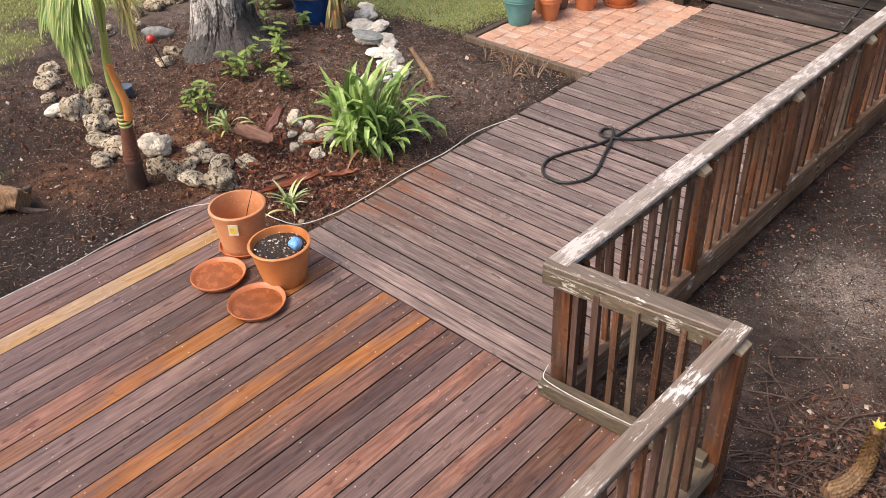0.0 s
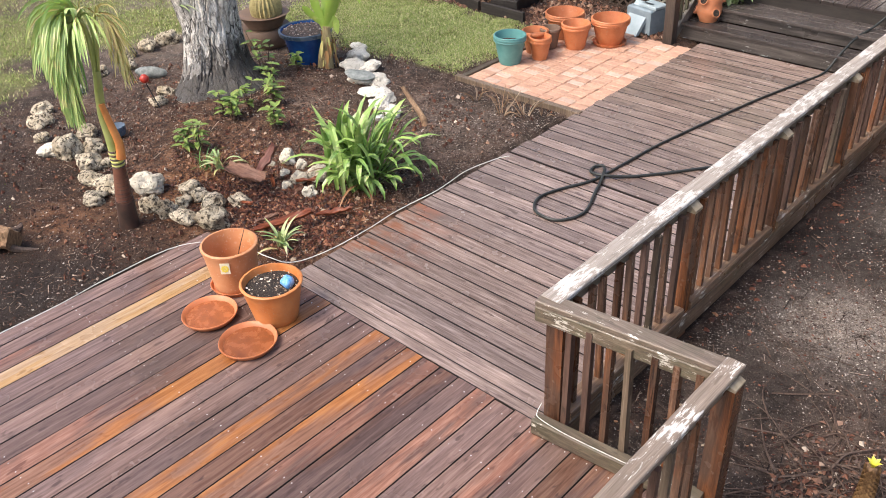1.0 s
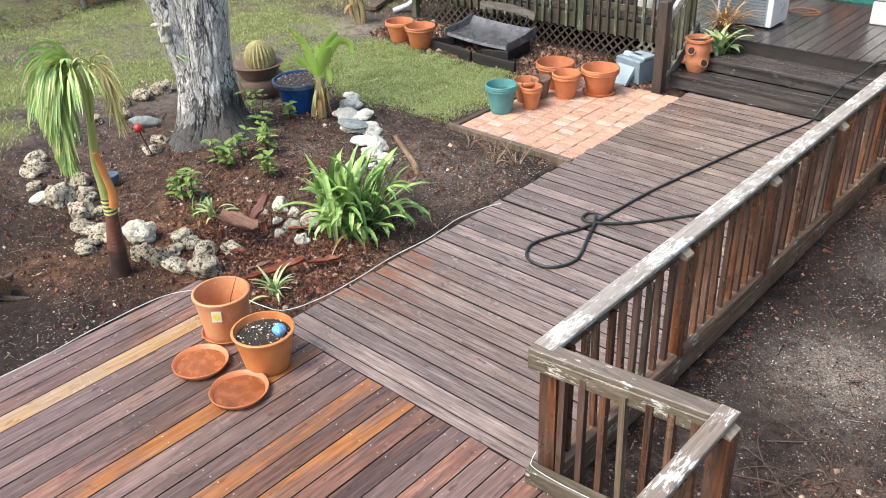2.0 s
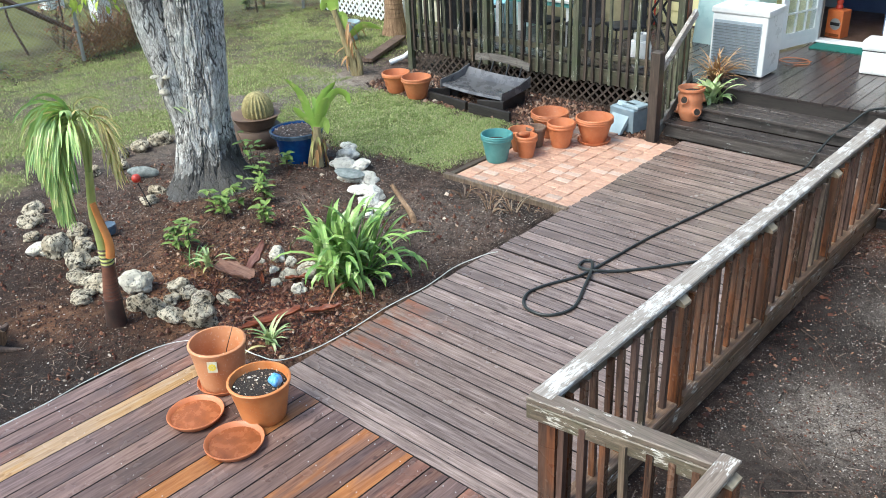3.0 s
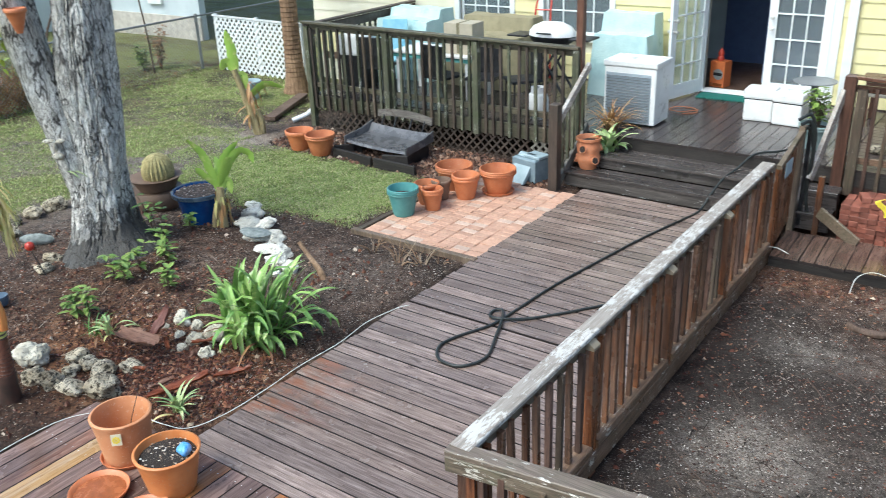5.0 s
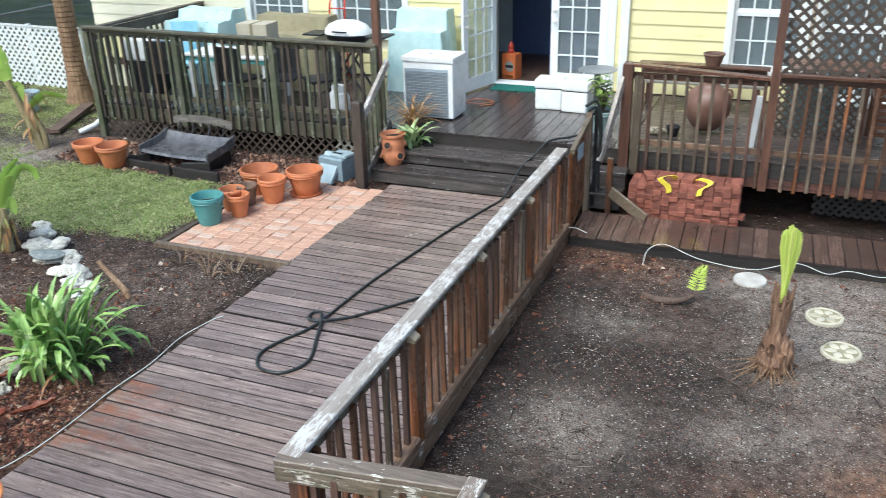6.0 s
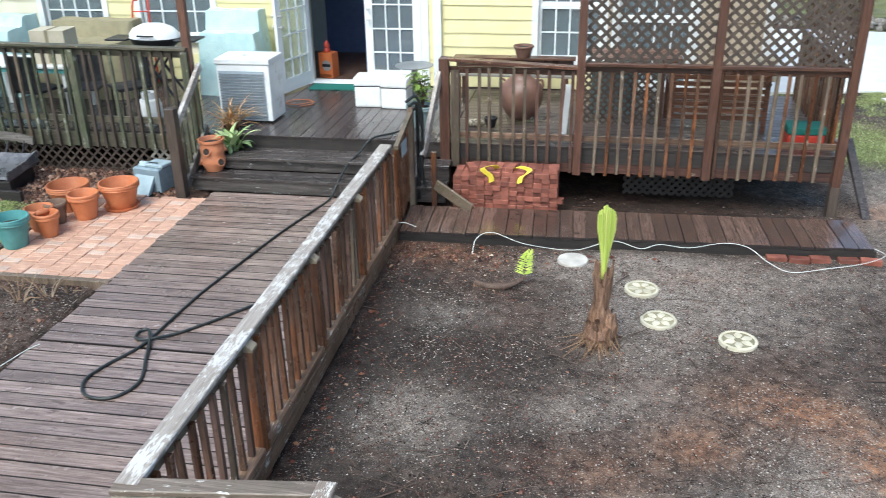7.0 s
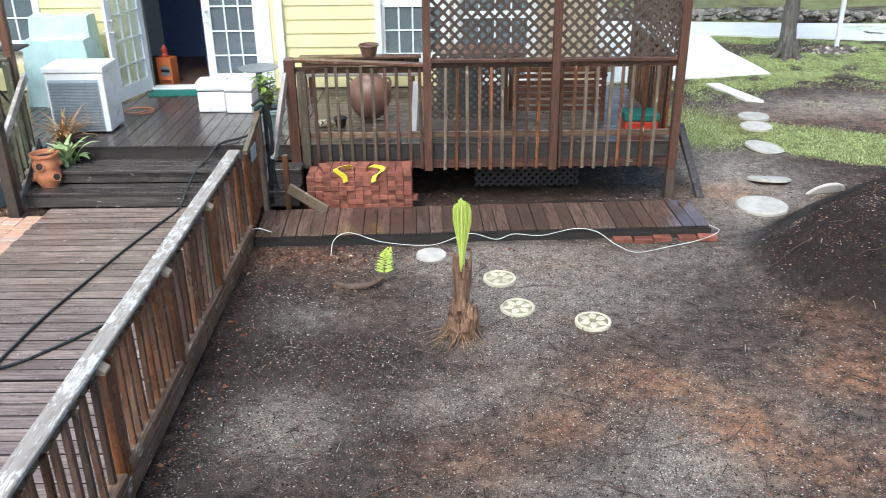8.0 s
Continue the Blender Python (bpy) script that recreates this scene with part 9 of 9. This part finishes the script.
scatter("leaf_litter", "brown leaf litter below the raised deck", "leaf litter",
        spots_in(9000, -9.8, -5.0, 8.9, 10.05, 3, lambda x, y, r: ~on_deck(x, y) & (r < blob(x, y, -7.4, 9.4, 2.0, 0.5) + 0.1)), (0.012, 0.045), LITTER_LEAF, 4, 1.1)
scatter("leaf_litter", "red-brown leaf litter beside the railing", "leaf litter",
        spots_in(14000, -1.0, 0.9, 2.2, 4.9, 5, lambda x, y, r: (r < blob(x, y, -0.6, 3.6, 0.55, 0.55)) & ~on_deck(x, y)), (0.006, 0.026), LITTER, 6, 0.8)
scatter("leaf_litter", "red-brown litter in the bed below the lily", "leaf litter",
        spots_in(22000, -7.2, -4.7, 3.15, 4.8, 7, lambda x, y, r: (r < blob(x, y, -5.45, 3.75, 0.7, 0.42)) & ~on_deck(x, y)), (0.005, 0.026), LITTER_RED, 8, 0.9)
scatter("grit", "pale shell grit over the dark yard soil", "gravel",
        spots_in(420000, -2.0, 5.5, 2.0, 8.6, 9, lambda x, y, r: ~on_deck(x, y) & (r < (0.02 + 0.5 * vnoise(x, y, 0.45, 8) ** 3) * step01(y, 3.8, 4.8) + 0.6 * blob(x, y, -1.2, 5.4, 0.5) + 0.3 * blob(x, y, 0.8, 7.8, 1.3, 0.7) + 0.4 * blob(x, y, 1.6, 5.2, 0.6))), (0.002, 0.0085), GRIT, 10, 0.8)
scatter("mulch_chips", "dark mulch bits over the yard and its mound", "mulch",
        spots_in(60000, -2.0, 7.6, 2.0, 11.5, 11, lambda x, y, r: ~on_deck(x, y) & (r < 0.3 + 0.6 * blob(x, y, 5.3, 8.2, 2.0) + 0.5 * blob(x, y, -1.2, 8.4, 0.9, 0.3))), (0.003, 0.012), MULCH, 12, 0.6)
scatter("leaf_litter", "thin red-brown leaf litter across the yard", "leaf litter",
        spots_in(34000, -2.0, 5.0, 3.0, 8.6, 71, lambda x, y, r: ~on_deck(x, y) & (r < 0.12 + 0.8 * vnoise(x, y, 0.6, 18) ** 2)), (0.004, 0.013), LITTER_RED, 72, 0.6)
scatter("leaf_litter", "dark leaf litter on the soil below the deck edge", "leaf litter",
        spots_in(1500, -0.4, 3.2, 9.62, 10.8, 73, lambda x, y, r: r < 0.8), (0.006, 0.02), MULCH, 74, 0.5)
scatter("grit", "pale specks of grit in the garden bed", "gravel",
        spots_in(90000, -9.6, -4.7, 0.8, 7.5, 13, lambda x, y, r: ~on_deck(x, y) & (r < 0.15 + 0.6 * vnoise(x, y, 0.5, 19) ** 2)), (0.0025, 0.009), GRIT, 14, 0.8)


def needles(name, label, spots, size, mat, seed, wide=1.0):
    """Thin dry stalks lying crisscross."""
    R = np.random.RandomState(seed)
    x, y = spots[:, 0], spots[:, 1]
    n = len(x)
    an = R.rand(n) * 6.283
    ln = size[0] + (size[1] - size[0]) * R.rand(n) ** 2
    w = (0.0012 + 0.0022 * R.rand(n)) * wide
    c, d = np.cos(an), np.sin(an)
    x2, y2 = x + ln * c, y + ln * d
    z1, z2 = ground_z(x, y) + 0.006 + 0.012 * R.rand(n), ground_z(x2, y2) + 0.006 + 0.014 * R.rand(n)
    V = np.zeros((n, 4, 3))
    V[:, 0] = np.stack([x - w * d, y + w * c, z1], -1)
    V[:, 1] = np.stack([x + w * d, y - w * c, z1], -1)
    V[:, 2] = np.stack([x2 + w * d, y2 - w * c, z2], -1)
    V[:, 3] = np.stack([x2 - w * d, y2 + w * c, z2], -1)
    F = (np.arange(n) * 4)[:, None] + np.arange(4)
    me = raw(name, V.reshape(-1, 3).tolist(), F.tolist(), mat)
    tagged(new(name, me), label, "plant litter", kind="stuff")


STRAW = chips("straw", [(0.0, (0.012, 0.009, 0.008)), (0.6, (0.045, 0.028, 0.02)), (0.86, (0.17, 0.11, 0.075)), (1.0, (0.42, 0.34, 0.27))], 0.7)
needles("dry_stalks", "thin dry stalks and rootlets over the yard soil", spots_in(11000, -2.0, 6.5, 2.5, 11.0, 61, lambda x, y, r: ~on_deck(x, y) & (r < 0.25 + 0.75 * vnoise(x, y, 0.8, 12) ** 2 + 0.4 * blob(x, y, 5.0, 8.0, 1.6))), (0.03, 0.16), STRAW, 62)
scatter("leaf_litter", "red-brown dead leaves and husk bits over the bed", "leaf litter",
        spots_in(22000, -9.2, -4.7, 2.2, 6.6, 75, lambda x, y, r: ~on_deck(x, y) & (r < 1.0 * blob(x, y, -6.9, 4.4, 1.6, 1.3) * vnoise(x, y, 0.45, 43) ** 2)), (0.004, 0.024), LITTER_RED, 76, 0.8)
scatter("leaf_litter", "red-brown leaf litter against the boardwalk and the railing foot", "leaf litter",
        spots_in(5200, -2.0, 1.0, 4.0, 8.58, 81, lambda x, y, r: ~on_deck(x, y) & (r < 1.1 * blob(x, y, -1.3, 8.35, 0.7, 0.22) + 0.5 * blob(x, y, -1.95, 7.0, 0.2, 2.0) + 0.35 * blob(x, y, 0.4, 8.45, 0.9, 0.12))), (0.007, 0.028), LITTER_RED, 82, 0.9)
scatter("leaf_litter", "scattered dry leaves and bark bits on the bed", "leaf litter",
        spots_in(5200, -9.4, -4.75, 2.0, 7.0, 79, lambda x, y, r: ~on_deck(x, y) & (r < 0.1 + 0.8 * vnoise(x, y, 0.6, 44) ** 2)), (0.006, 0.026), BED_LEAF, 80, 1.4)
needles("bark_shreds", "red-brown shreds of palm bark below the rocks", spots_in(5200, -7.0, -4.7, 3.15, 4.6, 77, lambda x, y, r: ~on_deck(x, y) & (r < blob(x, y, -5.6, 3.75, 0.65, 0.4))), (0.02, 0.1), LITTER_RED, 78, 2.6)
needles("dry_stalks", "thin dry stalks over the garden bed", spots_in(15000, -9.5, -4.7, 0.8, 7.4, 63, lambda x, y, r: ~on_deck(x, y) & (r < 0.2 + 0.8 * vnoise(x, y, 0.7, 13) ** 2)), (0.03, 0.14), STRAW, 64)


def grass(name, label, n, x0, x1, y0, y1, seed, mat, h):
    R = np.random.RandomState(seed)
    x, y = x0 + (x1 - x0) * R.rand(n), y0 + (y1 - y0) * R.rand(n)
    tuft = 0.25 + 1.5 * vnoise(x, y, 0.11, 41) * (0.4 + 0.9 * vnoise(x, y, 0.5, 42))
    k = (R.rand(n) < (lawn(x, y) * 1.2 - 0.12) * tuft) & ~on_deck(x, y)
    x, y = x[k], y[k]
    n = len(x)
    z = ground_z(x, y) - 0.004
    an, ln = R.rand(n) * 6.283, h * (0.4 + 0.8 * R.rand(n))
    w = 0.0025 + 0.004 * R.rand(n)
    lean = 0.25 + 0.9 * R.rand(n)
    c, d = np.cos(an), np.sin(an)
    V = np.zeros((n, 5, 3))
    V[:, 0] = np.stack([x - w * d, y + w * c, z], -1)
    V[:, 1] = np.stack([x + w * d, y - w * c, z], -1)
    mx, my, mz = x + c * ln * lean * 0.35, y + d * ln * lean * 0.35, z + ln * 0.62
    V[:, 2] = np.stack([mx - 0.8 * w * d, my + 0.8 * w * c, mz], -1)
    V[:, 3] = np.stack([mx + 0.8 * w * d, my - 0.8 * w * c, mz], -1)
    V[:, 4] = np.stack([x + c * ln * lean, y + d * ln * lean, z + ln * 0.85], -1)
    base = (np.arange(n) * 5)[:, None]
    F = np.concatenate([base + np.array(q) for q in ((0, 1, 2), (1, 3, 2), (2, 3, 4))])
    me = raw(name, V.reshape(-1, 3).tolist(), F.tolist(), mat)
    tagged(new(name, me), label, "grass", kind="stuff")


GRASS = chips("grass_blades", [(0.0, (0.14, 0.18, 0.05)), (0.4, (0.27, 0.345, 0.1)), (0.7, (0.4, 0.47, 0.17)), (0.86, (0.52, 0.49, 0.26)), (1.0, (0.54, 0.46, 0.3))], 0.5)
GRASS_BRIGHT = chips("grass_blades_bright", [(0.0, (0.26, 0.33, 0.11)), (0.5, (0.38, 0.45, 0.18)), (0.85, (0.48, 0.54, 0.25)), (1.0, (0.58, 0.54, 0.32))], 0.5)
grass("lawn_grass", "patchy wet green lawn behind the bed", 360000, -16.5, -5.8, 0.5, 12.5, 21, GRASS, 0.034)
grass("lawn_grass", "short soft green lawn between the bed and the raised deck", 220000, -10.8, -6.0, 6.6, 9.2, 23, GRASS, 0.026)
grass("lawn_grass", "short green lawn along the drive", 300000, 3.0, 14.0, 10.8, 21.5, 22, GRASS_BRIGHT, 0.034)


# ---- beyond the yard: drive, road, wall, tree ----
CONCRETE = plain("concrete_pale", (0.62, 0.6, 0.58), (0.74, 0.72, 0.69), 0.45, 2.5, 0, 0.3, 0.004, 0.05)


def slab(name, label, category, ring, z, mat):
    bm = B()
    prism(bm, [(x, y, z - 0.15) for x, y in ring], (0, 0, 0.15))
    solid(name, bm, mat, label, category, kind="structure")


slab("road", "pale wet concrete road", "road", [(-30, 22.8), (4.6, 20.3), (6.9, 20.2), (9.9, 19.35), (40, 16.8), (40, 19.2), (9.8, 21.5), (8.2, 21.7), (6.0, 22.0), (-30, 25.2)], -0.155, CONCRETE)
slab("driveway", "pale wet concrete driveway joining the road", "driveway", [(2.8, 15.8), (4.6, 16.05), (6.3, 16.36), (6.25, 17.2), (6.1, 18.6), (6.2, 20.25), (2.4, 20.4)], -0.15, CONCRETE)
slab("pavement", "narrow pale concrete strip in the lawn", "pavement", [(4.85, 15.6), (5.1, 15.65), (5.5, 14.4), (5.2, 14.45)], -0.145, CONCRETE)


STONE_WALL = pitted("wall_stone", (0.15, 0.13, 0.11), (0.36, 0.33, 0.29), (0.03, 0.025, 0.02), 0.47)


def rock_wall():
    w = thing("wall_rocks", "low dry-laid wall of grey rocks beyond the road", "rock wall", (3.0, 23.1, -0.2), kind="structure")
    R = random.Random(9)
    for k in range(230):
        bm = B()
        stone(bm, (R.uniform(0.06, 0.17), R.uniform(0.06, 0.14), R.uniform(0.05, 0.1)), k + 200, 2, 0.55)
        x = R.uniform(0, 9.5)
        part("rock", bm, STONE_WALL, w, at=Matrix.Translation((x, -0.15 * x + R.uniform(-0.3, 0.4), R.choice((0.04, 0.06, 0.12, 0.19)))) @ pose(0, 0, 0, 0, 0, R.uniform(0, 360)), smooth=True)


rock_wall()


def street_tree():
    t = thing("street_tree", "broad grey-brown tree trunk on the roadside lawn", "tree", (7.13, 17.8, -0.22))
    bm = B()
    tube(bm, smooth_line([(0, 0, -0.1), (0.0, 0, 0.12), (-0.04, 0, 0.5), (-0.05, 0, 1.2), (0.0, 0.1, 2.4), (0.05, 0.1, 4.0)], 6), 0.18, 16, 0.12, 0.1)
    part("trunk", bm, BARK_BROWN, t, smooth=True)
    for k in range(6):
        an = k * 1.05
        bm = B()
        tube(bm, smooth_line([(0.1 * math.cos(an), 0.1 * math.sin(an), 0.4), (0.22 * math.cos(an), 0.22 * math.sin(an), 0.1), (0.48 * math.cos(an), 0.48 * math.sin(an), -0.02)], 4), 0.09, 8, 0.02, 0.3)
        part("root", bm, BARK_BROWN, t, smooth=True)
    R = random.Random(6)
    for k in range(5):
        an = k * 1.26
        bm = B()
        tube(bm, smooth_line([(0.04, 0.1, 3.4), (0.7 * math.cos(an), 0.7 * math.sin(an), 4.5), (1.6 * math.cos(an), 1.6 * math.sin(an), 5.2)], 4), 0.09, 8, 0.03)
        part("limb", bm, BARK_BROWN, t)
    bm = B()
    for k in range(26):
        c = Vector((R.gauss(0, 1.3), R.gauss(0, 1.3), 5.4 + R.gauss(0, 0.6)))
        for i in range(45):
            leaf(bm, c + Vector((R.gauss(0, 0.4), R.gauss(0, 0.4), R.gauss(0, 0.3))), (R.uniform(-1, 1), R.uniform(-1, 1), R.uniform(-0.7, 0.3)), (0, 0, 1), 0.16, 0.08)
    part("crown", bm, LEAF_GREEN, t)


BARK_BROWN = wood("bark_brown", (0.04, 0.034, 0.03), (0.12, 0.106, 0.094), (0.24, 0.22, 0.2), 2, (0.7, 0.9), 0.1)
street_tree()
t = thing("white_signpost", "slim white post rising from a ring of shells", "post", (8.5, 18.65, -0.2))
bm = B()
box(bm, -0.04, 0.04, -0.03, 0.03, 0, 1.6)
part("post", bm, WHITE, t)
scatter("shell_ring", "heap of pale shells round the post", "shells", spots_in(900, 7.7, 9.1, 18.0, 18.9, 33, lambda x, y, r: r < 1.3 * blob(x, y, 8.35, 18.45, 0.42, 0.25)), (0.03, 0.07), GRIT, 34, 0.8)


# ---- far garden: fences and the neighbour's house ----
def chain_fence():
    f = thing("chain_fence", "grey galvanised chain-link fence along the lawn", "fence", (-15.35, 2.0, -0.05), kind="structure")
    for k in range(6):
        bm = B()
        tube(bm, [(0, k * 2.6, -0.1), (0, k * 2.6, 1.2)], 0.035, 10)
        part("post", bm, CHROME, f)
    bm = B()
    tube(bm, [(0, -3, 1.15), (0, 13.2, 1.15)], 0.022, 8)
    part("top_rail", bm, CHROME, f)
    bm = B()
    d = 0.075
    for s in (1, -1):
        y = -4.2
        while y < 13.2:
            a, b = (y, 0.0), (y + s * 1.13, 1.13)
            if -3 < min(a[0], b[0]) and max(a[0], b[0]) < 13.2:
                tube(bm, [(0.004 * s, a[0], a[1]), (0.004 * s, b[0], b[1])], 0.003, 3)
            y += d
    m = part("wire_mesh", bm, CHROME, f, "diamond wire mesh")
    tagged(m, kind="stuff")


chain_fence()


def white_lattice():
    f = thing("lattice_fence", "white diagonal lattice fence panel by the palm", "fence", (-14.95, 12.55, -0.05), -4, kind="structure")
    bm = B()
    lattice(bm, 0.0, 2.7, 0.04, 1.15, 0.15, 0.045, 0.01, 0.0)
    part("lattice_panel", bm, LATTICE_WHITE, f)
    for x in (0.0, 1.35, 2.7):
        bm = B()
        box(bm, x - 0.035, x + 0.035, 0.022, 0.09, -0.1, 1.2)
        part("post", bm, LATTICE_WHITE, f)
    bm = B()
    box(bm, -0.04, 2.74, -0.012, 0.02, 1.152, 1.19)
    part("cap", bm, LATTICE_WHITE, f)


white_lattice()


def palm_trunk():
    t = thing("palm_tree", "tall brown ringed palm trunk beside the deck", "palm", (-11.85, 11.75, -0.08))
    bm = B()
    prof = []
    z = -0.05
    k = 0
    while z < 5.6:
        r = 0.17 - 0.008 * z + (0.1 * math.exp(-z * 4))
        prof += [(r * 1.04, z), (r * 0.97, z + 0.07)]
        z += 0.085
    lathe(bm, prof, 18, 0.02)
    part("trunk", bm, FIBRE, t)
    for k in range(12):
        an = k * 0.55
        bm = B()
        out = Vector((math.cos(an), math.sin(an), 0))
        line = smooth_line([Vector((0, 0, 5.5)), out * 0.8 + Vector((0, 0, 6.3)), out * 1.8 + Vector((0, 0, 6.2)), out * 2.6 + Vector((0, 0, 5.4))], 6)
        for i, p in enumerate(line[3:]):
            for s in (-1, 1):
                blade(bm, p, an + s * 1.2, 0.7, 0.04, 0, 60, 4)
        part("frond", bm, LEAF_PALM, t)


palm_trunk()


def neighbour():
    h = thing("neighbour_house", "neighbour's pale blue-grey rendered house behind the fence", "house", (-19.0, 15.0, -0.1))
    bm = B()
    box(bm, -9.0, 0.6, 0.0, 0.2, 0.0, 4.5)
    part("wall", bm, PALE_BLUE, h)
    bm = B()
    box(bm, -9.05, 0.65, -0.06, -0.001, 0.0, 0.62)
    part("plinth", bm, STONE_GREY, h, "grey block plinth")
    bm = B()
    prism(bm, [(-9.4, -0.6, 4.5), (-9.4, 3.0, 5.8), (-9.4, 6.0, 4.5)], (10.4, 0, 0))
    part("roof", bm, ROOF, h)
    for k, x in enumerate((-1.1, -3.4)):
        bm = B()
        box(bm, x - 0.28, x + 0.28, -0.08, -0.002, 0.9, 4.3)
        part("pilaster", bm, WHITE, h)
    for s in ((-20.9, 9.3, 0.42), (-18.35, 9.2, 0.34)):
        bm = B()
        box(bm, -s[2] / 2, s[2] / 2, -s[2] / 2, s[2] / 2, 0, 4.2)
        solid("white_column", bm, WHITE, "square white column on the neighbour's ground", "column", "neighbour columns", at=(s[0], s[1], -0.1))
    bm = B()
    box(bm, 0, 0.25, -5, 0, 0.0, 4.5)
    part("side_wall", bm, PALE_BLUE, h, at=(-9.0, 0, 0))
    w2 = B()
    box(w2, -0.1, 0.1, -4.0, 6.5, 0, 3.5)
    solid("neighbour_wall", w2, PALE_BLUE, "pale grey wall of a further building", "wall", at=(-24.0, 9.0, -0.1))


PALE_BLUE = plain("render_pale_blue", (0.46, 0.52, 0.55), (0.56, 0.62, 0.64), 0.7, 1.5, 0, 0.2, 0.004, 0.03)
neighbour()
R1 = random.Random(44)
for k in range(16):
    x, y = -16.2 + R1.gauss(0, 0.5), R1.uniform(3.5, 12.0)
    shrub((x, y, -0.06), R1.uniform(0.5, 1.2), 100 + k, SHRUB_LEAF if k % 3 else LEAF_DRY, 8, "hedge_shrub", "straggly shrub behind the chain-link fence" if k % 3 else "dry brown brush behind the chain-link fence", 0.16)
for k in range(7):
    x, y = -16.6 + R1.gauss(0, 0.4), R1.uniform(4.5, 13.0)
    stick("bare_sapling", "bare grey sapling behind the fence", [(x, y, -0.1), (x + R1.uniform(-0.2, 0.2), y + R1.uniform(-0.3, 0.3), 0.9), (x + R1.uniform(-0.3, 0.3), y + R1.uniform(-0.8, 0.8), 2.4)], R1.uniform(0.02, 0.05), 0.012, TWIG)
bm = B()
RV = random.Random(91)
for k in range(170):
    p0 = Vector((-15.55 + RV.gauss(0, 0.12), RV.uniform(7.2, 8.6), RV.uniform(-0.05, 0.2)))
    pts = [p0]
    for q in range(4):
        pts.append(pts[-1] + Vector((RV.gauss(0, 0.07), RV.gauss(0, 0.16), RV.uniform(0.02, 0.26))))
    tube(bm, smooth_line(pts, 2), 0.008, 4, 0.003)
for k in range(420):
    leaf(bm, (-15.5 + RV.gauss(0, 0.12), RV.uniform(7.1, 8.7), RV.uniform(0.0, 0.95) * RV.uniform(0.5, 1)), (RV.gauss(0, 1), RV.gauss(0, 1), -0.6), (0, 0, 1), 0.09, 0.04)
solid("dry_vine", bm, LEAF_DRY, "dense dead brown vine climbing the chain-link fence", "vine")
stick("fallen_limb", "dark leaning limb across the fence", [(-16.2, 5.2, 1.9), (-16.0, 6.5, 1.0), (-15.9, 7.6, 0.25)], 0.07, 0.04, TWIG)
scatter("leaf_litter", "dry leaf litter along the fence foot", "leaf litter", spots_in(9000, -17.5, -14.6, 3.0, 13.0, 55, lambda x, y, r: r < blob(x, y, -15.8, y, 0.7) * vnoise(x, y, 1.2, 30)), (0.012, 0.04), LITTER_RED, 56, 0.4)
pot("blue-grey plastic pot beneath the banana plant", (-12.2, 10.9, -0.06), 0.2, 0.38, GREY_BOARD, 0.7)
bm = B()
beam(bm, (-10.75, 9.95, 0.0), (-11.3, 11.35, 0.05), 0.2, 0.06)
solid("timber_plank", bm, TWIG, "weathered thick plank lying by the deck", "plank")
bm = B()
tube(bm, [(-10.3, 10.05, 0.0), (-10.14, 10.25, 0.08), (-10.0, 10.35, 0.22)], 0.045, 12)
solid("downspout_elbow", bm, WHITE, "white downspout end by the deck corner", "drain pipe", smooth=True)

# ---- boarded end of the walkway railing with the hose hook ----
e = thing("railing_end", "close-set reddish balusters rising beside the stairs", "railing", (-2.12, 8.75, 0), kind="structure")
b = B()
box(b, -0.019, 0.019, -0.019, 0.019, -0.1, 0.84)
b = mesh_from(b, BALUSTER)
for k in range(9):
    part("baluster", b, None, e, at=(0.04, 0.03 + k * 0.075, 0.02 * k))
bm = B()
box(bm, 0.04, 0.1, 0.7, 0.78, -0.15, 1.12)
part("post", bm, BALUSTER_GREY, e)
bm = B()
beam(bm, (0.07, -0.05, 0.88), (0.07, 0.76, 1.06), 0.05, 0.05)
part("handrail", bm, BEAM_Y, e)
bm = B()
box(bm, 0.092, 0.1, 0.12, 0.36, 0.72, 0.88)
part("sign_plate", bm, GREY_BOARD, e, "small blue-grey plate")
t = thing("hose_hook", "dark scrolled iron hook draped with black hose", "hook", (-2.0, 9.58, 0.0))
for k in range(3):
    bm = B()
    tube(bm, smooth_line([(-0.1 + 0.03 * k, -0.1, 1.18 - 0.05 * k), (0.0, 0.0, 1.22 - 0.08 * k), (0.06, 0.03, 1.0 - 0.1 * k), (0.05, 0.02, 0.6 - 0.12 * k), (0.02 + 0.03 * k, 0.0, 0.35 - 0.1 * k)], 6), 0.018, 8)
    part("hose_loop", bm, RUBBER, t, smooth=True)
bm = B()
box(bm, -0.02, 0.02, 0.03, 0.07, -0.05, 1.15)
part("upright", bm, STEEL_DARK, t)
